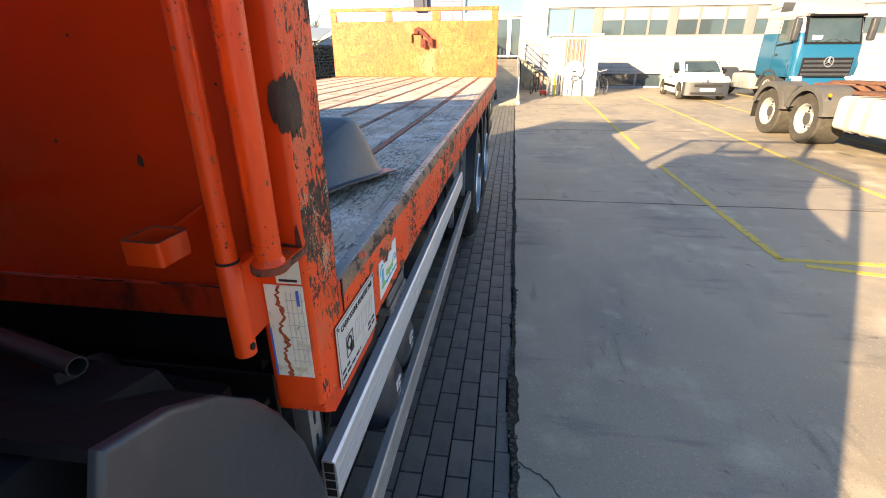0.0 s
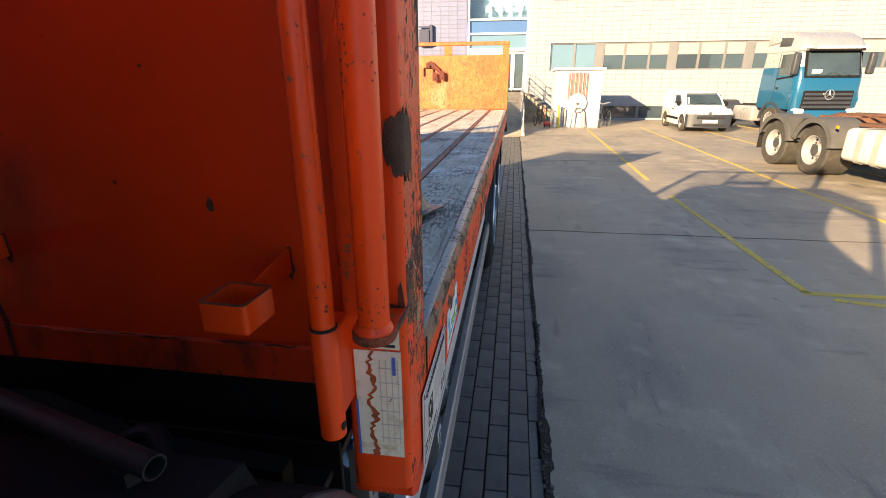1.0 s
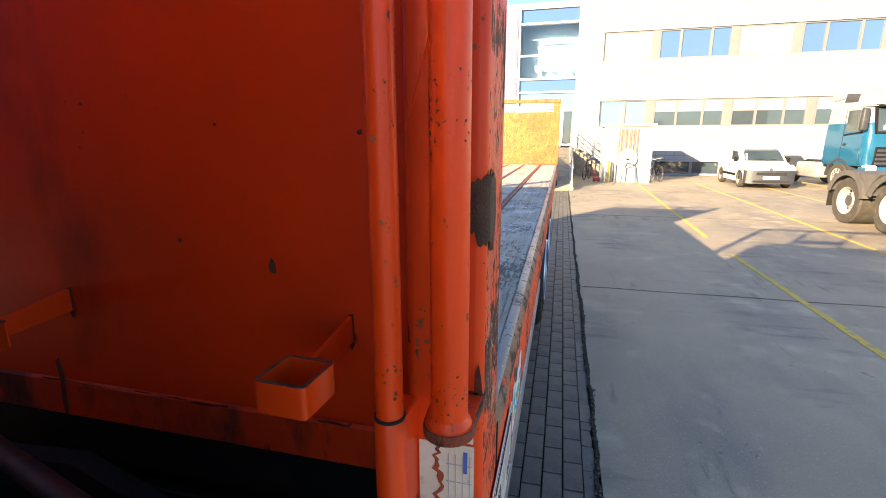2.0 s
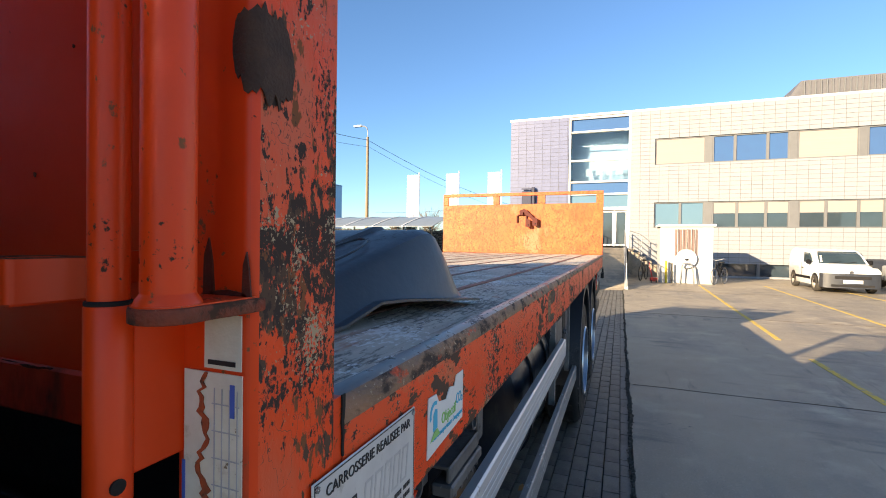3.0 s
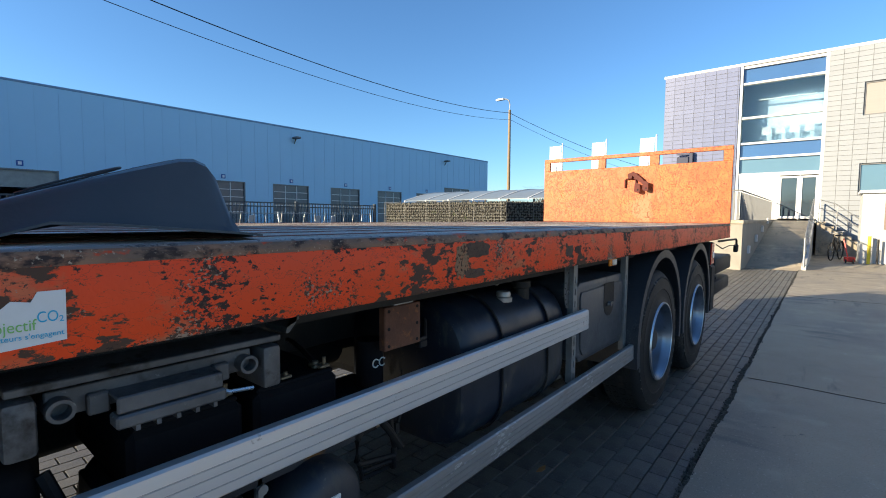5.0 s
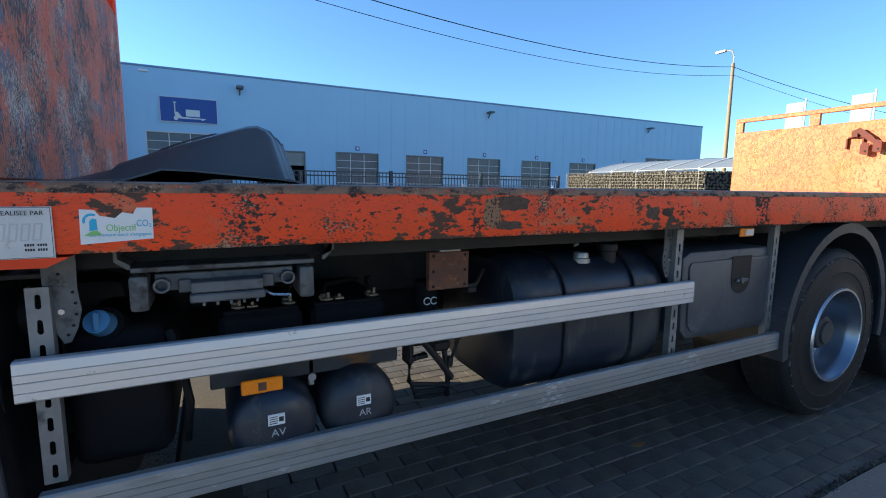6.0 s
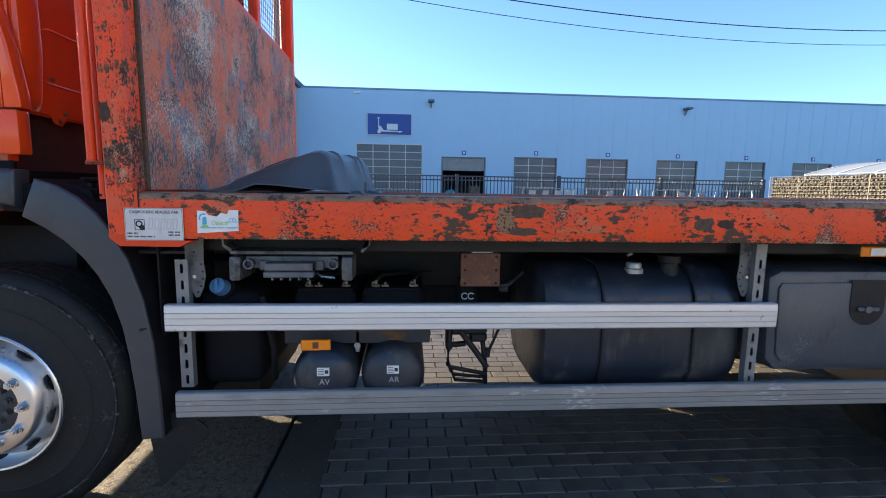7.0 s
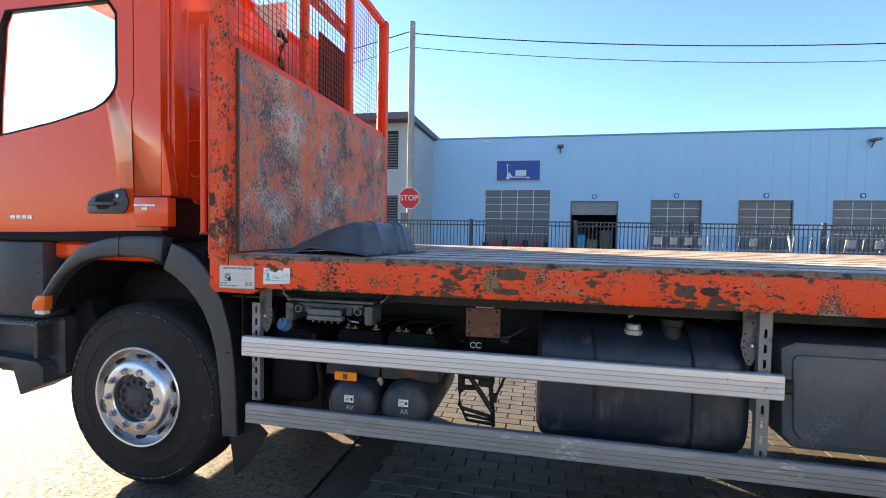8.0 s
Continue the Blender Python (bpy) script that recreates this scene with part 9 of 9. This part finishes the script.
for k in range(4):
    bm = B()
    z = 0.98 + k * 0.145
    box(bm, -0.90 + k * 0.01, 0.90 - k * 0.01, -0.055, -0.03, z, z + 0.085, 0.012)
    part("grille_bar", put(bm, bmat), M["fender"], gr)
bm = B()
lathe(bm, [(0.150, -0.095), (0.178, -0.095), (0.178, -0.065), (0.150, -0.065), (0.150, -0.095)], (0, 0, 1.44), "y", 28)
for a in (90, 210, 330):
    rod(bm, (0, -0.08, 1.44), (0.155 * math.cos(math.radians(a)), -0.08, 1.44 + 0.155 * math.sin(math.radians(a))), 0.026, 6, 0.006)
part("emblem_ring", put(bm, bmat), M["steel_bright"], gr, "bright round grille ornament")
bm = B()
box(bm, -1.2, 1.2, -0.08, 0.3, 0.35, 0.915, 0.06, seg=2)
bb = part("bumper", put(bm, bmat), M["blue_paint"], bc)
for s in (-1, 1):
    bm = B()
    box(bm, s * 0.80, s * 1.17, -0.10, 0.16, 0.74, 0.96, 0.05, seg=2)
    part("headlight", put(bm, bmat), M["white_lens"], bb)
    bm = B()
    prism(bm, [(0.16, 0.98), (0.10, 1.30), (0.18, 1.56), (0.34, 1.40), (0.30, 1.0)], "x", s * 1.20, s * 1.255, 0.02)
    part("air_guide", put(bm, bmat), M["blue_paint"], bc)
    bm = B()
    box(bm, s * 1.26, s * 1.50, 0.02, 0.20, 2.12, 2.86, 0.06, seg=3)
    mir = part("mirror", put(bm, bmat), M["grey_plastic"], bc, "tall door mirror")
    bm = B()
    box(bm, s * 1.28, s * 1.48, 0.20, 0.207, 2.16, 2.82)
    part("mirror_glass", put(bm, bmat), M["steel_bright"], mir)
    bm = B()
    prism(bm, [(0.36, 2.10), (0.50, 2.84), (1.18, 2.84), (1.18, 2.02)], "x", s * 1.19, s * 1.236)
    sw = part("side_window", put(bm, bmat), M["glass_dark"], bc)
    bm = B()
    prism(bm, [(0.30, 2.04), (0.46, 2.90), (0.50, 2.90), (0.35, 2.04)], "x", s * 1.19, s * 1.246)
    prism(bm, [(0.35, 2.04), (1.24, 1.95), (1.24, 2.02), (0.36, 2.10)], "x", s * 1.19, s * 1.246)
    part("window_trim", put(bm, bmat), M["black_plastic"], sw)
    bm = B()
    box(bm, s * 1.244, s * 1.252, 1.26, 1.27, 1.0, 2.9)
    box(bm, s * 1.244, s * 1.262, 1.02, 1.18, 1.62, 1.70, 0.006)
    part("door_seam", put(bm, bmat), M["chassis"], bc)
    bm = B()
    for k in range(2):
        rod(bm, (s * (0.42 + 0.35 * k), -0.03, 2.04), (s * (0.05 + 0.35 * k), 0.02, 2.18), 0.012, 6)
    part("wiper", put(bm, bmat), M["chassis"], wf)
    road_wheel(blue, bmat, s * 1.22, 1.28, 0.50, 0.32, M["rim"], 0.6, 0.02)
    bm = B()
    band(bm, [(1.28 + 0.68 * math.cos(math.radians(a)), 0.50 + 0.66 * math.sin(math.radians(a))) for a in range(0, 181, 12)], [(1.28 + 0.60 * math.cos(math.radians(a)), 0.50 + 0.58 * math.sin(math.radians(a))) for a in range(0, 181, 12)], "x", s * 0.88, s * 1.25)
    part("mudguard", put(bm, bmat), M["fender"], blue)
    bm = B()
    box(bm, s * 0.65, s * 1.2, 2.5, 4.0, 0.35, 0.95, 0.08, seg=2)
    part("tank", put(bm, bmat), M["silver_paint"], blue, "silver side tank")
    road_wheel(blue, bmat, s * 1.22, 4.9, 0.50, 0.58, M["rim"], 0.6, 0.14)
    bm = B()
    band(bm, [(4.9 + 0.64 * math.cos(math.radians(a)), 0.52 + 0.64 * math.sin(math.radians(a))) for a in range(5, 180, 14)], [(4.9 + 0.60 * math.cos(math.radians(a)), 0.52 + 0.60 * math.sin(math.radians(a))) for a in range(5, 180, 14)], "x", s * 0.62, s * 1.27)
    part("mudguard", put(bm, bmat), M["fender"], blue)
for x in (-0.42, 0.42):
    bm = B()
    box(bm, x - 0.05, x + 0.05, 2.0, 6.0, 0.70, 0.98, 0.01)
    part("chassis_beam", put(bm, bmat), M["chassis"], blue)

# a dry leaf on the pavers
lf = thing("leaf", (-0.33, 2.74, 0), "dry brown leaf on the pavers", "leaf")
bm = B()
prism(bm, [(-0.345, 2.70), (-0.32, 2.72), (-0.315, 2.76), (-0.335, 2.80), (-0.35, 2.755)], "z", 0.0, 0.004)
part("blade", bm, M["leaf_dry"], lf)

# ---- pavers, one by one where the camera passes, joined beyond ----
PW, PL = 0.1088, 0.2215
pr = random.Random(21)
pave = structure("paving", box(B(), -2.89, 0.26, 0.72, 0.722, -0.04, -0.02), M["joint"], "grey concrete block paving laid in running bond", "pavement")


def paver_mesh():
    bm = B()
    w, l, c = PW / 2 - 0.0030, PL / 2 - 0.0030, 0.0025
    lo = [(-w, -l), (w, -l), (w, l), (-w, l)]
    hi = [(-w + c, -l + c), (w - c, -l + c), (w - c, l - c), (-w + c, l - c)]
    v = [bm.verts.new((x, y, -0.035)) for x, y in lo] + [bm.verts.new((x, y, -0.006)) for x, y in lo] + [bm.verts.new((x, y, 0.0)) for x, y in hi]
    for k in (0, 4):
        for i in range(4):
            j = (i + 1) % 4
            bm.faces.new((v[k + i], v[k + j], v[k + 4 + j], v[k + 4 + i]))
    bm.faces.new(v[8:12])
    me = bpy.data.meshes.new("paver")
    bm.to_mesh(me)
    bm.free()
    me.materials.append(M["paver"])
    return me


pm = paver_mesh()
rest_v, rest_f = [], []
singles = 0
for i in range(0, 79):
    x = 0.2105 - i * PW
    for j in range(0, 76):
        y = 0.8105 + j * PL + (PL / 2 if i % 2 else 0)
        if y > 17.2 or (i > 30 and y > 14):
            continue
        z = pr.uniform(-0.0012, 0.001)
        tilt = (pr.uniform(-0.005, 0.005), pr.uniform(-0.005, 0.005))
        if i < 10 and j < 29 and singles < 290:
            ob = new("paver", pm)
            ob.parent = pave
            ob.location = (x, y, z)
            ob.rotation_euler = (tilt[0], tilt[1], pr.uniform(-0.006, 0.006))
            singles += 1
        else:
            w, l, c, k = PW / 2 - 0.0030, PL / 2 - 0.0030, 0.0025, len(rest_v)
            for (dx, dy), h in [((-w, -l), -0.03), ((w, -l), -0.03), ((w, l), -0.03), ((-w, l), -0.03), ((-w + c, -l + c), 0.0), ((w - c, -l + c), 0.0), ((w - c, l - c), 0.0), ((-w + c, l - c), 0.0)]:
                rest_v.append((x + dx, y + dy, z + h + dx * tilt[0] + dy * tilt[1]))
            rest_f += [(k, k + 1, k + 5, k + 4), (k + 1, k + 2, k + 6, k + 5), (k + 2, k + 3, k + 7, k + 6), (k + 3, k, k + 4, k + 7), (k + 4, k + 5, k + 6, k + 7)]
for i in range(1, 79, 2):
    bm = B()
    x = 0.2105 - i * PW
    box(bm, x - PW / 2 + 0.003, x + PW / 2 - 0.003, 0.724, 0.807, -0.035, pr.uniform(-0.002, 0.0), 0.002)
    part("half_stone", bm, M["paver"], pave, smooth=False)
# cut stones between the last full row and the broken joint
y = 0.74
while y < 17.0:
    ln = pr.choice((0.09, 0.16, 0.22, 0.22, 0.28))
    gone = 1.38 < y + ln * 0.5 < 1.80
    bm = B()
    x1 = 0.333 + pr.uniform(-0.010, 0.006) - (pr.uniform(0.012, 0.03) if gone else 0)
    prism(bm, [(0.2670, y), (x1, y + pr.uniform(-0.008, 0.006)), (x1 + pr.uniform(-0.006, 0.008), y + ln * 0.5), (x1 + pr.uniform(-0.008, 0.004), y + ln - 0.005), (0.2670, y + ln - 0.005)], "z", -0.04, pr.uniform(-0.006, -0.001) - (0.008 if gone else 0), 0.002)
    part("cut_stone", bm, M["paver"], pave, smooth=False)
    y += ln
me = bpy.data.meshes.new("pavers_beyond")
me.from_pydata(rest_v, [], rest_f)
me.materials.append(M["paver_far"])
ob = new("pavers_beyond", me)
ob.parent = pave
tagged(ob, "concrete pavers further off", kind="stuff")

# ---- facade tiles, cut round the openings ----
def cut(rect, hole):
    """What is left of a tile (x0, x1, z0, z1) beside an opening."""
    a, b, lo, hi = rect
    p, q, u, v = hole
    if b <= p or a >= q or hi <= u or lo >= v:
        return [rect]
    out = []
    if a < p:
        out.append((a, p, lo, hi))
    if b > q:
        out.append((q, b, lo, hi))
    m0, m1 = max(a, p), min(b, q)
    if lo < u:
        out.append((m0, m1, lo, u))
    if hi > v:
        out.append((m0, m1, v, hi))
    return out


def facade(x0, x1, z0, z1, w, h, holes, material, limit, y=YB, gap=0.0078):
    bm = B()
    box(bm, -w / 2 + gap, w / 2 - gap, y, y + 0.045, -h / 2 + gap, h / 2 - gap)
    tm_ = bpy.data.meshes.new("tile")
    bm.to_mesh(tm_)
    bm.free()
    tm_.materials.append(material)
    vs, fs, n = [], [], 0
    for r in range(int((z1 - z0) / h) + 1):
        top = z1 - r * h
        c = x0
        while c < x1 - 0.03:
            left = [(max(c, x0) + gap, min(c + w, x1) - gap, max(top - h, z0) + gap, top - gap)]
            for hole in holes:
                left = [piece for rect in left for piece in cut(rect, hole)]
            for a, b, lo, hi in left:
                if b - a < 0.02 or hi - lo < 0.02:
                    continue
                if abs(b - a - w + 2 * gap) < 1e-6 and abs(hi - lo - h + 2 * gap) < 1e-6 and n < limit and a < 12:
                    ob = new("tile", tm_)
                    ob.parent = office
                    ob.matrix_parent_inverse = office.matrix_basis.inverted()
                    ob.location = ((a + b) / 2, 0, (lo + hi) / 2)
                    n += 1
                    continue
                k = len(vs)
                vs += [(a, y, lo), (b, y, lo), (b, y, hi), (a, y, hi), (a, y + 0.045, lo), (b, y + 0.045, lo), (b, y + 0.045, hi), (a, y + 0.045, hi)]
                fs += [(k, k + 1, k + 2, k + 3), (k + 4, k + 7, k + 6, k + 5), (k, k + 4, k + 5, k + 1), (k + 3, k + 2, k + 6, k + 7), (k, k + 3, k + 7, k + 4), (k + 1, k + 5, k + 6, k + 2)]
            c += w
    me = bpy.data.meshes.new("tiles_beyond")
    me.from_pydata(vs, [], fs)
    me.materials.append(material)
    ob = new("tiles_beyond", me)
    ob.parent = office
    ob.matrix_parent_inverse = office.matrix_basis.inverted()
    tagged(ob, kind="stuff")


facade(WEST, EAST, 0.0, TOP, 0.47, 0.2171, [UP, LOW, BASE], M["tile_white"], 290)
facade(-5.98, -2.62, 0.0, TOP, 0.47, 0.2171, [], M["tile_lilac"], 280)
